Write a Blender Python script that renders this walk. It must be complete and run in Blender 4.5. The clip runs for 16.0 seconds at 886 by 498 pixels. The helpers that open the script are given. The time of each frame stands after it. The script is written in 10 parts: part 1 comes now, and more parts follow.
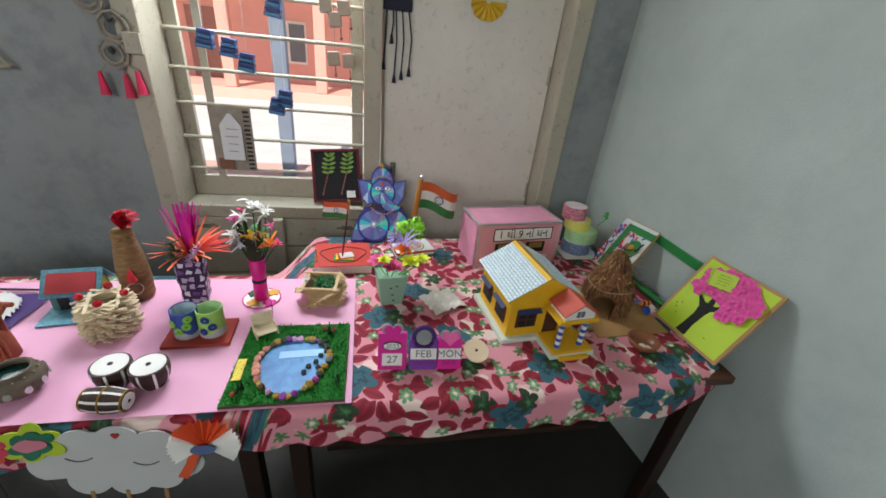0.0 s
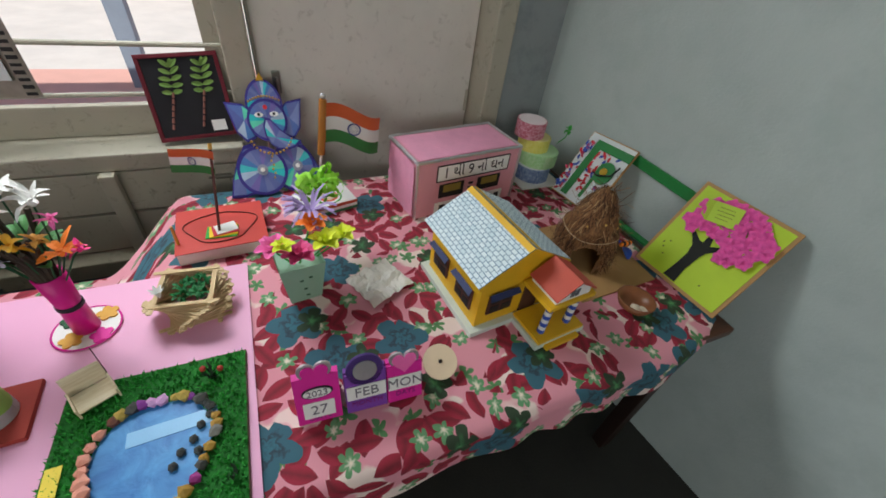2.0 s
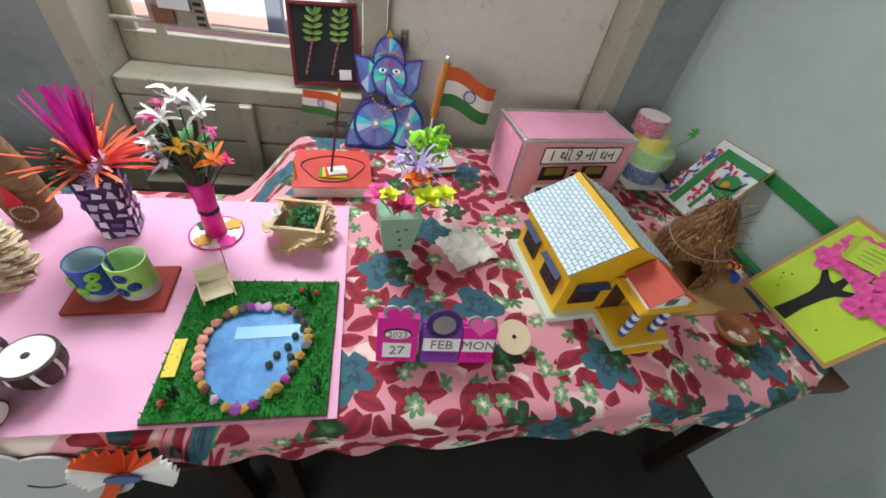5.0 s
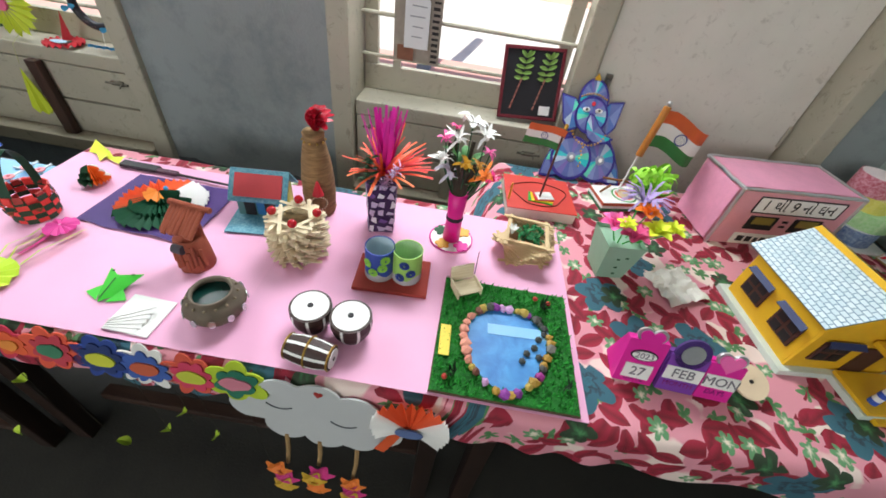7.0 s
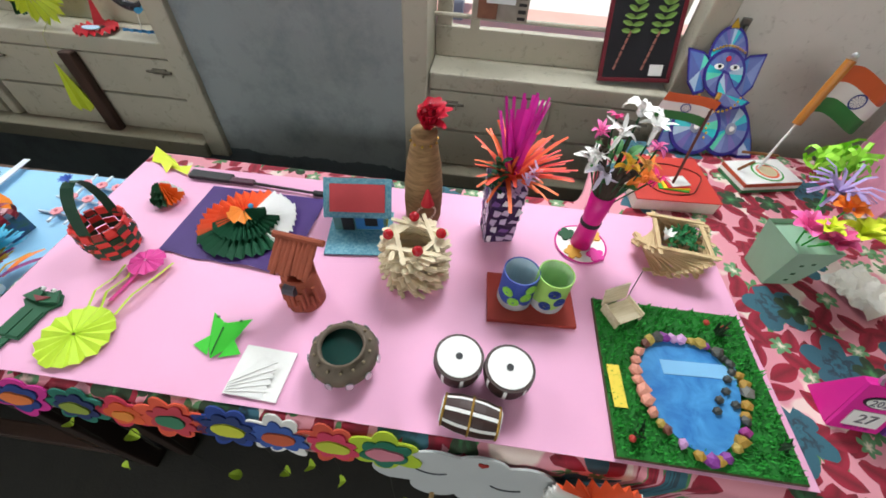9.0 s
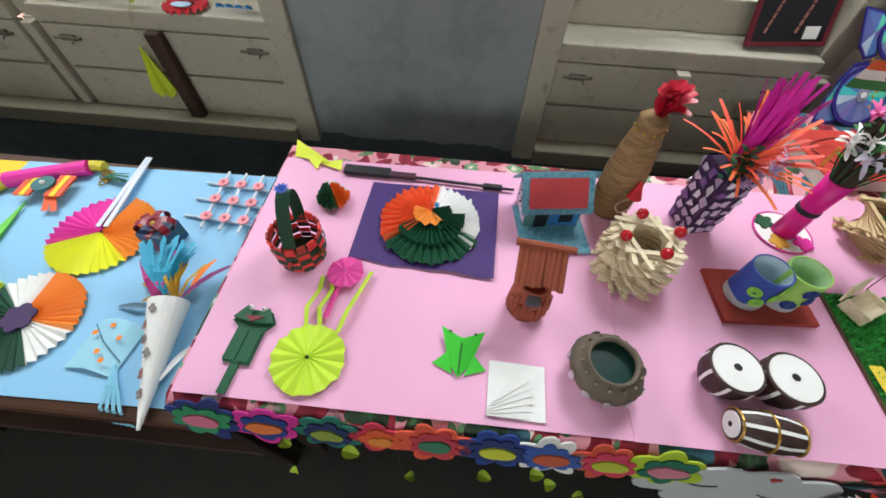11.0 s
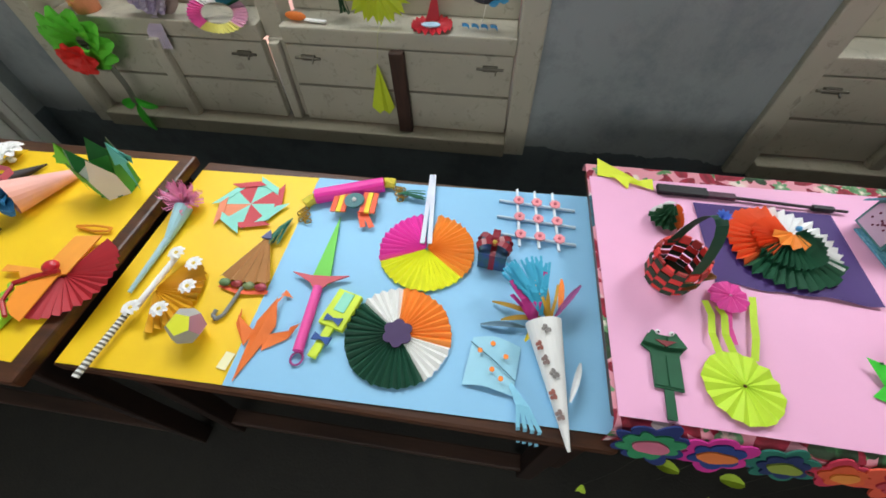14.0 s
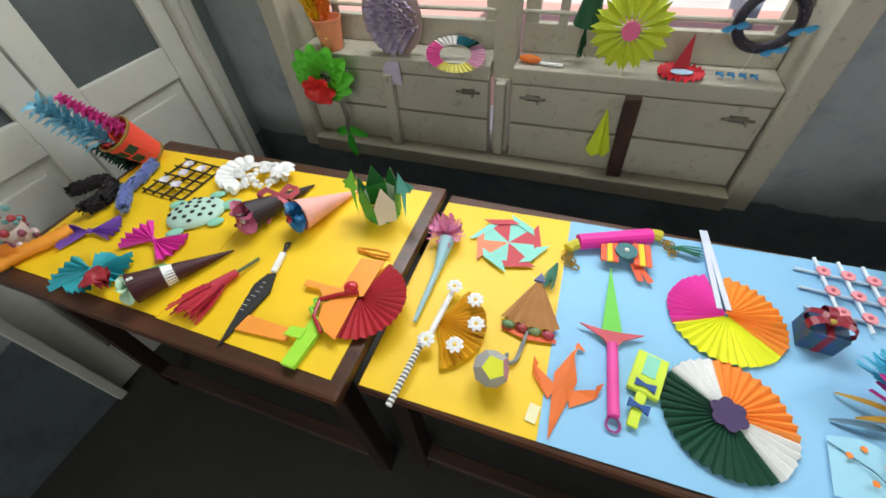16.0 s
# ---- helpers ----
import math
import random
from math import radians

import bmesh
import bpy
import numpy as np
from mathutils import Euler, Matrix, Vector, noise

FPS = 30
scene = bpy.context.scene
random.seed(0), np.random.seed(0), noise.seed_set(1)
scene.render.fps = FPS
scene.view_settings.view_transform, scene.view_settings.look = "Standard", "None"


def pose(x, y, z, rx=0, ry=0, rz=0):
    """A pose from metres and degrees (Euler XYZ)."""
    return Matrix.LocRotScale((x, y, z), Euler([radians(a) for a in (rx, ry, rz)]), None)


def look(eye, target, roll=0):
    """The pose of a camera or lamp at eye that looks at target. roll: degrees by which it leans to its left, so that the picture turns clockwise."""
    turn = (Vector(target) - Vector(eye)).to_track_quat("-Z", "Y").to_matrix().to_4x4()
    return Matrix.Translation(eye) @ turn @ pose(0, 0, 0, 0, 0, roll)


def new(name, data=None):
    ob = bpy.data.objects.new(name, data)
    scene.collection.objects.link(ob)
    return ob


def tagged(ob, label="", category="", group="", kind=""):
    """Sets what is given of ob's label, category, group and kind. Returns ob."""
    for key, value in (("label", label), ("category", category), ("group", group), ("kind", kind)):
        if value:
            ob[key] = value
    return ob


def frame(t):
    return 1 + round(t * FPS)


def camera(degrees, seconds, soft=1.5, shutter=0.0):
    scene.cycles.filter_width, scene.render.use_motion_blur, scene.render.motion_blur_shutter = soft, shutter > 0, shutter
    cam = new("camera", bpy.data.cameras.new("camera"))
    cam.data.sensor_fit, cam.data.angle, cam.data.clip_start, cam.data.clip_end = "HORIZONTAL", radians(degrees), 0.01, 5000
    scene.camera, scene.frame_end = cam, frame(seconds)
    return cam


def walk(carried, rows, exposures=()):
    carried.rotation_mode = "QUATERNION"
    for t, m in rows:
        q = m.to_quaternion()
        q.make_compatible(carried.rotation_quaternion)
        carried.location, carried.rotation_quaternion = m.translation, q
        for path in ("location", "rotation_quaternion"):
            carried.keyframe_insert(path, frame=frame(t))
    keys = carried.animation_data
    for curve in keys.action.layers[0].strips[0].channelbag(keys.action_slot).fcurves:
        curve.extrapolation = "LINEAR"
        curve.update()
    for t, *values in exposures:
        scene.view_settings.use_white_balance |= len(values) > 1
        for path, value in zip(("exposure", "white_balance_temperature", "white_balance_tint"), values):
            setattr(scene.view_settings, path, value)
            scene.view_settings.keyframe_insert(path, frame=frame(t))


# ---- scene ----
cam = camera(98.1, 16.0, soft=1.7)
PATH = [
    (0, (0.093, 0.195, 1.561), (0.468, 1.934, 0.647), 6.1),
    (0.5, (0.079, 0.339, 1.519), (0.508, 1.96, 0.428), 7.4),
    (1, (0.131, 0.498, 1.5), (0.559, 2.07, 0.339), 7.9),
    (1.5, (0.171, 0.575, 1.49), (0.747, 1.994, 0.205), 8.5),
    (2, (0.163, 0.624, 1.488), (0.871, 1.98, 0.199), 8.4),
    (2.5, (0.223, 0.643, 1.486), (0.894, 1.971, 0.149), 7.9),
    (3, (0.301, 0.629, 1.483), (0.966, 1.932, 0.119), 10.7),
    (3.2, (0.326, 0.629, 1.48), (0.966, 1.935, 0.108), 11.0),
    (5.3, (0.045, 0.6, 1.461), (0.341, 2.001, 0.065), 11.7),
    (5.5, (0.007, 0.58, 1.46), (0.25, 2.003, 0.076), 11.4),
    (6, (-0.093, 0.532, 1.471), (0.104, 2.013, 0.142), 11.2),
    (6.5, (-0.184, 0.499, 1.465), (-0.036, 2.016, 0.17), 10.7),
    (7, (-0.263, 0.531, 1.448), (-0.288, 2.02, 0.112), 9.3),
    (7.5, (-0.324, 0.596, 1.439), (-0.413, 2.072, 0.092), 7.5),
    (8, (-0.38, 0.659, 1.425), (-0.514, 2.088, 0.033), 5.7),
    (8.2, (-0.401, 0.686, 1.422), (-0.552, 2.089, 0.005), 5.0),
    (10.3, (-0.813, 0.71, 1.409), (-0.772, 1.946, -0.164), 4.6),
    (10.5, (-0.854, 0.707, 1.407), (-0.816, 1.94, -0.167), 5.6),
    (11, (-0.961, 0.743, 1.396), (-1.027, 1.932, -0.211), 2.8),
    (11.5, (-1.051, 0.757, 1.4), (-1.088, 1.927, -0.221), 3.4),
    (12, (-1.176, 0.732, 1.404), (-1.16, 1.886, -0.229), 1.5),
    (12.5, (-1.311, 0.687, 1.408), (-1.372, 1.856, -0.214), 0.9),
    (13, (-1.409, 0.675, 1.403), (-1.521, 1.83, -0.226), 1.3),
    (13.5, (-1.527, 0.701, 1.4), (-1.739, 1.852, -0.222), -1.8),
    (14, (-1.633, 0.689, 1.413), (-1.83, 1.879, -0.182), -1.2),
    (14.5, (-1.756, 0.59, 1.434), (-1.92, 1.832, -0.125), -1.7),
    (15, (-1.883, 0.539, 1.43), (-2.129, 1.803, -0.1), -1.4),
    (15.5, (-2.017, 0.582, 1.426), (-2.436, 1.832, -0.078), -3.7),
    (16, (-2.131, 0.629, 1.425), (-2.658, 1.858, -0.061), -5.3),
]
walk(cam, [(t, look(eye, target, roll)) for t, eye, target, roll in PATH], exposures=[(0, -0.12), (0.5, -0.28), (2, -0.36), (3, -0.12), (5.5, 0.15), (7, 0.22), (8, 0.16), (10.5, -0.12), (12.5, -0.2), (14.5, -0.22), (16, -0.12)])

# ---- light ----
world = bpy.data.worlds.new("sky")
scene.world = world
world.use_nodes = True
wn = world.node_tree.nodes
sky = wn.new("ShaderNodeTexSky")
sky.sky_type = "NISHITA"
sky.sun_disc = False
sky.sun_elevation = radians(52)
sky.sun_rotation = radians(200)
world.node_tree.links.new(sky.outputs[0], wn["Background"].inputs[0])
wn["Background"].inputs[1].default_value = 0.13

SUN = new("sun", bpy.data.lights.new("sun", "SUN"))
SUN.data.energy, SUN.data.angle, SUN.data.color = 5.0, radians(0.5), (1.0, 0.96, 0.9)
SUN.matrix_world = look((0, -6, 9), (1.5, 2, 0))


def area_lamp(name, eye, target, sx, sy, power, color):
    lamp = bpy.data.lights.new(name, "AREA")
    lamp.shape, lamp.size, lamp.size_y, lamp.energy, lamp.color = "RECTANGLE", sx, sy, power, color
    ob = new(name, lamp)
    ob.matrix_world = look(eye, target)
    return ob


# daylight through the upper parts of the two windows
area_lamp("daylight_window_left", (-2.42, 2.12, 2.05), (-2.3, 0.9, 0.6), 1.5, 0.55, 48, (0.93, 0.97, 1.0))
area_lamp("daylight_window_right", (-0.33, 2.12, 2.05), (-0.3, 0.9, 0.6), 0.72, 0.55, 36, (0.93, 0.97, 1.0))
# fill lamps set in unseen openings added at the side and rear
area_lamp("fill_side", (-3.5, -1.35, 1.9), (1.3, 0.9, 1.9), 1.5, 0.9, 6, (0.97, 0.98, 1.0))
area_lamp("fill_rear", (-1.75, -2.95, 2.25), (-1.7, 1.2, 1.4), 2.7, 0.8, 60, (1.0, 0.98, 0.95))

# ---- materials ----
MATS = {}


def hexcol(h):
    v = [int(h[i:i + 2], 16) / 255 for i in (1, 3, 5)]
    return tuple(c / 12.92 if c <= 0.04045 else ((c + 0.055) / 1.055) ** 2.4 for c in v) + (1.0,)


def nodes_of(name):
    m = bpy.data.materials.new(name)
    m.use_nodes = True
    nt = m.node_tree
    return m, nt, nt.nodes["Principled BSDF"]


def ramp(nt, fac, stops, interp="LINEAR"):
    r = nt.nodes.new("ShaderNodeValToRGB")
    r.color_ramp.interpolation = interp
    el = r.color_ramp.elements
    while len(el) < len(stops):
        el.new(0.5)
    for e, (p, c) in zip(el, stops):
        e.position, e.color = p, c
    nt.links.new(fac, r.inputs[0])
    return r.outputs[0]


def mix(nt, fac, a, b, mode="MIX"):
    n = nt.nodes.new("ShaderNodeMix")
    n.data_type, n.blend_type = "RGBA", mode
    for sock, v in ((n.inputs[0], fac), (n.inputs[6], a), (n.inputs[7], b)):
        if hasattr(v, "is_linked"):
            nt.links.new(v, sock)
        else:
            sock.default_value = v
    return n.outputs[2]


def noise_of(nt, scale, detail=4, rough=0.6, vec=None, dist=0.0):
    n = nt.nodes.new("ShaderNodeTexNoise")
    n.inputs["Scale"].default_value, n.inputs["Detail"].default_value = scale, detail
    n.inputs["Roughness"].default_value, n.inputs["Distortion"].default_value = rough, dist
    if vec is None:
        tc = nt.nodes.new("ShaderNodeTexCoord")
        vec = tc.outputs["Object"]
    nt.links.new(vec, n.inputs["Vector"])
    return n.outputs["Fac"]


def math_of(nt, op, a, b=None, c=None):
    n = nt.nodes.new("ShaderNodeMath")
    n.operation = op
    for sock, v in zip(n.inputs, (a, b, c)):
        if v is None:
            continue
        if hasattr(v, "is_linked"):
            nt.links.new(v, sock)
        else:
            sock.default_value = v
    return n.outputs[0]


def bump_of(nt, bsdf, height, strength=0.3, dist=0.002):
    b = nt.nodes.new("ShaderNodeBump")
    b.inputs["Strength"].default_value, b.inputs["Distance"].default_value = strength, dist
    nt.links.new(height, b.inputs["Height"])
    nt.links.new(b.outputs[0], bsdf.inputs["Normal"])


def scaled(c, k):
    return (min(c[0] * k, 1), min(c[1] * k, 1), min(c[2] * k, 1), 1)


def P(h, rough=0.7, var=0.12, fine=350, coarse=14, bump=0.15, metal=0.0, thin=0.0):
    """Paper, felt, clay or plain paint of one hue, mottled at two scales."""
    key = (h, rough, var, fine, coarse, bump, metal, thin)
    if key in MATS:
        return MATS[key]
    m, nt, b = nodes_of("paper_" + h[1:])
    c = hexcol(h)
    f1, f2 = noise_of(nt, coarse, 3), noise_of(nt, fine, 2)
    col = ramp(nt, f1, [(0.3, scaled(c, 1 - var)), (0.7, scaled(c, 1 + var * 0.6))])
    col = mix(nt, math_of(nt, "MULTIPLY", f2, 0.35), col, scaled(c, 1 - 2.2 * var))
    nt.links.new(col, b.inputs["Base Color"])
    b.inputs["Roughness"].default_value, b.inputs["Metallic"].default_value = rough, metal
    if thin:
        b.inputs["Transmission Weight"].default_value = 0.0
        b.inputs["Subsurface Weight"].default_value = thin
        b.inputs["Subsurface Radius"].default_value = (0.004, 0.004, 0.004)
    bump_of(nt, b, f2, bump, 0.001)
    MATS[key] = m
    return m


def fibre(h, h2, scale=90, stretch=(1, 1, 8), rough=0.85, bump=0.7, dist=0.004):
    """Rope, hay, wood grain or crumpled crepe: noise drawn out along one axis."""
    key = (h, h2, scale, stretch)
    if key in MATS:
        return MATS[key]
    m, nt, b = nodes_of("fibre_" + h[1:])
    tc = nt.nodes.new("ShaderNodeTexCoord")
    mp = nt.nodes.new("ShaderNodeMapping")
    mp.inputs["Scale"].default_value = [1 / s for s in stretch]
    nt.links.new(tc.outputs["Object"], mp.inputs[0])
    f = noise_of(nt, scale, 5, 0.65, mp.outputs[0], 0.4)
    g = noise_of(nt, 9, 3)
    col = ramp(nt, f, [(0.32, hexcol(h2)), (0.62, hexcol(h))])
    col = mix(nt, math_of(nt, "MULTIPLY", g, 0.4), col, scaled(hexcol(h2), 0.8))
    nt.links.new(col, b.inputs["Base Color"])
    b.inputs["Roughness"].default_value = rough
    bump_of(nt, b, f, bump, dist)
    MATS[key] = m
    return m


def wall_paint(name, h, stain, amount=0.5, dado=None):
    m, nt, b = nodes_of(name)
    geo = nt.nodes.new("ShaderNodeNewGeometry")
    p = geo.outputs["Position"]
    big, mid, fine = noise_of(nt, 1.3, 4, 0.6, p, 0.5), noise_of(nt, 7, 6, 0.7, p), noise_of(nt, 120, 3, 0.6, p)
    col = ramp(nt, big, [(0.3, scaled(hexcol(h), 0.88)), (0.7, scaled(hexcol(h), 1.08))])
    spots = ramp(nt, mid, [(0.46, (0, 0, 0, 1)), (0.66, (1, 1, 1, 1))])
    col = mix(nt, math_of(nt, "MULTIPLY", spots, amount), col, hexcol(stain))
    if dado:
        sep = nt.nodes.new("ShaderNodeSeparateXYZ")
        nt.links.new(p, sep.inputs[0])
        edge = math_of(nt, "ADD", sep.outputs[2], math_of(nt, "MULTIPLY", math_of(nt, "SUBTRACT", mid, 0.5), 0.1))
        col = mix(nt, math_of(nt, "LESS_THAN", edge, dado[0]), col, mix(nt, spots, hexcol(dado[1]), hexcol(dado[2])))
    nt.links.new(col, b.inputs["Base Color"])
    b.inputs["Roughness"].default_value = 0.62
    bump_of(nt, b, math_of(nt, "ADD", mid, math_of(nt, "MULTIPLY", fine, 0.5)), 0.45, 0.005)
    return m


def old_paint(name, h, dirt, rough=0.5):
    """Old oil paint on timber with grime and chips."""
    m, nt, b = nodes_of(name)
    geo = nt.nodes.new("ShaderNodeNewGeometry")
    p = geo.outputs["Position"]
    a, c, d = noise_of(nt, 3, 4, 0.6, p), noise_of(nt, 28, 6, 0.75, p, 0.6), noise_of(nt, 200, 2, 0.6, p)
    col = ramp(nt, a, [(0.3, scaled(hexcol(h), 0.9)), (0.7, scaled(hexcol(h), 1.05))])
    chips = ramp(nt, c, [(0.56, (0, 0, 0, 1)), (0.68, (1, 1, 1, 1))])
    col = mix(nt, math_of(nt, "MULTIPLY", chips, 0.5), col, hexcol(dirt))
    nt.links.new(col, b.inputs["Base Color"])
    b.inputs["Roughness"].default_value = rough
    bump_of(nt, b, math_of(nt, "ADD", c, math_of(nt, "MULTIPLY", d, 0.2)), 0.2, 0.002)
    return m


def cloth_print():
    """Printed cotton: pink ground, cream gaps, dark red, teal and green blooms."""
    m, nt, b = nodes_of("floral_cotton")
    tc = nt.nodes.new("ShaderNodeTexCoord")
    uv = tc.outputs["UV"]
    wob = nt.nodes.new("ShaderNodeTexNoise")
    wob.inputs["Scale"].default_value, wob.inputs["Detail"].default_value = 26, 2
    nt.links.new(uv, wob.inputs["Vector"])
    add = nt.nodes.new("ShaderNodeVectorMath")
    add.operation = "MULTIPLY_ADD"
    nt.links.new(wob.outputs["Color"], add.inputs[0])
    add.inputs[1].default_value = (0.022, 0.022, 0)
    nt.links.new(uv, add.inputs[2])
    vec = add.outputs[0]
    patch = noise_of(nt, 9, 2, 0.5, vec)
    col = ramp(nt, patch, [(0.56, hexcol("#e398a6")), (0.59, hexcol("#f0dcd2"))])

    def blooms(scale, shift, petals, size, hues, share, depth=0.5):
        nonlocal col
        off = nt.nodes.new("ShaderNodeVectorMath")
        off.operation = "ADD"
        nt.links.new(vec, off.inputs[0])
        off.inputs[1].default_value = shift
        v = nt.nodes.new("ShaderNodeTexVoronoi")
        v.voronoi_dimensions = "2D"
        v.inputs["Scale"].default_value, v.inputs["Randomness"].default_value = scale, 0.75
        nt.links.new(off.outputs[0], v.inputs["Vector"])
        sub = nt.nodes.new("ShaderNodeVectorMath")
        sub.operation = "SUBTRACT"
        nt.links.new(off.outputs[0], sub.inputs[0])
        nt.links.new(v.outputs["Position"], sub.inputs[1])
        sp = nt.nodes.new("ShaderNodeSeparateXYZ")
        nt.links.new(sub.outputs[0], sp.inputs[0])
        sc = nt.nodes.new("ShaderNodeSeparateColor")
        nt.links.new(v.outputs["Color"], sc.inputs[0])
        ang = math_of(nt, "ADD", math_of(nt, "ARCTAN2", sp.outputs[1], sp.outputs[0]), math_of(nt, "MULTIPLY", sc.outputs[0], 6.28))
        lobe = math_of(nt, "ABSOLUTE", math_of(nt, "COSINE", math_of(nt, "MULTIPLY", ang, petals / 2)))
        reach = math_of(nt, "MULTIPLY", math_of(nt, "ADD", math_of(nt, "MULTIPLY", lobe, depth), 1 - depth), size)
        length = nt.nodes.new("ShaderNodeVectorMath")
        length.operation = "LENGTH"
        nt.links.new(sub.outputs[0], length.inputs[0])
        rel = math_of(nt, "DIVIDE", length.outputs["Value"], reach)
        inside = math_of(nt, "MULTIPLY", math_of(nt, "LESS_THAN", rel, 1.0), math_of(nt, "LESS_THAN", sc.outputs[1], share))
        tone = math_of(nt, "ADD", rel, math_of(nt, "MULTIPLY", noise_of(nt, 70, 3, 0.6, vec), 0.9))
        hue = ramp(nt, tone, [(i / max(len(hues) - 1, 1) * 0.85 + 0.15, hexcol(h)) for i, h in enumerate(hues)])
        col = mix(nt, inside, col, hue)

    spray = noise_of(nt, 5.5, 2, 0.5, uv)

    def leaves(scale, shift, long, wide, hues, least):
        """Pointed leaves, each turned its own way, gathered in sprays."""
        nonlocal col
        off = nt.nodes.new("ShaderNodeVectorMath")
        off.operation = "ADD"
        nt.links.new(uv, off.inputs[0])
        off.inputs[1].default_value = shift
        v = nt.nodes.new("ShaderNodeTexVoronoi")
        v.voronoi_dimensions = "2D"
        v.inputs["Scale"].default_value, v.inputs["Randomness"].default_value = scale, 0.6
        nt.links.new(off.outputs[0], v.inputs["Vector"])
        sub = nt.nodes.new("ShaderNodeVectorMath")
        sub.operation = "SUBTRACT"
        nt.links.new(off.outputs[0], sub.inputs[0])
        nt.links.new(v.outputs["Position"], sub.inputs[1])
        sp = nt.nodes.new("ShaderNodeSeparateXYZ")
        nt.links.new(sub.outputs[0], sp.inputs[0])
        sc = nt.nodes.new("ShaderNodeSeparateColor")
        nt.links.new(v.outputs["Color"], sc.inputs[0])
        turn = math_of(nt, "MULTIPLY", sc.outputs[0], 6.28)
        co, si = math_of(nt, "COSINE", turn), math_of(nt, "SINE", turn)
        lx = math_of(nt, "ADD", math_of(nt, "MULTIPLY", sp.outputs[0], co), math_of(nt, "MULTIPLY", sp.outputs[1], si))
        ly = math_of(nt, "SUBTRACT", math_of(nt, "MULTIPLY", sp.outputs[1], co), math_of(nt, "MULTIPLY", sp.outputs[0], si))
        u = math_of(nt, "DIVIDE", lx, long)
        edge = math_of(nt, "MULTIPLY", math_of(nt, "SUBTRACT", 1.0, math_of(nt, "MULTIPLY", u, u)), wide)
        side = math_of(nt, "ABSOLUTE", ly)
        inside = math_of(nt, "MULTIPLY", math_of(nt, "LESS_THAN", side, edge), math_of(nt, "GREATER_THAN", spray, least))
        vein = math_of(nt, "ADD", math_of(nt, "DIVIDE", side, wide), math_of(nt, "MULTIPLY", noise_of(nt, 80, 3, 0.6, uv), 0.5))
        hue = ramp(nt, vein, [(i / max(len(hues) - 1, 1) * 0.8 + 0.1, hexcol(h)) for i, h in enumerate(hues)])
        col = mix(nt, inside, col, hue)

    blooms(21, (0.3, 0.1, 0), 5, 0.022, ["#2f6a3c", "#4d8a54"], 0.2, 0.7)
    for k, (sc_, sh_) in enumerate(((14.5, (0.05, 0.21, 0)), (17, (0.62, 0.4, 0)))):
        leaves(sc_, sh_, 0.037 - 0.003 * k, 0.0172 - 0.0015 * k, ["#6a0a20", "#8a0f2a", "#a01636"], 0.42 + 0.02 * k)
    blooms(17, (0.43, 0.77, 0), 6, 0.021, ["#d8c8a8", "#f2e7d3", "#5d9a68"], 0.34, 0.5)
    blooms(7.4, (0.17, 0.9, 0), 5, 0.064, ["#d8e6e6", "#0a2c38", "#175464", "#217080", "#0c3844", "#1f6474"], 0.36, 0.45)
    blooms(8.5, (0.81, 0.33, 0), 5, 0.036, ["#1d5a34", "#4c9a5c", "#24683d", "#123f24"], 0.26, 0.5)
    weave = noise_of(nt, 900, 2, 0.6, uv)
    col = mix(nt, math_of(nt, "MULTIPLY", weave, 0.18), col, (0.25, 0.1, 0.1, 1))
    nt.links.new(col, b.inputs["Base Color"])
    b.inputs["Roughness"].default_value = 0.8
    bump_of(nt, b, math_of(nt, "ADD", weave, noise_of(nt, 14, 3, 0.5, uv)), 0.3, 0.003)
    return m


def glassy(name, h, rough=0.05):
    m, nt, b = nodes_of(name)
    b.inputs["Base Color"].default_value = hexcol(h)
    b.inputs["Transmission Weight"].default_value, b.inputs["Roughness"].default_value = 1.0, rough
    return m


def disc_foil():
    """Polished optical disc: rainbow sheen painted into the base colour by noise."""
    m, nt, b = nodes_of("optical_disc")
    tc = nt.nodes.new("ShaderNodeTexCoord")
    f = noise_of(nt, 34, 2, 0.4, tc.outputs["Object"], 2.5)
    col = ramp(nt, f, [(0.25, hexcol("#1f2f88")), (0.4, hexcol("#3f8fd0")), (0.48, hexcol("#b4c4e4")), (0.56, hexcol("#4a68b8")), (0.64, hexcol("#3fb0a8")), (0.75, hexcol("#6a50b8"))])
    nt.links.new(col, b.inputs["Base Color"])
    b.inputs["Metallic"].default_value, b.inputs["Roughness"].default_value = 0.75, 0.22
    return m


WALL = wall_paint("wall_paint_grey", "#8e9595", "#6a7376", 0.6, (0.46, "#565f63", "#474f53"))
WALL_SIDE = wall_paint("wall_paint_sage", "#b6c2be", "#a2b0ac", 0.4)
CEIL = wall_paint("ceiling_white", "#dcdcd6", "#c5c5bd", 0.3)
FLOOR = wall_paint("cement_floor", "#2b2a25", "#1d1d1a", 0.6)
CREAM = old_paint("cream_oil_paint", "#b0ab99", "#5f5a4a")
SILL = old_paint("weathered_sill_paint", "#8f8976", "#463f31", 0.7)
PANEL = old_paint("cream_sheet_paint", "#dedad0", "#a19a8d", 0.45)
DOORP = old_paint("door_oil_paint", "#bfbfb4", "#a9a79c")
GLASSF = P("#565c5c", 0.25, 0.15, 60, 6)
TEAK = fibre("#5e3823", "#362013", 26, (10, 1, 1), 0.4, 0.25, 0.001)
# same teak with upright grain, darkened for the shade beneath the tabletops
TEAK_SHADED = fibre("#2e1c13", "#1a0f0a", 26, (1, 1, 10), 0.5, 0.25, 0.001)
CLOTH = cloth_print()
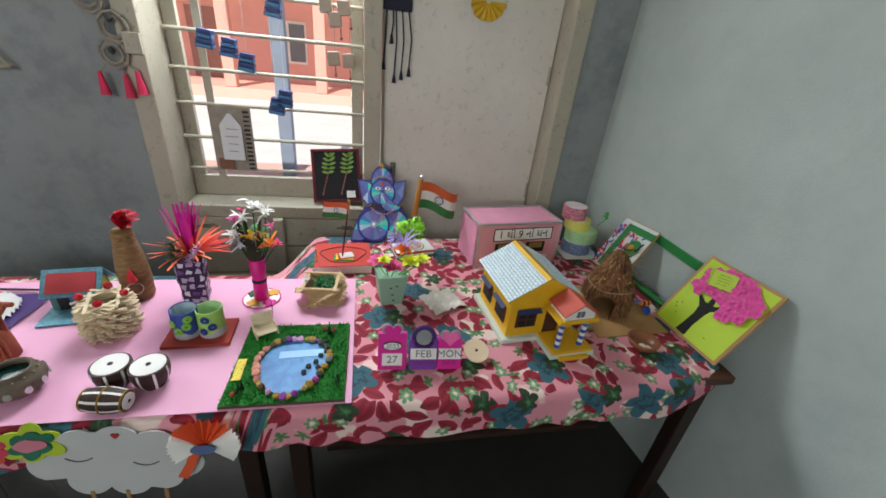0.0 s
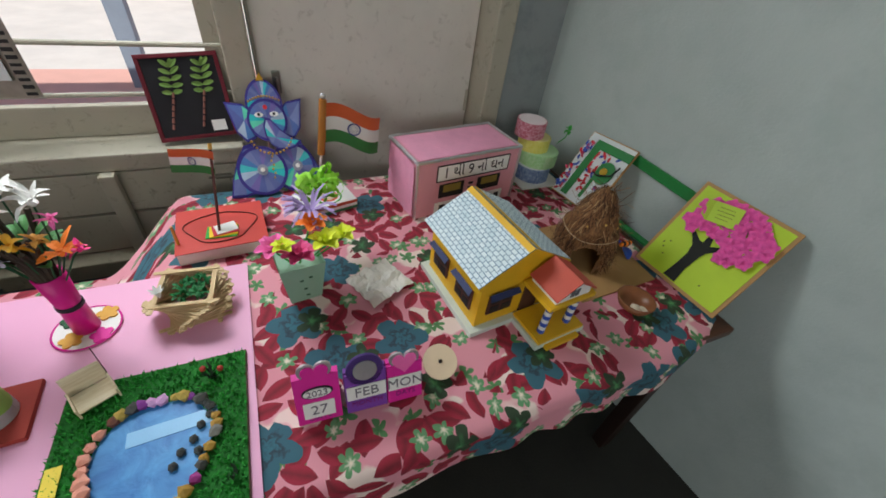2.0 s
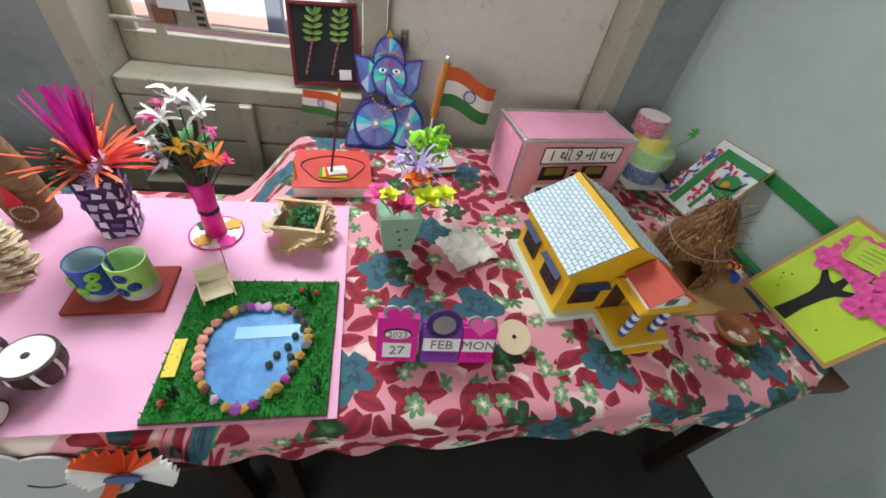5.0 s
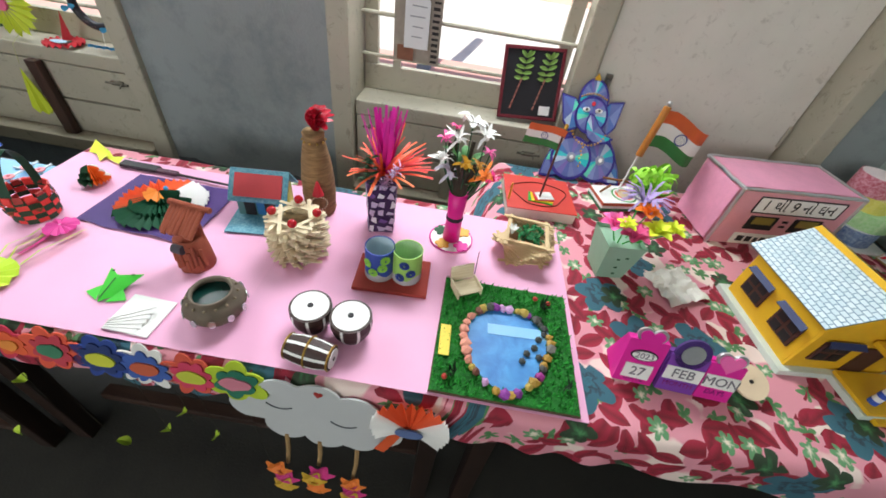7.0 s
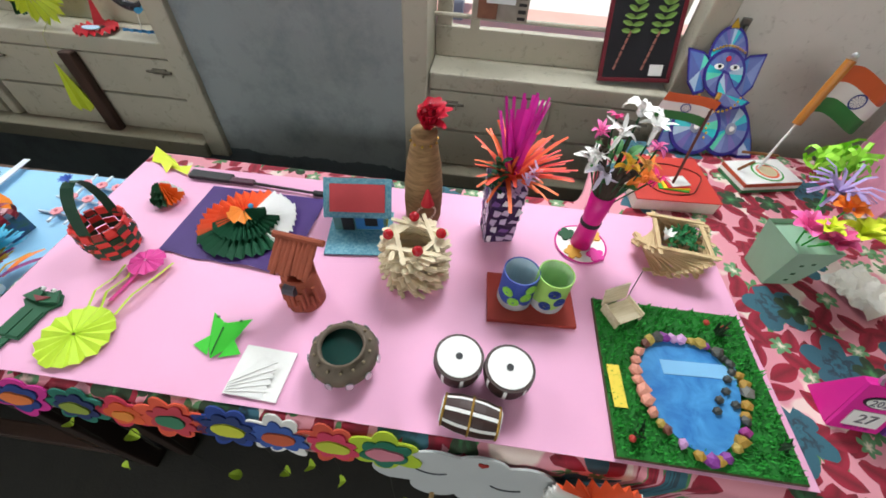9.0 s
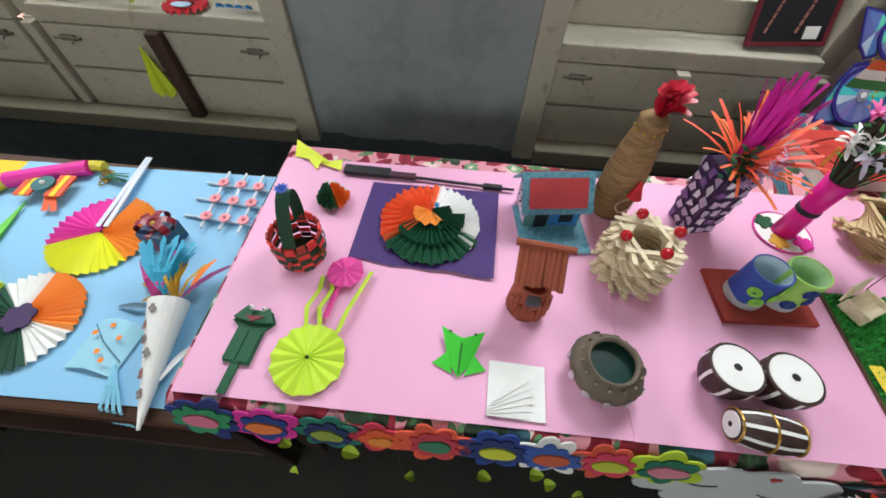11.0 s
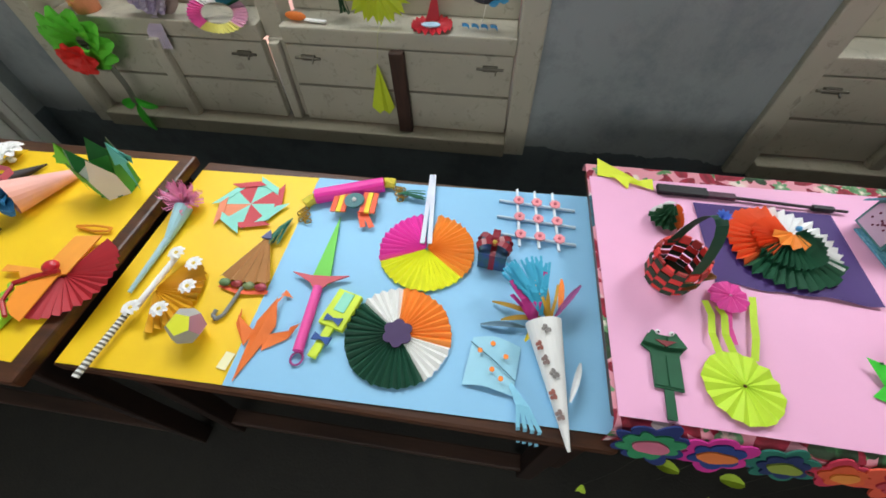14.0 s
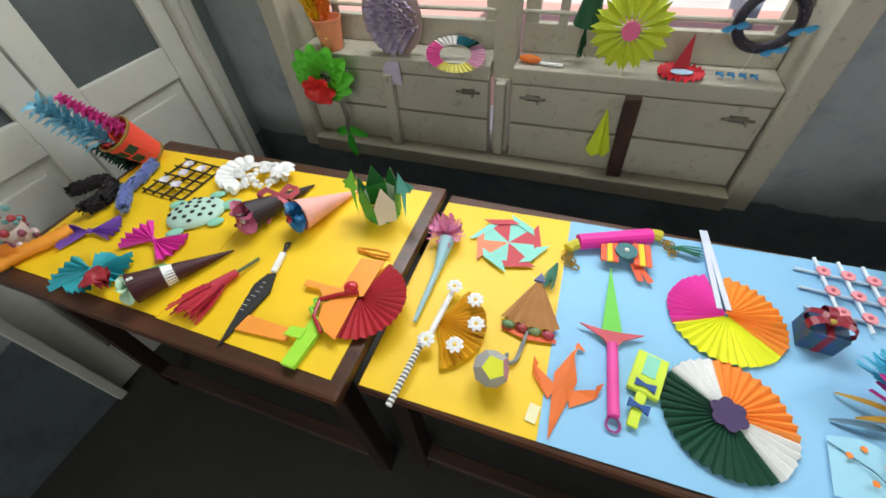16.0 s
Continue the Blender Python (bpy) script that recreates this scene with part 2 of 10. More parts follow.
METAL = P("#9a9a94", 0.35, 0.1, 300, 20, 0.1, 1.0)
WIRE = P("#8d8578", 0.45, 0.15, 300, 20, 0.1, 0.5)
STICK = fibre("#dcc59a", "#bfa070", 120, (8, 1, 1), 0.7, 0.2, 0.0006)
STICKL = fibre("#f0e4c8", "#d6c49a", 120, (8, 1, 1), 0.7, 0.2, 0.0006)
PINKSH = P("#efb0d2", 0.6, 0.04, 500, 4, 0.05)
BLUESH = P("#8fc7ea", 0.6, 0.04, 500, 4, 0.05)
YELSH = P("#f6cb1c", 0.5, 0.05, 500, 4, 0.05)
DISC = disc_foil()

# ---- mesh helpers ----


def part(name, bm, material, parent=None, label="", smooth=False):
    me = bpy.data.meshes.new(name)
    bmesh.ops.recalc_face_normals(bm, faces=bm.faces[:])
    bm.to_mesh(me)
    bm.free()
    for mt in (material if isinstance(material, (list, tuple)) else [material]):
        me.materials.append(mt)
    if smooth:
        for p in me.polygons:
            p.use_smooth = True
    ob = new(name, me)
    if parent is not None:
        ob.parent = parent
    if label:
        ob["label"] = label
    return ob


def thing(name, label, category, x=0, y=0, z=0, rz=0, group="", kind="", m=None):
    ob = new(name)
    ob.empty_display_size = 0.03
    ob.matrix_world = m if m is not None else pose(x, y, z, 0, 0, rz)
    return tagged(ob, label, category, group, kind)


def BM():
    return bmesh.new()


def box(bm, c, s, m=None, bevel=0.0, mi=0):
    r = bmesh.ops.create_cube(bm, size=1, matrix=(m or Matrix()) @ Matrix.Translation(c) @ Matrix.Diagonal((*s, 1)))
    fs = {f for v in r["verts"] for f in v.link_faces}
    for f in fs:
        f.material_index = mi
    if bevel:
        es = list({e for v in r["verts"] for e in v.link_edges})
        bmesh.ops.bevel(bm, geom=es, offset=bevel, segments=2, affect="EDGES", profile=0.6)
    return bm


def cyl(bm, p0, p1, r0, r1=None, n=14, mi=0, cap=True):
    p0, p1 = Vector(p0), Vector(p1)
    d = p1 - p0
    m = Matrix.Translation((p0 + p1) / 2) @ d.to_track_quat("Z", "Y").to_matrix().to_4x4()
    r = bmesh.ops.create_cone(bm, cap_ends=cap, segments=n, radius1=r0, radius2=r0 if r1 is None else r1, depth=d.length, matrix=m)
    for v in r["verts"]:
        for f in v.link_faces:
            f.material_index = mi
    return bm


def ball(bm, c, r, seg=12, squash=(1, 1, 1), mi=0):
    q = bmesh.ops.create_uvsphere(bm, u_segments=seg, v_segments=max(6, seg // 2 + 2), radius=r, matrix=Matrix.Translation(c) @ Matrix.Diagonal((*squash, 1)))
    for v in q["verts"]:
        for f in v.link_faces:
            f.material_index = mi
    return bm


def lathe(bm, prof, n=24, wob=0.0, mi=0, c=(0, 0, 0)):
    rings = []
    for k, (r, z) in enumerate(prof):
        ring = []
        for i in range(n):
            a = 2 * math.pi * i / n
            q = 1 + wob * noise.noise(Vector((math.cos(a) * 2, math.sin(a) * 2, z * 40)))
            ring.append(bm.verts.new((c[0] + r * q * math.cos(a), c[1] + r * q * math.sin(a), c[2] + z)))
        rings.append(ring)
    for a, b in zip(rings, rings[1:]):
        for i in range(n):
            f = bm.faces.new((a[i], a[(i + 1) % n], b[(i + 1) % n], b[i]))
            f.material_index = mi
    return bm


def prism(bm, pts, z0, z1, m=None, mi=0):
    m = m or Matrix()
    a = [bm.verts.new(m @ Vector((x, y, z0))) for x, y in pts]
    b = [bm.verts.new(m @ Vector((x, y, z1))) for x, y in pts]
    fs = [bm.faces.new(a[::-1]), bm.faces.new(b)]
    for i in range(len(pts)):
        j = (i + 1) % len(pts)
        fs.append(bm.faces.new((a[i], a[j], b[j], b[i])))
    for f in fs:
        f.material_index = mi
    return bm


def surf(bm, fn, nu, nv, uvfn=None, mi=0, close=False):
    g = [[bm.verts.new(fn(i / nu, j / nv)) for j in range(nv + 1)] for i in range(nu + 1)]
    lay = bm.loops.layers.uv.verify() if uvfn else None
    for i in range(nu):
        for j in range(nv):
            try:
                f = bm.faces.new((g[i][j], g[i + 1][j], g[i + 1][j + 1], g[i][j + 1]))
            except ValueError:
                continue
            f.material_index = mi
            if lay:
                for lp, (a, b) in zip(f.loops, ((i, j), (i + 1, j), (i + 1, j + 1), (i, j + 1))):
                    lp[lay].uv = uvfn(a / nu, b / nv)
    return bm


def strip(bm, pts, w, side=None, mi=0, taper=0.0):
    """A paper strip along points; side is the direction of its width."""
    pts = [Vector(p) for p in pts]
    prev = None
    n = len(pts)
    for i, p in enumerate(pts):
        t = (pts[min(i + 1, n - 1)] - pts[max(i - 1, 0)]).normalized()
        s = Vector(side) if side is not None else t.cross(Vector((0, 0, 1)))
        if s.length < 1e-4:
            s = Vector((1, 0, 0))
        s.normalize()
        k = w / 2 * (1 - taper * i / (n - 1))
        cur = (bm.verts.new(p - s * k), bm.verts.new(p + s * k))
        if prev:
            f = bm.faces.new((prev[0], prev[1], cur[1], cur[0]))
            f.material_index = mi
        prev = cur
    return bm


def tube(bm, pts, r, n=6, mi=0):
    for a, b in zip(pts, pts[1:]):
        if (Vector(a) - Vector(b)).length > 1e-5:
            cyl(bm, a, b, r, r, n, mi)
    return bm


def pleats(bm, r, a0, a1, n, amp=0.005, r0=0.004, z=0.006, rise=0.0, rag=0.0, mi=0, c=(0, 0, 0), m=None):
    """A folded paper fan from angle a0 to a1 (degrees) with n folds."""
    m = m or Matrix()
    rows = []
    for i in range(2 * n + 1):
        a = radians(a0 + (a1 - a0) * i / (2 * n))
        h = amp if i % 2 else -amp
        row = []
        for k in (0.0, 0.5, 1.0):
            rr = r0 + (r - r0) * k * (1 + (rag * random.uniform(-1, 1) if k == 1 else 0))
            row.append(bm.verts.new(m @ Vector((c[0] + rr * math.cos(a), c[1] + rr * math.sin(a), c[2] + z + rise * (1 - k) + h * (0.25 + 0.75 * k)))))
        rows.append(row)
    for p, q in zip(rows, rows[1:]):
        for k in range(2):
            f = bm.faces.new((p[k], q[k], q[k + 1], p[k + 1]))
            f.material_index = mi
    return bm


def blade(bm, base, tip, w, bend=0.02, mi=0, n=5):
    """A petal or leaf: widest in the middle, bent upward or down."""
    base, tip = Vector(base), Vector(tip)
    d = tip - base
    s = d.cross(Vector((0, 0, 1)))
    s = s.normalized() if s.length > 1e-5 else Vector((1, 0, 0))
    up = s.cross(d).normalized()
    prev = None
    for i in range(n + 1):
        u = i / n
        p = base + d * u + up * bend * math.sin(math.pi * u)
        k = w / 2 * (math.sin(math.pi * min(0.06 + 0.88 * u, 1.0)) ** 0.7)
        cur = [bm.verts.new(p - s * k + up * k * 0.35), bm.verts.new(p), bm.verts.new(p + s * k + up * k * 0.35)]
        if prev:
            for q in range(2):
                f = bm.faces.new((prev[q], prev[q + 1], cur[q + 1], cur[q]))
                f.material_index = mi
        prev = cur
    return bm


def writing(name, text, size, material, parent, m, extrude=0.0004, align="CENTER", label=""):
    cu = bpy.data.curves.new(name, "FONT")
    cu.body, cu.size, cu.align_x, cu.align_y, cu.extrude, cu.resolution_u = text, size, align, "CENTER", extrude, 3
    tmp = new("writing_tmp", cu)
    me = bpy.data.meshes.new_from_object(tmp.evaluated_get(bpy.context.evaluated_depsgraph_get()))
    bpy.data.objects.remove(tmp)
    me.materials.clear()
    me.materials.append(material)
    ob = new(name, me)
    ob.parent = parent
    ob.matrix_local = m
    if label:
        ob["label"] = label
    return ob


def circle(r, n=20, sx=1.0, sy=1.0, c=(0, 0), a0=0.0):
    return [(c[0] + r * sx * math.cos(a0 + 2 * math.pi * i / n), c[1] + r * sy * math.sin(a0 + 2 * math.pi * i / n)) for i in range(n)]


def scallop(r, lobes, depth, n=10, c=(0, 0)):
    k = lobes * n
    return [(c[0] + r * (1 - depth + depth * abs(math.sin(math.pi * i / n))) * math.cos(2 * math.pi * i / k), c[1] + r * (1 - depth + depth * abs(math.sin(math.pi * i / n))) * math.sin(2 * math.pi * i / k)) for i in range(k)]


STAND = Matrix(((1, 0, 0, 0), (0, 0, -1, 0), (0, 1, 0, 0), (0, 0, 0, 1)))  # drawing plane xy stood up: y becomes height, front faces -y


def rt(a, b):
    return random.uniform(a, b)

# ---- the room ----
YW = 1.93          # face of the window wall
XL = -3.6          # face of the door wall
ZC = 3.1


def structure(name, bm, material, label, smooth=False):
    ob = part(name, bm, material, None, label, smooth)
    ob["kind"] = "structure"
    return ob


def wall_x(y):
    return 1.33 - 0.135 * (y - 0.95)


bm = BM()
box(bm, (-1.1, -0.4, -0.05), (5.6, 5.6, 0.1))
structure("floor", bm, FLOOR, "dark grey cement floor")
bm = BM()
box(bm, (-1.1, -0.4, ZC + 0.06), (5.6, 5.6, 0.12))
structure("ceiling", bm, CEIL, "plain white plastered ceiling")
W1, W2, WTOP, WBOT = (-3.32, -1.515), (-0.785, 0.985), 2.4, 0.44
bm = BM()
t = 0.28
for x0, x1, z0, z1 in ((XL - 0.2, W1[0], 0, ZC), (W1[1], W2[0], 0, ZC), (W2[1], 1.5, 0, ZC), (W1[0], W1[1], 0, WBOT), (W1[0], W1[1], WTOP, ZC), (W2[0], W2[1], 0, WBOT), (W2[0], W2[1], WTOP, ZC)):
    box(bm, ((x0 + x1) / 2, YW + t / 2, (z0 + z1) / 2), (x1 - x0, t, z1 - z0))
structure("wall_north", bm, WALL, "worn grey painted plaster wall with dark dado")
bm = BM()
prism(bm, [(wall_x(YW), YW), (wall_x(-3.2), -3.2), (wall_x(-3.2) + 0.25, -3.2), (wall_x(YW) + 0.25, YW)], 0, ZC)
structure("wall_east", bm, WALL_SIDE, "pale sage grey painted plaster wall")
D0, D1, DTOP = 0.72, 1.80, 2.05
# the high gap is an unseen opening added for the side fill lamp
bm = BM()
for y0, y1, z0, z1 in ((-3.2, -2.15, 0, ZC), (-0.55, D0, 0, ZC), (-2.15, -0.55, 0, 1.4), (-2.15, -0.55, 2.4, ZC), (D1, YW, 0, ZC), (D0, D1, DTOP, ZC)):
    box(bm, (XL - 0.1, (y0 + y1) / 2, (z0 + z1) / 2), (0.2, y1 - y0, z1 - z0))
structure("wall_west", bm, WALL, "worn grey painted plaster wall beside the door")
bm = BM()
for x0, x1, z0, z1 in ((-3.8, -3.2, 0, ZC), (0.4, 2.2, 0, ZC), (-3.2, 0.4, 0, 1.8), (-3.2, 0.4, 2.7, ZC)):
    box(bm, ((x0 + x1) / 2, -3.1, (z0 + z1) / 2), (x1 - x0, 0.2, z1 - z0))
structure("wall_south", bm, WALL, "plain grey wall with a wide unseen opening added for fill light")

# ---- windows ----


def window(name, x0, x1, panelled_half):
    w = thing(name, "cream painted timber window with iron bars and lower shutters", "window", kind="structure")
    w["kind"] = "structure"
    xm = (x0 + x1) / 2
    fw, y0, y1 = 0.075, 1.905, 2.12
    for nm, c, s in (("jamb", (x0 + fw / 2, (y0 + y1) / 2, (WBOT + WTOP) / 2), (fw, y1 - y0, WTOP - WBOT)), ("jamb", (x1 - fw / 2, (y0 + y1) / 2, (WBOT + WTOP) / 2), (fw, y1 - y0, WTOP - WBOT)),
                     ("head", (xm, (y0 + y1) / 2, WTOP - 0.035), (x1 - x0 - 2 * fw, y1 - y0, 0.07)), ("sill", (xm, (y0 + y1) / 2 - 0.01, WBOT + 0.03), (x1 - x0 - 2 * fw, y1 - y0 + 0.02, 0.06)),
                     ("mullion", (xm, 2.025, (0.8 + WTOP - 0.07) / 2), (0.075, 0.09, WTOP - 0.87)), ("mullion", (xm, 2.0, (0.5 + 0.8) / 2), (0.06, 0.06, 0.3)), ("cover_strip", (xm, 1.955, 0.65), (0.036, 0.03, 0.29))):
        bm = BM()
        box(bm, c, s, bevel=0.006)
        part(nm, bm, SILL if nm == "sill" else CREAM, w)
    halves = [(x0 + fw, xm - 0.0375, False), (xm + 0.0375, x1 - fw, panelled_half)]
    for a, b, closed in halves:
        if closed:
            bm = BM()
            box(bm, ((a + b) / 2, 2.05, (WBOT + 0.06 + WTOP - 0.07) / 2), (b - a - 0.006, 0.03, WTOP - WBOT - 0.136), bevel=0.003)
            part("closed_shutter", bm, PANEL, w, "plain cream sheet shutter, shut")
            for z in (0.95, 1.5):
                bm = BM()
                cyl(bm, (b - 0.012, 2.028, z - 0.04), (b - 0.012, 2.028, z + 0.04), 0.006, n=8)
                part("hinge", bm, CREAM, w)
            bm = BM()
            box(bm, (a + 0.012, 2.027, 1.4), (0.006, 0.012, 1.7))
            part("shutter_bead", bm, CREAM, w)
            bm = BM()
            box(bm, (a + 0.06, 2.026, 1.03), (0.024, 0.012, 0.07), bevel=0.002)
            cyl(bm, (a + 0.06, 2.012, 0.95), (a + 0.06, 2.012, 1.05), 0.006, n=8)
            bolt = part("tower_bolt", bm, METAL, w, "grey steel tower bolt")
            bm = BM()
            cyl(bm, (a + 0.02, 2.01, 0.875), (a + 0.1, 2.01, 0.875), 0.006, n=8)
            box(bm, (a + 0.06, 2.027, 0.875), (0.07, 0.012, 0.025), bevel=0.002)
            part("latch", bm, METAL, w)
            continue
        # ledge and transom below the bars
        bm = BM()
        box(bm, ((a + b) / 2, 2.03, 0.825), (b - a - 0.004, 0.17, 0.055), bevel=0.006)
        part("ledge", bm, CREAM, w, "dusty cream ledge")
        bm = BM()
        box(bm, ((a + b) / 2, 2.098, 0.90), (b - a - 0.006, 0.03, 0.095), bevel=0.004)
        part("bottom_rail", bm, CREAM, w)
        # two boarded leaves below
        xc = (a + b) / 2
        for p, q in ((a, xc), (xc, b)):
            leaf = BM()
            box(leaf, ((p + q) / 2, 1.972, 0.65), (q - p - 0.008, 0.012, 0.28))
            leaf = part("lower_shutter", leaf, CREAM, w)
            for k in range(2):
                bm = BM()
                box(bm, ((p + q) / 2, 1.955, 0.576 + 0.148 * k), (q - p - 0.014, 0.02, 0.139), bevel=0.003)
                part("board", bm, CREAM, leaf)
        if not (a < -2 and b > -2):
            bm = BM()
            box(bm, (xc, 1.928, 0.65), (0.042, 0.034, 0.30), bevel=0.006)
            part("cover_strip", bm, CREAM, w)
        for s in (-1, 1):
            bm = BM()
            xx = (a + 0.08) if s < 0 else (b - 0.08)
            cyl(bm, (xx - 0.045, 1.935, 0.755), (xx + 0.045, 1.935, 0.755), 0.0045, n=8)
            box(bm, (xx, 1.94, 0.755), (0.05, 0.01, 0.018), bevel=0.002)
            cyl(bm, (xx + 0.02, 1.935, 0.755), (xx + 0.02, 1.918, 0.745), 0.003, n=6)
            part("bolt", bm, P("#5f5a4d", 0.6, 0.25), w, "rusty tower bolt")
        # bars and their uprights
        for z in (0.985, 1.125, 1.265, 1.40, 1.54, 1.68, 1.82, 1.96, 2.10, 2.24):
            bm = BM()
            cyl(bm, (a - 0.01, 2.07, z), (b + 0.01, 2.07, z), 0.0075, n=8)
            part("bar", bm, CREAM, w)
        bm = BM()
        box(bm, (a + (b - a) * 0.17, 2.078, 1.63), (0.03, 0.006, 1.4))
        part("flat_bar", bm, CREAM, w)
        for xx in (a + 0.03, b - 0.03):
            bm = BM()
            box(bm, (xx, 2.1, 1.61), (0.05, 0.026, 1.4), bevel=0.004)
            part("casement_stile", bm, CREAM, w)
    return w


win_left = window("window_1", W1[0], W1[1], False)
win_right = window("window_2", W2[0], W2[1], True)

# ---- door ----
door = thing("door_1", "off-white double door with grey upper panes", "door", kind="structure")
for y0, y1 in ((D0 + 0.03, 1.245), (1.255, D1 - 0.03)):
    leaf = BM()
    xa = XL - 0.035
    for yy in (y0 + 0.045, y1 - 0.045):
        box(leaf, (xa, yy, 1.01), (0.045, 0.09, 2.0), bevel=0.004)
    for z, h in ((0.1, 0.18), (0.88, 0.11), (1.96, 0.1), (1.42, 0.08)):
        box(leaf, (xa, (y0 + y1) / 2, z), (0.043, y1 - y0 - 0.18, h), bevel=0.004)
    leaf = part("door_leaf", leaf, DOORP, door)
    bm = BM()
    box(bm, (xa, (y0 + y1) / 2, 0.507), (0.016, y1 - y0 - 0.182, 0.634))
    box(bm, (xa + 0.004, (y0 + y1) / 2, 0.507), (0.02, y1 - y0 - 0.26, 0.55), bevel=0.006)
    part("raised_panel", bm, DOORP, leaf)
    for z, h in ((1.157, 0.444), (1.685, 0.45)):
        bm = BM()
        box(bm, (xa, (y0 + y1) / 2, z), (0.01, y1 - y0 - 0.182, h))
        part("pane", bm, GLASSF, leaf, "frosted grey pane")
for yy in (D0 + 0.012, D1 - 0.012, D1 + 0.03):
    bm = BM()
    box(bm, (XL - 0.02 + (0.03 if yy > D1 else 0), yy, 1.02), (0.08 if yy < D1 else 0.03, 0.034 if yy < D1 else 0.05, 2.04), bevel=0.005)
    part("door_frame", bm, DOORP, door)

# ---- tables ----


def table(label, x0, x1, y0, y1, top, foot):
    tb = thing("school_table", label, "table", (x0 + x1) / 2, (y0 + y1) / 2, 0, group="row of display tables")
    w, d = x1 - x0, y1 - y0
    bm = BM()
    box(bm, (0, 0, top - 0.015), (w, d, 0.03), bevel=0.007)
    part("tabletop", bm, TEAK, tb)
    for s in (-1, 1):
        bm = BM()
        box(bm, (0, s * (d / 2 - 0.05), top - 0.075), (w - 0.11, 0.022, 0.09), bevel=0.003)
        part("apron", bm, TEAK_SHADED, tb)
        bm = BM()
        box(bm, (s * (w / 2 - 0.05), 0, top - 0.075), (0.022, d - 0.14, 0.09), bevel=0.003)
        part("apron", bm, TEAK_SHADED, tb)
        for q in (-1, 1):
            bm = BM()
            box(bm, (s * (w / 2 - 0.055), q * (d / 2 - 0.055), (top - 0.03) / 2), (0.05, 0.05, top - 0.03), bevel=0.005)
            part("leg", bm, TEAK_SHADED, tb)
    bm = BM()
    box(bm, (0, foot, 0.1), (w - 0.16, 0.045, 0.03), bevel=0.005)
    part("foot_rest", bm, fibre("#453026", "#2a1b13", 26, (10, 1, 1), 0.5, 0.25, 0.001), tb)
    return tb


table("dark wooden school table under a floral cloth", -1.39, -0.17, 0.89, 1.49, 0.757, -0.15)
table("wide dark wooden table under a floral cloth", -0.15, 1.205, 0.89, 1.83, 0.757, -0.1)
table("low brown wooden school table covered with coloured paper", -2.44, -1.366, 0.845, 1.45, 0.688, -0.245)
table("brown wooden school table with a worn rounded edge", -3.49, -2.445, 0.795, 1.43, 0.725, -0.26)


def flat_sheet(name, label, pts, z, material, th=0.0016):
    c = (sum(p[0] for p in pts) / len(pts), sum(p[1] for p in pts) / len(pts))
    ob_bm = BM()
    prism(ob_bm, [(x - c[0], y - c[1]) for x, y in pts], 0, th)
    ob = part(name, ob_bm, material)
    ob.matrix_world = pose(c[0], c[1], z)
    return tagged(ob, label, "paper sheet")


def cloth_back(x):
    k = min(max((x + 0.26) / 0.14, 0), 1)
    return 1.497 + 0.33 * k * k * (3 - 2 * k)


def cloth_front(x):
    return 0.878 + 0.05 * max(0, (x - 0.95) / 0.22) ** 2


def cloth_fn(u, v):
    x = -1.395 + 2.575 * u
    yb, yf = cloth_back(x), cloth_front(x)
    span, hang = yb - yf, 0.116 + 0.008 * noise.noise(Vector((x * 2.1, 3, 0))) + 0.0015 * math.sin(x * 21) - 0.04 * max(0, (x - 1.0) / 0.18)
    s = v * (span + hang + 0.03)
    drape = 0.002 * noise.noise(Vector((x * 6, s * 6, 1)))
    if s < 0.03:
        return Vector((x, yb + 0.004, 0.7615 - 0.03 + s))
    s -= 0.03
    if s < span:
        return Vector((x, yb - s, 0.7605 + 0.0012 * max(0, drape * 500) * 0.4))
    s -= span
    wave = 0.006 * math.sin(x * 37 + 2 * math.sin(x * 9)) * (s / 0.1)
    return Vector((x, yf - 0.006 + wave - 0.006 * min(s / 0.01, 1), 0.758 - s))


bm = BM()
surf(bm, cloth_fn, 190, 70, lambda u, v: (2.575 * u, v * (cloth_back(-1.395 + 2.575 * u) - cloth_front(-1.395 + 2.575 * u) + 0.12)))
cloth = part("tablecloth", bm, CLOTH, None, smooth=True)
tagged(cloth, "pink cotton tablecloth printed with dark red and teal flowers", "tablecloth")
TP, TB, TY = 0.7635, 0.688, 0.725
flat_sheet("chart_paper", "plain pink chart paper on the floral tablecloth", [(-1.388, 0.884), (-0.66, 0.884), (-0.66, 1.462), (-1.39, 1.445)], TP - 0.001, PINKSH)
flat_sheet("chart_paper", "plain pink chart paper under the pond model", [(-0.665, 0.883), (0.052, 0.884), (0.043, 1.462), (-0.665, 1.462)], TP + 0.0008, PINKSH)
flat_sheet("chart_paper", "pale blue chart paper on the low table", [(-2.085, 0.855), (-1.37, 0.872), (-1.372, 1.448), (-2.095, 1.424)], TB + 0.0018, BLUESH)
flat_sheet("chart_paper", "bright yellow chart paper on the low table", [(-2.434, 0.85), (-2.07, 0.856), (-2.08, 1.425), (-2.437, 1.412)], TB, YELSH)
flat_sheet("chart_paper", "bright yellow chart paper with a crease", [(-2.93, 0.835), (-2.475, 0.83), (-2.48, 1.40), (-2.94, 1.385)], TY, YELSH)
flat_sheet("chart_paper", "bright yellow chart paper beside the door", [(-3.46, 0.84), (-2.925, 0.838), (-2.935, 1.387), (-3.47, 1.37)], TY + 0.0017, YELSH)
TP2, TB2, TY2 = TP + 0.0028, TB + 0.0036, TY + 0.0035

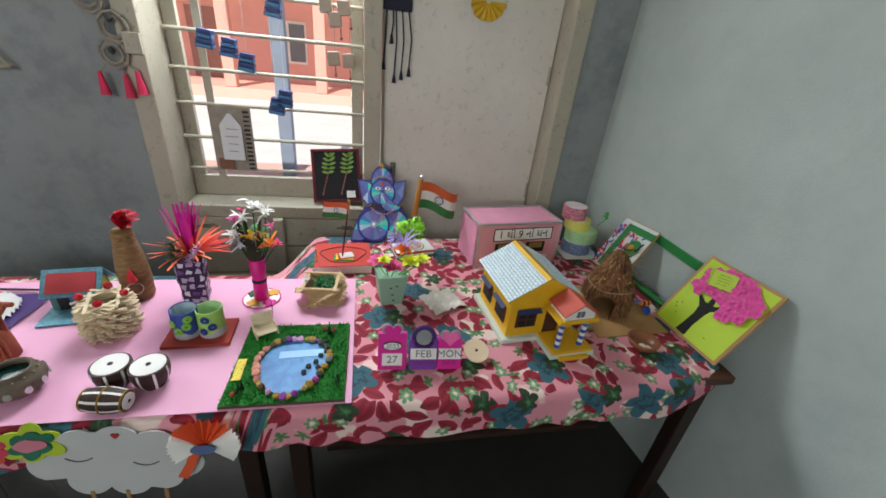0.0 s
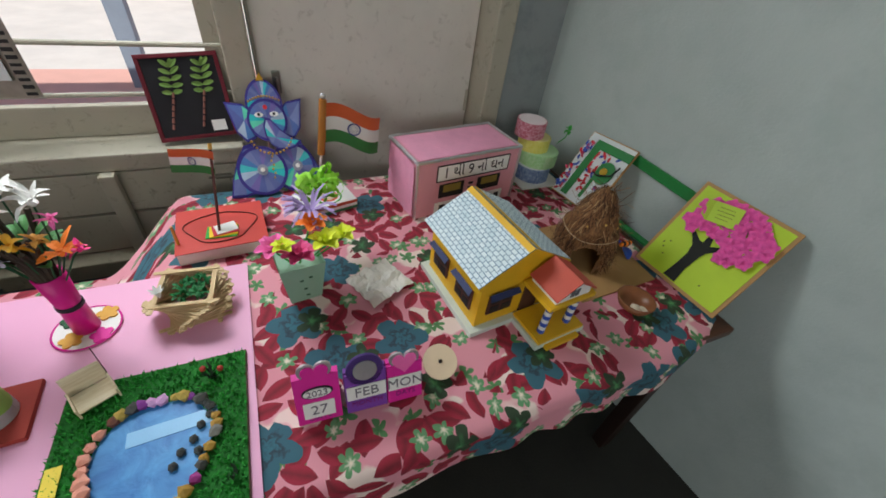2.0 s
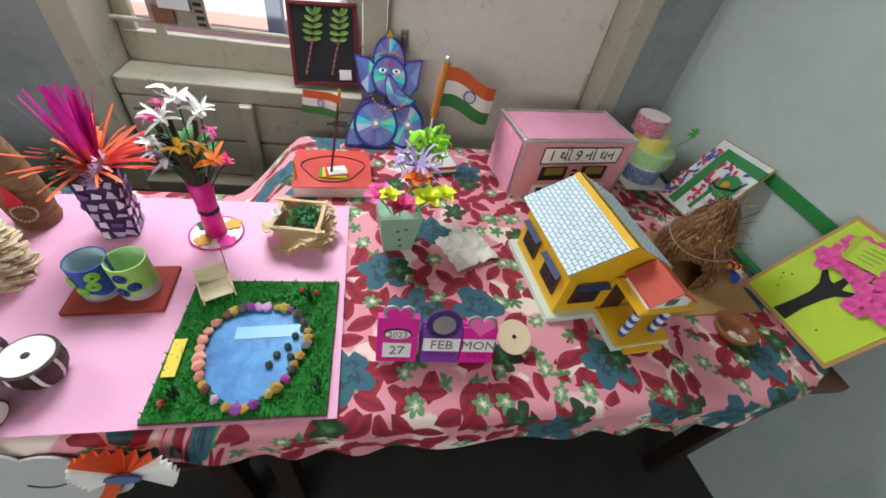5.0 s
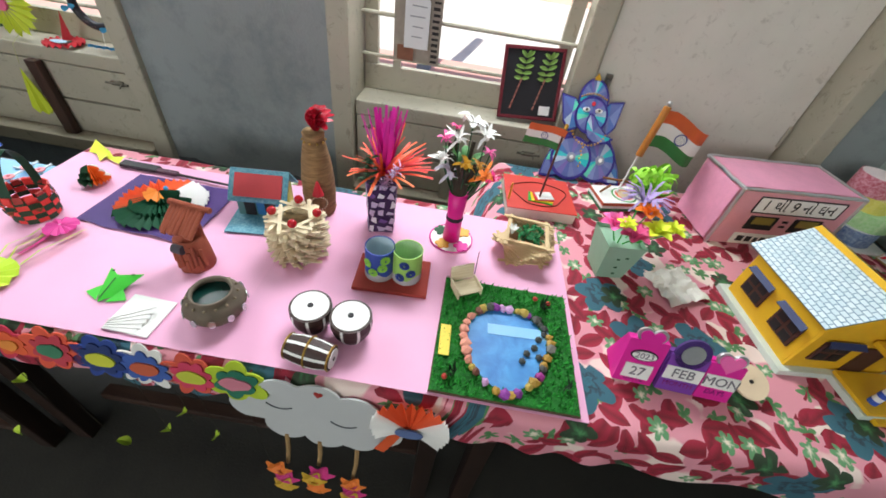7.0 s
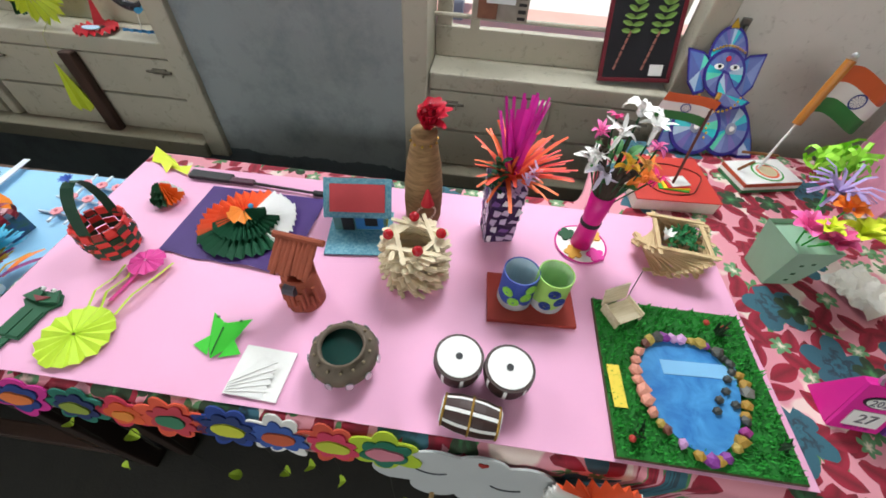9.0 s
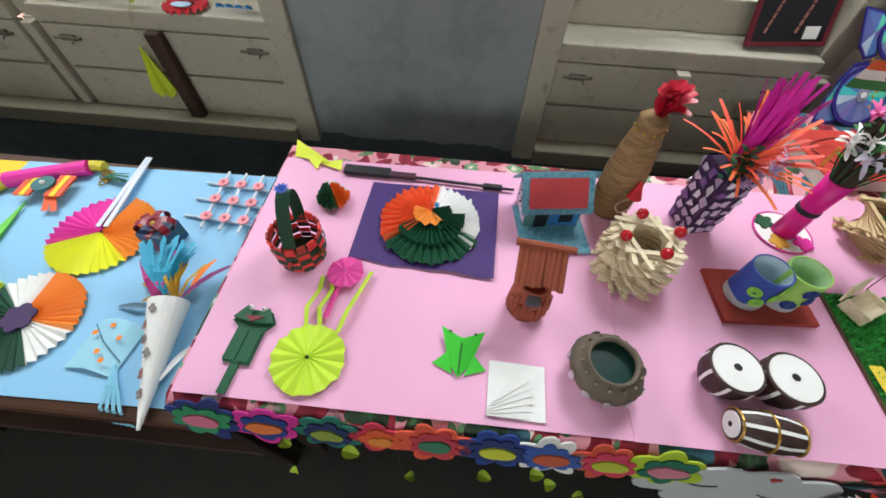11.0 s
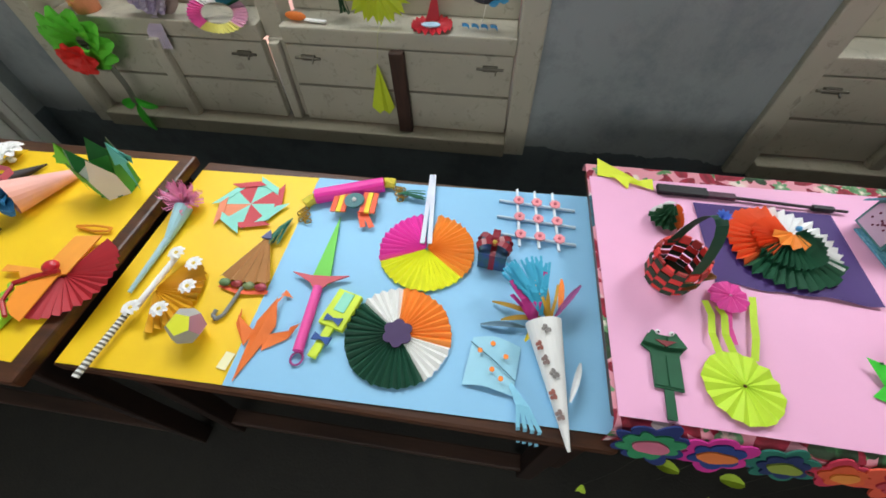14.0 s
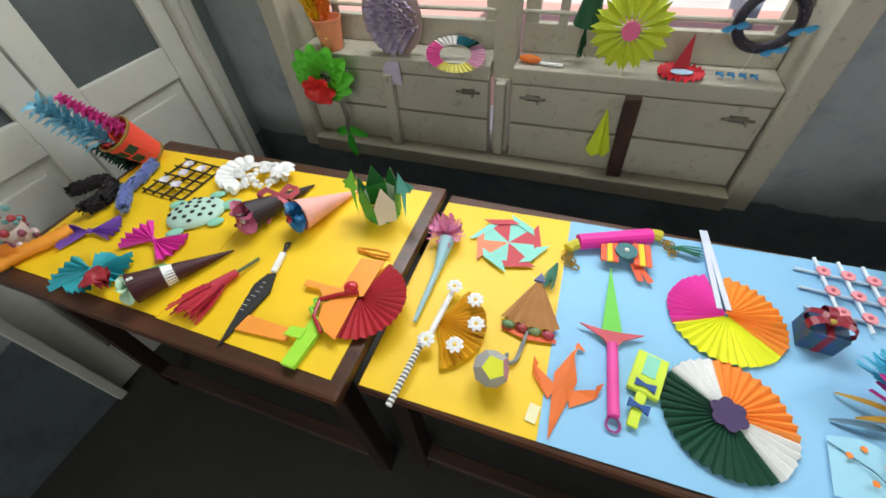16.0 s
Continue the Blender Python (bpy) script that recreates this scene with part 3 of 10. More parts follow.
# ---- courtyard ----
CONCR = P("#e6e2da", 0.9, 0.1, 40, 2)
SALMON = P("#ecb8aa", 0.85, 0.1, 40, 2)
bm = BM()
box(bm, (0, 0, -0.35), (400, 400, 0.1))
structure("ground", bm, CONCR, "bright sunlit concrete yard")
bm = BM()
box(bm, (-1, 4.75, -0.16), (14, 1.9, 0.28), bevel=0.02)
structure("walkway", bm, SALMON, "salmon painted walkway slab")
bm = BM()
box(bm, (-0.9, 5.2, 1.4), (0.15, 0.15, 3.2), bevel=0.01)
post = part("veranda_post", bm, P("#8f9bab", 0.6, 0.1, 60, 4))
tagged(post, "blue grey painted veranda post on the walkway", "post")
bld = thing("school_building", "long salmon pink school building across the yard", "building", -4, 14, -0.3)
bm = BM()
box(bm, (0, 2, 3.2), (26, 0.3, 6.4))
part("wall", bm, P("#ebb0a2", 0.85, 0.08, 40, 1), bld)
bm = BM()
box(bm, (0, 0.6, 3.3), (26.4, 3.2, 0.25), bevel=0.02)
part("canopy", bm, P("#e9d9d0", 0.85, 0.06, 40, 1), bld)
bm = BM()
box(bm, (0, 0.7, 0.15), (26.2, 2.6, 0.3), bevel=0.02)
part("plinth", bm, P("#e8b7a6", 0.85, 0.06, 40, 1), bld)
for k in range(9):
    bm = BM()
    box(bm, (-10.4 + 2.6 * k, -0.4, 1.74), (0.32, 0.32, 2.86), bevel=0.02)
    part("column", bm, P("#e6aa98", 0.8, 0.06, 40, 2), bld)
for k in range(8):
    x = -9.1 + 2.6 * k
    bm = BM()
    if k % 2:
        box(bm, (x, 1.83, 1.35), (1.0, 0.06, 2.1), bevel=0.01)
        d = part("door", bm, P("#a5786c", 0.6, 0.1, 40, 3), bld)
    else:
        box(bm, (x, 1.83, 1.6), (1.2, 0.06, 1.3), bevel=0.01)
        d = part("window", bm, P("#f0ece4", 0.6, 0.1, 40, 3), bld)
        bm = BM()
        for q in (-0.3, 0.3):
            box(bm, (x + q, 1.79, 1.6), (0.5, 0.03, 1.14))
        part("pane", bm, P("#6f7378", 0.2, 0.1, 40, 3), d)

# ---- things on the wide table ----
ZT = 0.7612
WHITE = P("#eeeeea", 0.6, 0.05, 400, 20)
INK = P("#2a2a30", 0.6, 0.1)
GREYINK = P("#77757c", 0.6, 0.1)
MAGENTA = P("#e0209a", 0.55, 0.08)
PURPLE = P("#7d3fa6", 0.6, 0.08)
DPURPLE = P("#43276e", 0.7, 0.1)
LILAC = P("#b9a2d8", 0.6, 0.08)
SILVER = P("#d8dadc", 0.3, 0.12, 200, 40, 0.3, 0.8)
SAFFRON = P("#f0701c", 0.65, 0.1)
ORANGE = P("#ff8a2a", 0.65, 0.1)
CORAL = P("#f2643c", 0.65, 0.12)
LIME = P("#c8e83a", 0.6, 0.08)
NEON = P("#e4f03c", 0.6, 0.08)
GREEN = P("#35a63c", 0.65, 0.1)
DGREEN = P("#12502c", 0.7, 0.15)
LEAFG = P("#4fc63c", 0.6, 0.12)
RED = P("#d32434", 0.55, 0.12)
DRED = P("#a81f2c", 0.6, 0.14)
PINKF = P("#f66fb4", 0.6, 0.1)
PALEP = P("#f3b4cf", 0.65, 0.08)
YELLOW = P("#f4d21f", 0.6, 0.08)
BLUE = P("#2c52b4", 0.5, 0.12)
SKYB = P("#6fb9dd", 0.65, 0.1)
TEALP = P("#2aa7b8", 0.65, 0.12)
BLACK = P("#17171a", 0.6, 0.2)
DBROWN = P("#3a221c", 0.55, 0.2, 200, 20)
CARD = P("#b68d5a", 0.8, 0.1, 300, 9)
TERRA = P("#9c4f37", 0.85, 0.18, 160, 24, 0.5)
BRICKR = P("#a63d33", 0.8, 0.12, 200, 14, 0.3)
GRASS = P("#1f7a28", 0.9, 0.35, 260, 40, 1.0)
SAGE = P("#8fb79a", 0.7, 0.08)
HAY = fibre("#9a6d42", "#4a2f1b", 160, (1, 1, 7), 0.9, 0.8, 0.004)
JUTE = fibre("#a3835a", "#6d5233", 130, (6, 6, 1), 0.9, 0.8, 0.003)


def put(bm, name, material, parent, m=None, label="", smooth=False):
    ob = part(name, bm, material, parent, label, smooth)
    if m is not None:
        ob.matrix_local = m
    return ob


def heart(s):
    return [(s * 0.95 * math.sin(q) ** 3, s * (0.8 * math.cos(q) - 0.3 * math.cos(2 * q) - 0.12 * math.cos(3 * q) - 0.05 * math.cos(4 * q))) for q in [2 * math.pi * i / 28 for i in range(28)]]


def calendar_blocks():
    ob = thing("desk_calendar", "magenta and purple handmade paper desk calendar with hearts", "calendar", 0.235, 1.012, ZT, -3)
    for k, (x, w, h, body, lower, top) in enumerate(((-0.078, 0.078, 0.125, MAGENTA, "DATE", "heart"), (0.008, 0.076, 0.105, PURPLE, "MONTH", "disc"), (0.082, 0.068, 0.105, MAGENTA, "DAYS", "heart"))):
        tilt = pose(x, -0.02, 0, -16)
        bm = BM()
        prism(bm, [(-0.02, 0), (0.045, 0), (0.018, h * 0.82), (0.008, h * 0.82)], -w / 2, w / 2, Matrix(((0, 0, 1, x), (1, 0, 0, 0), (0, 1, 0, 0), (0, 0, 0, 1))))
        part("stand", bm, body, ob)
        face = tilt @ STAND
        bm = BM()
        box(bm, (0, h * 0.43, 0.004), (w, h * 0.86, 0.006), bevel=0.001)
        f = put(bm, "front_card", body, ob, face)
        for z, hh in (((0.032, 0.036) if k == 0 else (0.048, 0.032)), (0.012, 0.014)):
            if z == 0.012:
                continue
            bm = BM()
            box(bm, (0, z, 0.0085), (w * (0.7 if k == 0 else 0.96), hh, 0.002), bevel=0.0006)
            put(bm, "paper_slip", WHITE, f)
        if k == 0:
            bm = BM()
            prism(bm, circle(0.027, 20, 1, 0.48, (0, 0.072)), 0.007, 0.009)
            put(bm, "oval_ring", INK, f)
            bm = BM()
            prism(bm, circle(0.024, 20, 1, 0.42, (0, 0.072)), 0.0092, 0.0105)
            put(bm, "paper_slip", WHITE, f)
            writing("year", "2023", 0.019, GREYINK, f, pose(0, 0.072, 0.0112))
        writing("entry", ("27", "FEB", "MON")[k], 0.03, GREYINK, f, pose(0, 0.032 if k == 0 else 0.048, 0.0102))
        writing("caption", lower, 0.016, P("#8a1a78", 0.6), f, pose(0, 0.012 if k == 0 else 0.02, 0.0078))
        bm = BM()
        if top == "heart":
            prism(bm, [(a, b + h * 0.9) for a, b in heart(0.031)], 0.001, 0.006)
            hp = put(bm, "heart", SILVER, ob, face, "heart edged with silver")
            bm = BM()
            prism(bm, [(a, b + h * 0.9) for a, b in heart(0.025)], 0.0062, 0.0085)
            put(bm, "heart_face", PINKF if k else MAGENTA, hp)
        else:
            prism(bm, circle(0.034, 26, c=(0, h * 0.92)), 0.001, 0.007)
            hp = put(bm, "disc", DPURPLE, ob, face)
            bm = BM()
            prism(bm, circle(0.022, 22, c=(0, h * 0.92)), 0.0072, 0.009)
            put(bm, "disc_face", SILVER, hp)
    return ob


calendar_blocks()


def roof_print():
    m, nt, b = nodes_of("printed_roof_paper")
    tc = nt.nodes.new("ShaderNodeTexCoord")
    br = nt.nodes.new("ShaderNodeTexBrick")
    br.inputs["Color1"].default_value, br.inputs["Color2"].default_value = hexcol("#d9e6ea"), hexcol("#c3d7de")
    br.inputs["Mortar"].default_value = hexcol("#6f8fa3")
    br.inputs["Scale"].default_value, br.inputs["Mortar Size"].default_value = 1.0, 0.0011
    br.inputs["Brick Width"].default_value, br.inputs["Row Height"].default_value = 0.0165, 0.0115
    nt.links.new(tc.outputs["UV"], br.inputs["Vector"])
    nt.links.new(br.outputs["Color"], b.inputs["Base Color"])
    b.inputs["Roughness"].default_value = 0.6
    bump_of(nt, b, br.outputs["Fac"], -0.4, 0.001)
    return m


def model_house():
    h = thing("model_house", "yellow cardboard model house with a pale tiled roof and porch", "model house", 0.622, 1.22, ZT, 6)
    YEL = P("#e3b21d", 0.55, 0.08, 300, 20)
    BASE = P("#cfdcd2", 0.6, 0.06)
    WOODF = P("#4a2a20", 0.6, 0.15)
    NAVY = P("#23305c", 0.6, 0.1)
    bm = BM()
    box(bm, (0, 0.0, 0.008), (0.272, 0.262, 0.016), bevel=0.002)
    box(bm, (0.062, -0.165, 0.008), (0.152, 0.115, 0.0155), bevel=0.002)
    part("base", bm, BASE, h, "pale green card base")
    bm = BM()
    for p in ((0, -0.112, 0.24), (0, 0.112, 0.24)):
        prism(bm, [(-0.118, 0.016), (0.118, 0.016), (0.118, 0.15), (0, 0.216), (-0.118, 0.15)], 0, 0.006, Matrix(((1, 0, 0, 0), (0, 0, 1, p[1] - 0.003), (0, 1, 0, 0), (0, 0, 0, 1))))
    for x in (-0.115, 0.115):
        box(bm, (x, 0, 0.083), (0.006, 0.217, 0.134))
    part("wall_shell", bm, YEL, h, "yellow painted card walls")
    roofm = roof_print()
    for s in (-1, 1):
        a, b = Vector((0, 0, 0.221)), Vector((s * 0.13, 0, 0.148))
        nrm = Vector((s * 0.073, 0, 0.13)).normalized() * 0.004
        bm = BM()
        surf(bm, lambda u, v: a.lerp(b, u) + Vector((0, -0.118 + 0.26 * v, 0)) + nrm, 1, 1, lambda u, v: (v * 0.262, u * 0.159))
        surf(bm, lambda u, v: a.lerp(b, u) + Vector((0, -0.118 + 0.26 * v, 0)), 1, 1, lambda u, v: (v * 0.262, u * 0.159))
        for v in (-0.118, 0.142):
            bm.faces.new([bm.verts.new(q + Vector((0, v, 0))) for q in (a, b, b + nrm, a + nrm)])
        bm.faces.new([bm.verts.new(q) for q in (b + Vector((0, -0.118, 0)), b + Vector((0, 0.142, 0)), b + nrm + Vector((0, 0.142, 0)), b + nrm + Vector((0, -0.118, 0)))])
        part("roof_slope", bm, roofm, h, "roof printed with pale tiles")
        bm = BM()
        surf(bm, lambda u, v: a.lerp(b, 0.11 * u) + Vector((0, -0.119 + 0.262 * v, 0)) + nrm * 1.4, 1, 1)
        part("ridge_strip", bm, YEL, h)
        bm = BM()
        strip(bm, [a + Vector((0, -0.1195, -0.002)), b + Vector((0, -0.1195, -0.002))], 0.012, side=(0, 0, 1))
        part("gable_trim", bm, YEL, h)
    # windows with shutters and shades
    for x, y, rz in ((-0.1195, -0.055, -90), (-0.1195, 0.055, -90), (-0.058, -0.1165, 0)):
        m = pose(x, y, 0.08, 0, 0, rz) @ Matrix.Diagonal((1.05, 1, 1.2, 1))
        bm = BM()
        box(bm, (0, 0, 0), (0.066, 0.006, 0.05), bevel=0.001)
        wn_ = put(bm, "window", WOODF, h, m)
        for qx in (-0.015, 0.015):
            for qz in (-0.012, 0.012):
                bm = BM()
                box(bm, (qx, -0.0036, qz), (0.022, 0.002, 0.017))
                put(bm, "pane", BLACK, wn_)
        bm = BM()
        prism(bm, [(-0.04, 0.0), (0.04, 0.0), (0.036, 0.014), (-0.036, 0.014)], 0, 0.003, pose(0, -0.016, 0.024) @ pose(0, 0, 0, 38) @ pose(0, 0, 0))
        put(bm, "window_shade", NAVY, wn_)
    bm = BM()
    box(bm, (0.035, -0.1165, 0.06), (0.05, 0.006, 0.085), bevel=0.001)
    part("door", bm, WOODF, h)
    # porch
    bm = BM()
    box(bm, (0.062, -0.172, 0.021), (0.14, 0.1, 0.009), bevel=0.0015)
    box(bm, (0.062, -0.224, 0.006), (0.1, 0.022, 0.011), bevel=0.0015)
    part("porch_floor", bm, YEL, h)
    for x in (0.018, 0.098):
        bm = BM()
        cyl(bm, (x, -0.195, 0.0257), (x, -0.195, 0.1233), 0.0085, n=12)
        column = part("column", bm, WHITE, h, "blue and white striped column")
        for k in range(4):
            bm = BM()
            cyl(bm, (x, -0.195, 0.0257 + 2 * k * 0.0122), (x, -0.195, 0.0257 + (2 * k + 1) * 0.0122), 0.0091, n=12, cap=False)
            part("blue_band", bm, BLUE, column)
    bm = BM()
    box(bm, (0.06, -0.168, 0.129), (0.135, 0.095, 0.012), bevel=0.0015)
    part("porch_beam", bm, YEL, h)
    bm = BM()
    prism(bm, [(-0.05, 0), (0.05, 0), (0.05, 0.018), (0, 0.05), (-0.05, 0.018)], 0, 0.08, Matrix(((1, 0, 0, 0.06), (0, 0, 1, -0.208), (0, 1, 0, 0.1352), (0, 0, 0, 1))))
    dm = part("dormer", bm, WHITE, h)
    for s in (-1, 1):
        bm = BM()
        prism(bm, [(0, 0.052), (s * 0.058, 0.0155), (s * 0.058, 0.0195), (0, 0.0565)], 0, 0.092, Matrix(((1, 0, 0, 0.06), (0, 0, 1, -0.216), (0, 1, 0, 0.1352), (0, 0, 0, 1))))
        part("dormer_roof", bm, P("#c4513f", 0.6, 0.1), dm)
    bm = BM()
    for x in (0.053, 0.067):
        box(bm, (x, -0.2085, 0.153), (0.011, 0.002, 0.02))
    part("dormer_window", bm, P("#596068", 0.5), dm)


model_house()


def spool():
    ob = thing("wooden_spool", "pale wooden disc toy with a centre hole on a dark foot", "toy", 0.404, 1.028, ZT)
    bm = BM()
    lathe(bm, [(0.0, 0.0), (0.022, 0.0), (0.018, 0.018), (0.0, 0.02)], 14)
    part("foot", bm, DBROWN, ob)
    bm = BM()
    prism(bm, circle(0.037, 26), -0.0025, 0.0025, pose(0, -0.004, 0.027, 22))
    d = part("disc", bm, P("#e5cfae", 0.7, 0.08, 200, 12), ob)
    bm = BM()
    prism(bm, circle(0.0045, 12), 0.0026, 0.0034, pose(0, -0.004, 0.027, 22))
    part("hole", bm, BLACK, d)


spool()


def number_box():
    ob = thing("number_box", "large pink paper covered box with silver tape edges", "craft box", 0.702, 1.668, ZT, 8.3)
    PK = P("#f2a6c4", 0.45, 0.14, 120, 9, 0.5)
    PKS = P("#e2a0ac", 0.6, 0.1, 120, 9, 0.4)
    w, d, h = 0.385, 0.19, 0.195
    bm = BM()
    box(bm, (0, 0, h / 2), (w, d, h), bevel=0.003)
    part("carton", bm, PKS, ob)
    bm = BM()
    surf(bm, lambda u, v: Vector((-w / 2 + 0.012 + (w - 0.024) * u, -d / 2 + 0.012 + (d - 0.024) * v, h + 0.002 + 0.0015 * noise.noise(Vector((u * 5, v * 5, 0))))), 16, 10)
    part("lid_paper", bm, PK, ob, "crumpled pink glossy paper", True)
    bm = BM()
    surf(bm, lambda u, v: Vector((-w / 2 - 0.004 - 0.01 * abs(noise.noise(Vector((u * 6, v * 6, 4)))), -d / 2 + 0.01 + (d - 0.02) * u, 0.006 + (h - 0.012) * v)), 14, 10)
    part("side_paper", bm, PK, ob, "crumpled pink glossy paper", True)
    for a, b in (((-1, -1), (1, -1)), ((-1, 1), (1, 1)), ((-1, -1), (-1, 1)), ((1, -1), (1, 1))):
        bm = BM()
        p, q = Vector((a[0] * w / 2, a[1] * d / 2, h)), Vector((b[0] * w / 2, b[1] * d / 2, h))
        n = 14
        pts = [p.lerp(q, i / n) + Vector((rt(-1, 1), rt(-1, 1), rt(-1, 1))) * 0.0012 for i in range(n + 1)]
        tube(bm, pts, 0.0055, 6)
        part("foil_edge", bm, SILVER, ob)
    for s in (-1, 1):
        bm = BM()
        tube(bm, [(s * w / 2, -d / 2, 0.002), (s * w / 2 + 0.001, -d / 2, h * 0.5), (s * w / 2, -d / 2, h)], 0.005, 6)
        part("foil_edge", bm, SILVER, ob)
    fy = -d / 2 - 0.001
    front = pose(0, fy, 0) @ STAND @ Matrix.Diagonal((1.06, 1.13, 1, 1))
    bm = BM()
    box(bm, (0.012, 0.132, 0.001), (0.255, 0.045, 0.002))
    lab = put(bm, "title_slip", WHITE, ob, front)
    bm = BM()
    for c, s in (((0.012, 0.1555), (0.259, 0.003)), ((0.012, 0.1085), (0.259, 0.003)), ((-0.117, 0.132), (0.003, 0.044)), ((0.141, 0.132), (0.003, 0.044))):
        box(bm, (*c, 0.0022), (*s, 0.002))
    put(bm, "title_border", BLACK, lab)
    writing("title", "1 થી 9 નો ઘન", 0.044, BLACK, lab, pose(0.012, 0.131, 0.0024))
    for x in (-0.062, 0.075):
        bm = BM()
        box(bm, (x, 0.076, 0.001), (0.085, 0.042, 0.003))
        wz = put(bm, "slot", BLACK, ob, front)
        bm = BM()
        box(bm, (x, 0.084, 0.003), (0.06, 0.022, 0.003))
        put(bm, "slot_card", P("#9a8a3c", 0.6, 0.2), wz)
    bm = BM()
    for z in (0.085, 0.07):
        box(bm, (0.0065, z, 0.0018), (0.016, 0.006, 0.002))
    put(bm, "marks", BLACK, ob, front)
    bm = BM()
    box(bm, (0.012, 0.022, 0.001), (0.255, 0.036, 0.002))
    low = put(bm, "lower_slip", WHITE, ob, front)
    bm = BM()
    x = -0.1
    while x < 0.12:
        ww = rt(0.012, 0.026)
        box(bm, (x + ww / 2, 0.022 + rt(-0.002, 0.002), 0.0024), (ww, rt(0.012, 0.02), 0.001))
        x += ww + 0.008
    put(bm, "script_bars", INK, low)


number_box()


def tape_stack():
    ob = thing("tape_roll_tower", "stack of printed tape rolls in blue, green, yellow and red", "craft tower", 1.07, 1.715, ZT)
    ob.scale = (1.2, 1.2, 1.26)
    z = 0.004
    bm = BM()
    box(bm, (0, -0.02, 0.002), (0.15, 0.11, 0.004))
    part("base_card", bm, WHITE, ob)
    for x, y, r, h, c, c2, c3 in ((0, 0, 0.056, 0.042, "#2b5aa4", "#e9edf0", "#a9bed6"), (0.016, 0.012, 0.062, 0.04, "#9ad88e", "#bfe8b4", "#c6e6b6"), (-0.004, 0.024, 0.05, 0.036, "#dcd850", "#eeeaa0", "#e6e28a"), (-0.024, 0.032, 0.046, 0.046, "#ae2c4a", "#f2e2e4", "#e2aebc")):
        bm = BM()
        lathe(bm, [(r * 0.55, h), (r * 0.58, h * 0.2), (r * 0.58, 0), (r, 0), (r, h), (r * 0.55, h)], 26, 0.03, c=(x, y, z))
        t_ = part("tape_roll", bm, fibre(c, c3, 130, (1, 1, 1), 0.45, 0.2), ob)
        bm = BM()
        prism(bm, circle(r * 0.93, 26, c=(x, y)), z + h + 0.0002, z + h + 0.0012)
        part("top_paper", bm, P(c2, 0.5, 0.06), t_)
        z += h + 0.0014
    bm = BM()
    tube(bm, [(0.06, -0.01, 0.11), (0.085, -0.012, 0.13), (0.088, -0.014, 0.15)], 0.0015)
    for k in range(5):
        a = k * 1.26
        blade(bm, (0.088, -0.014, 0.15), (0.088 + 0.016 * math.cos(a), -0.014 + 0.004, 0.15 + 0.016 * math.sin(a)), 0.012, 0.003)
    part("green_flower", bm, GREEN, ob)


tape_stack()


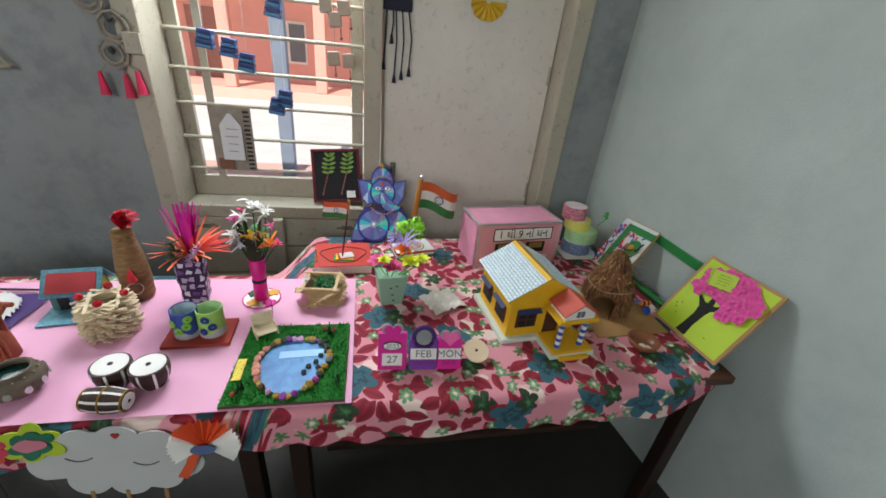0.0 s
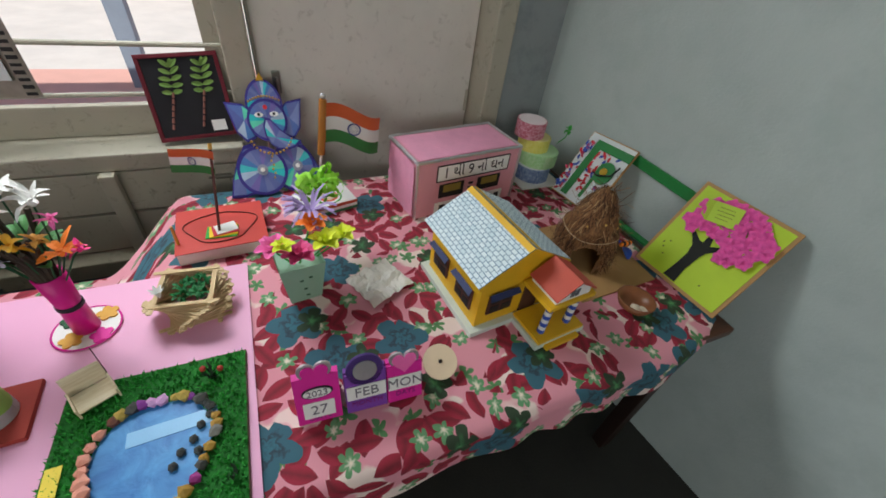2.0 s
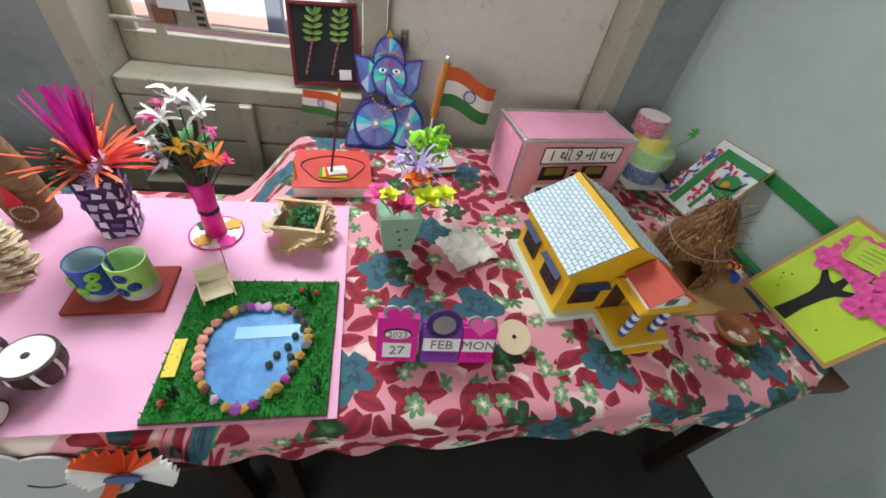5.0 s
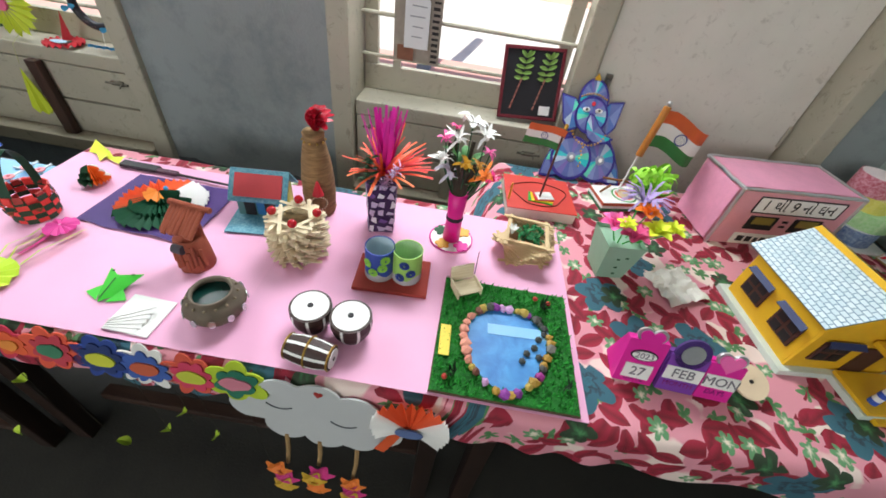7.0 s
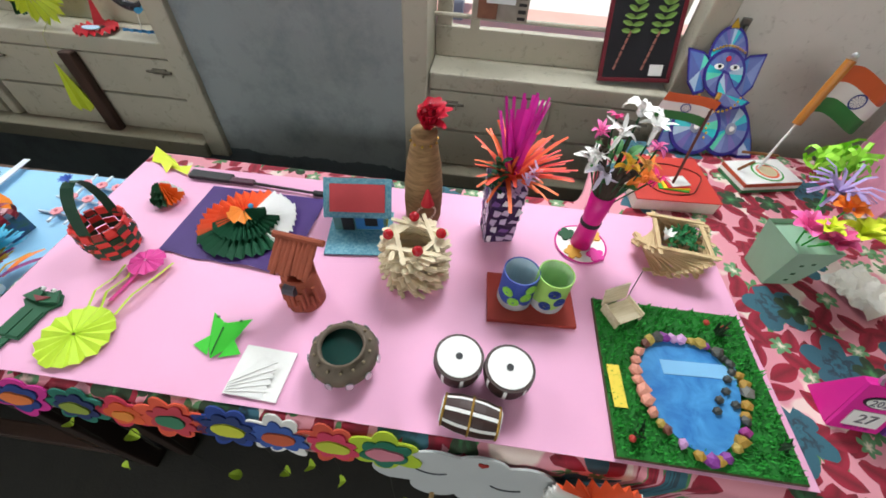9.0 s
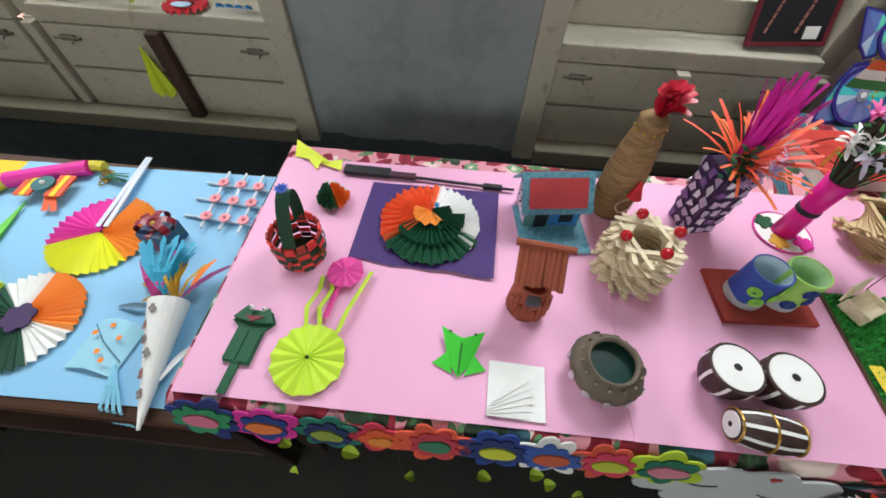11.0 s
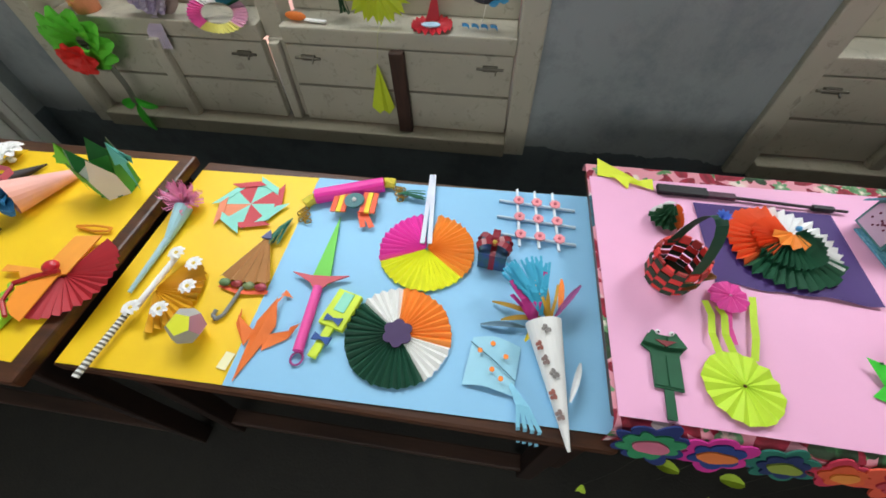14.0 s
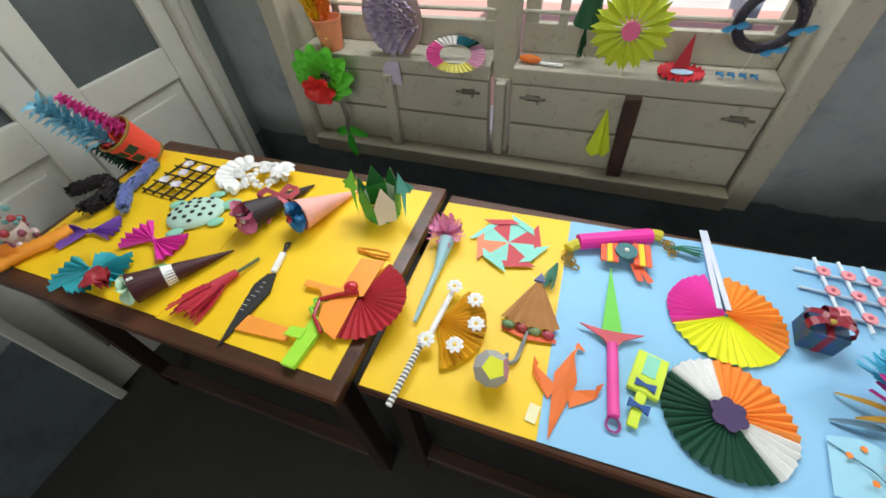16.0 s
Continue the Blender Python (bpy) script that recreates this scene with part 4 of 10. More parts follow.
def hay_nest():
    ob = thing("hay_hut", "shaggy brown coir nest hut with a dark arched doorway", "model nest", 0.952, 1.25, ZT + 0.004)
    ob.scale = (0.86, 0.86, 0.98)
    door_at, half, top = math.radians(-128), 0.044, 0.096

    def in_door(a, r, z, grow=0.0):
        d = (a - door_at + math.pi) % (2 * math.pi) - math.pi
        u = abs(d) * r / (half + grow)
        return u < 1 and z < 0.045 + (top - 0.045 + grow) * math.sqrt(1 - u * u)

    def radius(z):
        return 0.088 + 0.01 * math.sin(z * 26) if z < 0.125 else max(0.012, 0.08 * (1 - (z - 0.125) / 0.14) ** 0.75)

    bm = BM()
    lathe(bm, [(radius(z), z) for z in [0.006 * k for k in range(21)]] + [(0.06, 0.13), (0.0, 0.132)], 56, 0.1)
    gone = []
    for f in bm.faces:
        c = f.calc_center_median()
        if math.hypot(c.x, c.y) > 0.07 and in_door(math.atan2(c.y, c.x), 0.09, c.z):
            gone.append(f)
    bmesh.ops.delete(bm, geom=gone, context="FACES")
    part("nest_body", bm, HAY, ob)
    bm = BM()
    lathe(bm, [(0.06, 0.122), (0.084, 0.116), (0.08, 0.135), (0.066, 0.162), (0.048, 0.195), (0.026, 0.228), (0.0, 0.248)], 40, 0.3)
    part("nest_roof", bm, HAY, ob)
    for mat_, cnt in ((P("#9a6c46", 0.9, 0.3), 900), (P("#c39a6c", 0.9, 0.3), 420), (P("#53341f", 0.9, 0.3), 800)):
        bm = BM()
        for _ in range(cnt):
            a, z = rt(0, 6.283), rt(0.012, 0.246)
            r = radius(z) + rt(-0.002, 0.006)
            if in_door(a, 0.09, z, 0.006):
                continue
            out = Vector((math.cos(a), math.sin(a), 0))
            side = Vector((-math.sin(a), math.cos(a), 0))
            p = out * r + Vector((0, 0, z))
            l = rt(0.025, 0.065)
            fall = Vector((0, 0, -1)) + side * rt(-0.8, 0.8) + out * (rt(0.05, 0.6) if z > 0.12 else rt(-0.02, 0.28))
            if rt(0, 1) < 0.14:
                fall = Vector((0, 0, rt(-0.6, 0.5))) + side * rt(-1, 1) + out * rt(0.2, 0.8)
            q = p + fall.normalized() * l
            q.z = max(q.z, 0.002)
            h = (p + q) / 2
            if in_door(math.atan2(q.y, q.x), 0.09, q.z) or in_door(math.atan2(h.y, h.x), 0.09, h.z):
                q = p + (q - p) * 0.25
                if in_door(math.atan2(q.y, q.x), 0.09, q.z):
                    continue
            strip(bm, [p, (p + q) / 2 + out * rt(0.0, 0.006), q], rt(0.0014, 0.0028), side=side)
        part("coir", bm, mat_, ob)["kind"] = "stuff"
    bm = BM()
    tube(bm, [(0.093 * math.cos(q), 0.093 * math.sin(q), 0.112 + 0.004 * math.sin(3 * q)) for q in [6.2832 * k / 30 for k in range(31)]], 0.0016, 5)
    part("cord", bm, P("#cdb08a", 0.8, 0.2), ob)
    for a, z in ((-1.2, 0.15), (-1.9, 0.165), (-0.6, 0.14), (-2.6, 0.15)):
        bm = BM()
        r = radius(z) + 0.008
        ball(bm, (r * math.cos(a), r * math.sin(a), z), 0.004, 6)
        part("bead", bm, P("#d0a04a", 0.4), ob)


hay_nest()
flat_sheet("cardboard", "brown cardboard square beneath the hay hut", [(0.843, 1.088), (1.12, 1.10), (1.13, 1.41), (0.885, 1.40)], ZT, CARD, 0.0035)


def clay_bowl():
    ob = thing("clay_bowl", "small brown clay bowl holding a white shell", "bowl", 0.968, 1.035, ZT)
    bm = BM()
    lathe(bm, [(0.0, 0.002), (0.022, 0.0), (0.04, 0.018), (0.047, 0.042), (0.043, 0.043), (0.036, 0.02), (0.02, 0.008), (0.0, 0.007)], 28, 0.03)
    part("bowl", bm, P("#8a5430", 0.4, 0.2, 200, 20), ob, smooth=True)
    ob.scale = (1.06, 1.06, 0.82)
    bm = BM()
    ball(bm, (-0.008, -0.015, 0.02), 0.012, 10, (1, 1.3, 0.8))
    ball(bm, (0.0, -0.03, 0.03), 0.007, 8, (0.8, 2, 1))
    part("shell", bm, P("#d9cbb4", 0.6, 0.15), ob)


clay_bowl()


def tree_board():
    B, L, R = Vector((1.154, 0.932, 0.768)), Vector((1.132, 1.195, 0.768)), Vector((1.305, 0.957, 1.01))
    ux, uy = (L - B).normalized(), (R - B)
    uy = (uy - ux * uy.dot(ux)).normalized()
    nz = ux.cross(uy)
    if nz.x > 0:
        nz = -nz
    w, h = (L - B).length, (R - B).length
    m = Matrix(((-ux.x, uy.x, nz.x, L.x), (-ux.y, uy.y, nz.y, L.y), (-ux.z, uy.z, nz.z, L.z), (0, 0, 0, 1)))
    ob = thing("tree_picture", "lime green board with a pink paper blossom tree", "picture", m=m)
    bm = BM()
    box(bm, (w / 2, h / 2, 0), (w, h, 0.008), bevel=0.001)
    part("board", bm, CARD, ob)
    bm = BM()
    box(bm, (w / 2, h / 2, 0.0045), (w - 0.02, h - 0.02, 0.002))
    part("lime_paper", bm, P("#b7d62c", 0.6, 0.06), ob)
    bm = BM()
    prism(bm, [(w * a, h * b) for a, b in ((0.36, 0.045), (0.5, 0.045), (0.485, 0.2), (0.5, 0.36), (0.52, 0.43), (0.62, 0.53), (0.6, 0.56), (0.5, 0.5), (0.46, 0.6), (0.42, 0.6), (0.42, 0.5), (0.38, 0.5), (0.29, 0.55), (0.27, 0.52), (0.36, 0.43), (0.385, 0.34), (0.38, 0.2))], 0.0056, 0.0075)
    part("trunk", bm, P("#1d1f1c", 0.8, 0.2), ob)
    rnd = random.Random(5)
    bm = BM()
    for k in range(5):
        q = k * 1.2566
        blade(bm, (0, 0, 0.001), (0.019 * math.cos(q), 0.019 * math.sin(q), 0.006), 0.0185, 0.003, n=4)
    ball(bm, (0, 0, 0.004), 0.0024, 6)
    first = part("blossom", bm, P("#f05aac", 0.6, 0.16, 200, 60), ob, "pink paper blossom")
    spots = []
    for _ in range(4000):
        if len(spots) == 56:
            break
        a, r = rnd.uniform(0, 6.283), math.sqrt(rnd.random())
        u, v = 0.535 + 0.4 * r * math.cos(a), 0.69 + 0.245 * r * math.sin(a)
        if v < 0.6 and 0.24 < u < 0.62 or u < 0.3 and v < 0.5:
            continue
        if all((w * (u - p)) ** 2 + (h * (v - q)) ** 2 > 0.0205 ** 2 for p, q in spots):
            spots.append((u, v))
    for k, (u, v) in enumerate(spots):
        b = first if k == 0 else new("blossom", first.data)
        b.parent = ob
        b["label"] = "pink paper blossom"
        b.matrix_local = pose(w * u, h * v, 0.0062 + 0.003 * (k % 3), rnd.uniform(-8, 8), rnd.uniform(-8, 8), rnd.uniform(0, 72))
    bm = BM()
    m2 = pose(w * 0.36, h * 0.79, 0.03, 12, 10, 14)
    box(bm, (0.014, 0, 0), (0.07, 0.056, 0.0012), m2)
    box(bm, (0, 0, 0), (0.032, 0.056, 0.0012), m2 @ pose(-0.021, 0, 0, 0, -48) @ pose(-0.016, 0, 0))
    part("note", bm, P("#b4d040", 0.6, 0.05), ob, "folded lime paper note")
    bm = BM()
    for k in range(4):
        box(bm, (0.012 + rt(-0.004, 0.004), 0.016 - k * 0.01, 0.0012), (rt(0.03, 0.045), 0.0014, 0.0006), m2)
    part("note_writing", bm, P("#5d6f2c", 0.7), ob)["kind"] = "stuff"
    bm = BM()
    for u, v in ((0.12, 0.3), (0.17, 0.34), (0.15, 0.26), (0.7, 0.16), (0.2, 0.2)):
        prism(bm, circle(0.0022, 8, c=(w * u, h * v)), 0.0056, 0.0064)
    part("dots", bm, BLACK, ob)["kind"] = "stuff"


tree_board()


def green_stand():
    TL, TR, BL = Vector((1.232, 1.632, 0.972)), Vector((1.243, 1.428, 0.99)), Vector((1.098, 1.582, 0.766))
    ux = (TR - TL).normalized()
    uy = TL - BL
    uy = (uy - ux * uy.dot(ux)).normalized()
    nz = ux.cross(uy)
    w, h = (TR - TL).length, (TL - BL).length
    o = TL - uy * h
    m = Matrix(((ux.x, uy.x, nz.x, o.x), (ux.y, uy.y, nz.y, o.y), (ux.z, uy.z, nz.z, max(o.z, ZT + 0.006)), (0, 0, 0, 1)))
    ob = thing("photo_frame", "white floral picture with nested green bands leaning on the wall", "frame", m=m)
    G = P("#1f7f3c", 0.6, 0.12)
    bm = BM()
    box(bm, (w / 2, h / 2, -0.004), (w, h, 0.008), bevel=0.001)
    part("card_back", bm, CARD, ob)
    bm = BM()
    box(bm, (w / 2, h / 2, 0.001), (w - 0.008, h - 0.008, 0.002))
    pic = part("picture", bm, P("#dde4e4", 0.55, 0.08), ob)
    rnd = random.Random(8)

    def band(x0, y0, x1, y1, name="green_band"):
        bm = BM()
        box(bm, ((x0 + x1) / 2, (y0 + y1) / 2, 0.004), (x1 - x0, y1 - y0, 0.004), bevel=0.001)
        part(name, bm, G, ob)

    b = 0.045
    band(b, 0.012, b + 0.03, h - 0.02)
    band(b + 0.03, h - 0.05, w, h - 0.02)
    band(b + 0.075, 0.03, b + 0.087, h - 0.085)
    for k in range(84):
        if k % 2:
            x, y = rnd.uniform(0.008, b - 0.01), rnd.uniform(0.02, h - 0.03)
        else:
            x, y = rnd.uniform(b + 0.028, w - 0.04), rnd.uniform(0.06, h - 0.05)
        a = rnd.uniform(0, 6.283)
        bm = BM()
        blade(bm, (x, y, 0.0024), (x + 0.02 * math.cos(a), y + 0.02 * math.sin(a), 0.0036), 0.0105, 0.001, n=3)
        part("painted_leaf", bm, (RED, RED, BLUE, RED)[k // 2 % 4] if k % 2 == 0 else (BLUE, RED, BLUE, P("#d0506a", 0.6))[k // 2 % 4], pic)
    bm = BM()
    prism(bm, circle(0.034, 18, 1, 1.2, (w - 0.05, h * 0.55)), 0.0062, 0.012)
    part("bird_body", bm, G, ob)
    bm = BM()
    ball(bm, (w - 0.052, h * 0.56, 0.016), 0.014, 10, (1, 1, 0.7))
    part("bird_head", bm, P("#c9a52c", 0.5, 0.15), ob, "yellow felt ball")
    bm = BM()
    tube(bm, [(w - 0.09, h * 0.5, 0.012), (w - 0.06, h * 0.48, 0.022), (w - 0.02, h * 0.56, 0.014), (w - 0.006, h * 0.7, 0.02)], 0.003, 6)
    part("dark_twig", bm, BLACK, ob)
    b2 = thing("green_batten", "long flat green wooden batten leaning along the wall", "batten", 1.225, 1.36, ZT)
    bm = BM()
    p, q = Vector((0.026, 0.09, 0.202)), Vector((0.056, -0.17, 0.186))
    d = (q - p)
    mm = Matrix.Translation((p + q) / 2) @ d.to_track_quat("X", "Z").to_matrix().to_4x4()
    box(bm, (0, 0, 0), (d.length, 0.008, 0.036), mm, 0.002)
    part("upper_strip", bm, G, b2)
    bm = BM()
    p, q = Vector((-0.03, 0.2, 0.006)), Vector((0.0, -0.19, 0.006))
    d = q - p
    mm = Matrix.Translation((p + q) / 2) @ d.to_track_quat("X", "Z").to_matrix().to_4x4()
    box(bm, (0, 0, 0), (d.length, 0.024, 0.01), mm, 0.002)
    part("lower_strip", bm, G, b2)
    bf = thing("paper_bee", "small orange and black paper bee with blue wings", "craft insect", 1.115, 1.235, ZT + 0.004)
    bm = BM()
    for k in range(5):
        ball(bm, (0.008 * k - 0.016, 0, 0.026), 0.0105 - 0.0012 * abs(k - 2), 8, mi=k % 2)
    part("body", bm, [ORANGE, BLACK], bf)
    bm = BM()
    for s in (-1, 1):
        blade(bm, (0, 0, 0.012), (-0.02, s * 0.045, 0.004), 0.03, 0.006)
    part("wings", bm, BLUE, bf)


green_stand()


def indian_flag(parent, m, w, h, wave):
    def drop(u):
        k = min(max((u - 0.12) / 0.88, 0), 1)
        return 0.4 * h * k * k * (3 - 2 * k)

    bands = [P("#c95a26", 0.6, 0.08), P("#dcdcd6", 0.6, 0.05), P("#2a7434", 0.6, 0.08)]
    bm = BM()
    surf(bm, lambda u, v: Vector((w * u, wave * math.sin(u * 6.0 + 0.6) * (0.3 + u), h * v - drop(u))), 18, 6)
    bm.faces.ensure_lookup_table()
    for i, f in enumerate(bm.faces):
        f.material_index = 2 - (i % 6) // 2
    fl = put(bm, "flag", bands, parent, m, "saffron, white and green flag")
    u = 0.5
    c = Vector((w * u, wave * math.sin(u * 6.0 + 0.6) * (0.3 + u), h * 0.5 - drop(u)))
    bm = BM()
    r = h * 0.165
    for s in (-1, 1):
        for i in range(24):
            a0, a1 = 2 * math.pi * i / 24, 2 * math.pi * (i + 1) / 24
            bm.faces.new([bm.verts.new(c + Vector((q * math.cos(a), s * 0.0022 + wave * 4.5 * (q * math.cos(a) / w) * math.cos(u * 6 + 0.6) * (0.3 + u), q * math.sin(a) - 1.2 * q * math.cos(a) * h / w * 0.1))) for q, a in ((r, a0), (r, a1), (r * 0.8, a1), (r * 0.8, a0))])
        for i in range(12):
            a0 = 2 * math.pi * i / 12
            bm.faces.new([bm.verts.new(c + Vector((q * math.cos(a), s * 0.0022 + wave * 4.5 * (q * math.cos(a) / w) * math.cos(u * 6 + 0.6) * (0.3 + u), q * math.sin(a) - 1.2 * q * math.cos(a) * h / w * 0.1))) for q, a in ((r * 0.85, a0), (r * 0.85, a0 + 0.1), (r * 0.1, a0 + 0.2))])
    put(bm, "wheel", P("#2b3b80", 0.6), fl)


def big_flag():
    b = thing("flag_box", "white topped tricolour craft box with an orange ring", "craft box", 0.275, 1.685, ZT, 14)
    bm = BM()
    for k, mt in enumerate((2, 1, 0)):
        box(bm, (0, 0, 0.005 + k * 0.01), (0.17, 0.105, 0.0098), mi=mt)
    part("box", bm, [P("#c9573a", 0.6), WHITE, P("#3a7d50", 0.6)], b)
    bm = BM()
    box(bm, (0, 0, 0.0312), (0.168, 0.103, 0.002))
    part("lid", bm, WHITE, b)
    for r, c, z in ((0.042, GREEN, 0.0324), (0.037, WHITE, 0.0332), (0.03, CORAL, 0.034), (0.024, P("#d8c8a0", 0.6), 0.0348)):
        bm = BM()
        prism(bm, circle(r, 28, c=(0.01, -0.005)), z, z + 0.0008)
        part("ring", bm, c, b)
    bm = BM()
    cyl(bm, (-0.07, 0.01, 0.033), (-0.055, -0.005, 0.07), 0.004)
    cyl(bm, (-0.06, 0.04, 0.07), (0.05, 0.03, 0.06), 0.004)
    part("cinnamon_stick", bm, P("#8c5a2e", 0.7, 0.2), b)
    f = thing("national_flag", "tricolour flag with a blue wheel on a white pole", "flag", 0.262, 1.69, ZT + 0.034)
    p0, p1 = Vector((0, 0, 0)), Vector((0.04, 0.035, 0.295))
    bm = BM()
    cyl(bm, p0, p0.lerp(p1, 0.45), 0.0035, n=8)
    part("pole", bm, WHITE, f)
    bm = BM()
    cyl(bm, p0.lerp(p1, 0.45), p0.lerp(p1, 0.97), 0.011, 0.011, n=12)
    part("sleeve", bm, P("#b8752a", 0.4, 0.15), f, "brown pole sleeve")
    bm = BM()
    ball(bm, p1, 0.008, 10)
    part("finial", bm, SILVER, f)
    indian_flag(f, pose(0.032, 0.02, 0.165, 0, 4, 8), 0.17, 0.115, 0.014)
    r = thing("craft_book", "thick red topped craft book wound with dark cord", "craft book", -0.01, 1.595, ZT, 4)
    bm = BM()
    box(bm, (0, 0, 0.017), (0.21, 0.185, 0.034), bevel=0.002)
    part("page_block", bm, P("#e4d8cc", 0.8, 0.06, 300, 60), r)
    bm = BM()
    box(bm, (0, 0, 0.0358), (0.215, 0.19, 0.003), bevel=0.001)
    part("cover", bm, P("#c93a2e", 0.55, 0.08), r)
    bm = BM()
    tube(bm, [(0.085 * math.cos(q) * (1 + 0.15 * math.sin(3 * q)), -0.006 + 0.066 * math.sin(q), 0.0392) for q in [2 * math.pi * i / 26 for i in range(27)]], 0.0016, 5)
    part("cord", bm, P("#6b2a24", 0.8), r)
    for k, mt in enumerate((GREEN, YELLOW, RED, WHITE)):
        bm = BM()
        box(bm, (0.005, -0.03, 0.0388 + k * 0.003), (0.075 - k * 0.008, 0.05 - k * 0.004, 0.0028), pose(0, 0, 0, 0, 0, k * 7 - 8))
        part("paper_slip", bm, mt, r)
    bm = BM()
    cyl(bm, (-0.1, -0.05, 0.037), (-0.1, -0.05, 0.092), 0.004, 0.003)
    part("candle", bm, P("#d9973a", 0.5), r)
    s = thing("small_flag", "small tricolour paper flag on a dark stick", "flag", -0.012, 1.558, ZT + 0.047)
    bm = BM()
    p1 = Vector((0.024, 0.07, 0.195))
    cyl(bm, (0, 0, 0), p1, 0.0035, n=8)
    part("stick", bm, P("#5b2c26", 0.6), s)
    bm = BM()
    cyl(bm, p1, p1 * 1.07, 0.005, n=8)
    part("tip", bm, P("#c99a3a", 0.4), s)
    indian_flag(s, pose(0.02, 0.062, 0.128, 0, -10, 154), 0.11, 0.068, 0.004)


big_flag()


def disc_figure():
    """One plain mesh: a seated elephant-like figure pieced from optical discs."""
    bm = BM()
    rnd = random.Random(40)

    def plate(pts, z, mi):
        prism(bm, pts, z, z + 0.003, mi=mi)

    # the disc's rainbow sheen, painted as coloured wedges round a centre
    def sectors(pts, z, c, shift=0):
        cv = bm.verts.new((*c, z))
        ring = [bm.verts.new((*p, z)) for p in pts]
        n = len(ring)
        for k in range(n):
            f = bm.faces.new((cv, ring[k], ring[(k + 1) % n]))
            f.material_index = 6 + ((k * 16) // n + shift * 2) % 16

    def edged(pts, z, c, shift=0):
        big = [(c[0] + (x - c[0]) * 1.15, c[1] + (y - c[1]) * 1.15) for x, y in pts]
        plate(big, z, 1)
        sectors(pts, z + 0.0034, c, shift)

    def blob(c, ang, l, w, n=32):
        ca, sa = math.cos(ang), math.sin(ang)
        return [(c[0] + l * math.cos(q) * ca - w * math.sin(q) * sa, c[1] + l * math.cos(q) * sa + w * math.sin(q) * ca) for q in [2 * math.pi * i / n for i in range(n)]]

    for s in (-1, 1):
        arm = [(s * x, y) for x, y in ((0.05, 0.125), (0.078, 0.118), (0.098, 0.09), (0.118, 0.045), (0.128, 0.006), (0.095, 0.004), (0.062, 0.012), (0.048, 0.05))]
        edged(arm, 0, (s * 0.09, 0.05), 1 + s)
    edged(blob((0.045, 0.062), 0, 0.054, 0.056), 0.004, (0.05, 0.064), 5)
    edged(blob((-0.04, 0.06), 0, 0.058, 0.056), 0.0085, (-0.04, 0.062), 2)
    edged([(-0.04, 0.15), (-0.062, 0.142), (-0.082, 0.165), (-0.096, 0.232), (-0.058, 0.226), (-0.04, 0.21)], 0.004, (-0.06, 0.19), 5)
    edged([(0.04, 0.15), (0.062, 0.142), (0.082, 0.165), (0.096, 0.232), (0.058, 0.226), (0.04, 0.21)], 0.004, (0.06, 0.19), 0)
    edged([(0.043 * math.cos(q), 0.222 + 0.062 * math.sin(q)) for q in [math.pi * i / 14 for i in range(15)]] + [(0, 0.214)], 0.008, (0, 0.238), 3)
    edged(blob((0, 0.186), 0, 0.046, 0.047), 0.012, (0, 0.186), 6)
    edged([(-0.004, 0.186), (0.008, 0.182), (0.026, 0.158), (0.05, 0.138), (0.072, 0.128), (0.06, 0.118), (0.04, 0.112), (0.016, 0.113), (0.0, 0.124), (-0.01, 0.145), (-0.011, 0.168)], 0.018, (0.012, 0.14), 7)
    for x, y, z in ((-0.04, 0.062, 0.0125), (0.056, 0.064, 0.008)):
        plate(circle(0.014, 18, c=(x, y)), z, 22)
        plate(circle(0.006, 12, c=(x, y)), z + 0.0035, 3)
    for x in (-0.02, 0.02):
        plate(circle(0.009, 14, 1.3, 0.7, (x, 0.2)), 0.0172, 3)
        plate(circle(0.004, 10, c=(x, 0.2)), 0.0205, 4)
    plate(circle(0.006, 10, c=(0, 0.218)), 0.0172, 5)
    for i in range(14):
        q = math.pi * (1.1 + 0.8 * i / 13)
        ball(bm, (0.056 * math.cos(q), 0.15 + 0.05 * math.sin(q), 0.02), 0.0034, 6, mi=2)
    for i in range(12):
        ball(bm, (-0.04 + 0.08 * i / 11, 0.235 + 0.012 * math.sin(i / 11 * math.pi), 0.014), 0.003, 6, mi=2)
    plate([(-0.01, 0.285), (0.012, 0.285), (0.002, 0.306)], 0.01, 2)
    for i in range(7):
        ball(bm, (-0.012 + 0.004 * (i % 2), 0.105 - 0.011 * i, 0.012), 0.0032, 6, mi=2)
    # lavender base; cyan, mint and pale blue entries are painted glints
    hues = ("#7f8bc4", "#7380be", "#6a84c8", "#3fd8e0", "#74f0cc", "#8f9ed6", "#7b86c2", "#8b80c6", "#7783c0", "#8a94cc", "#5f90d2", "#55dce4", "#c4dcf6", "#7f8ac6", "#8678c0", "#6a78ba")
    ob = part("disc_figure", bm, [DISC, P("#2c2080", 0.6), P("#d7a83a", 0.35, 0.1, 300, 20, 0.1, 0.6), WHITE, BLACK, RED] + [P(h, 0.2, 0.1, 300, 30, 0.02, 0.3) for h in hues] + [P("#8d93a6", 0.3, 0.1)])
    ob.matrix_world = pose(0.156, 1.788, ZT + 0.002, -34, 0, 3) @ STAND @ Matrix.Diagonal((1.1, 1.2, 1, 1))
    tagged(ob, "seated figure made from shiny blue optical discs", "figure")


disc_figure()


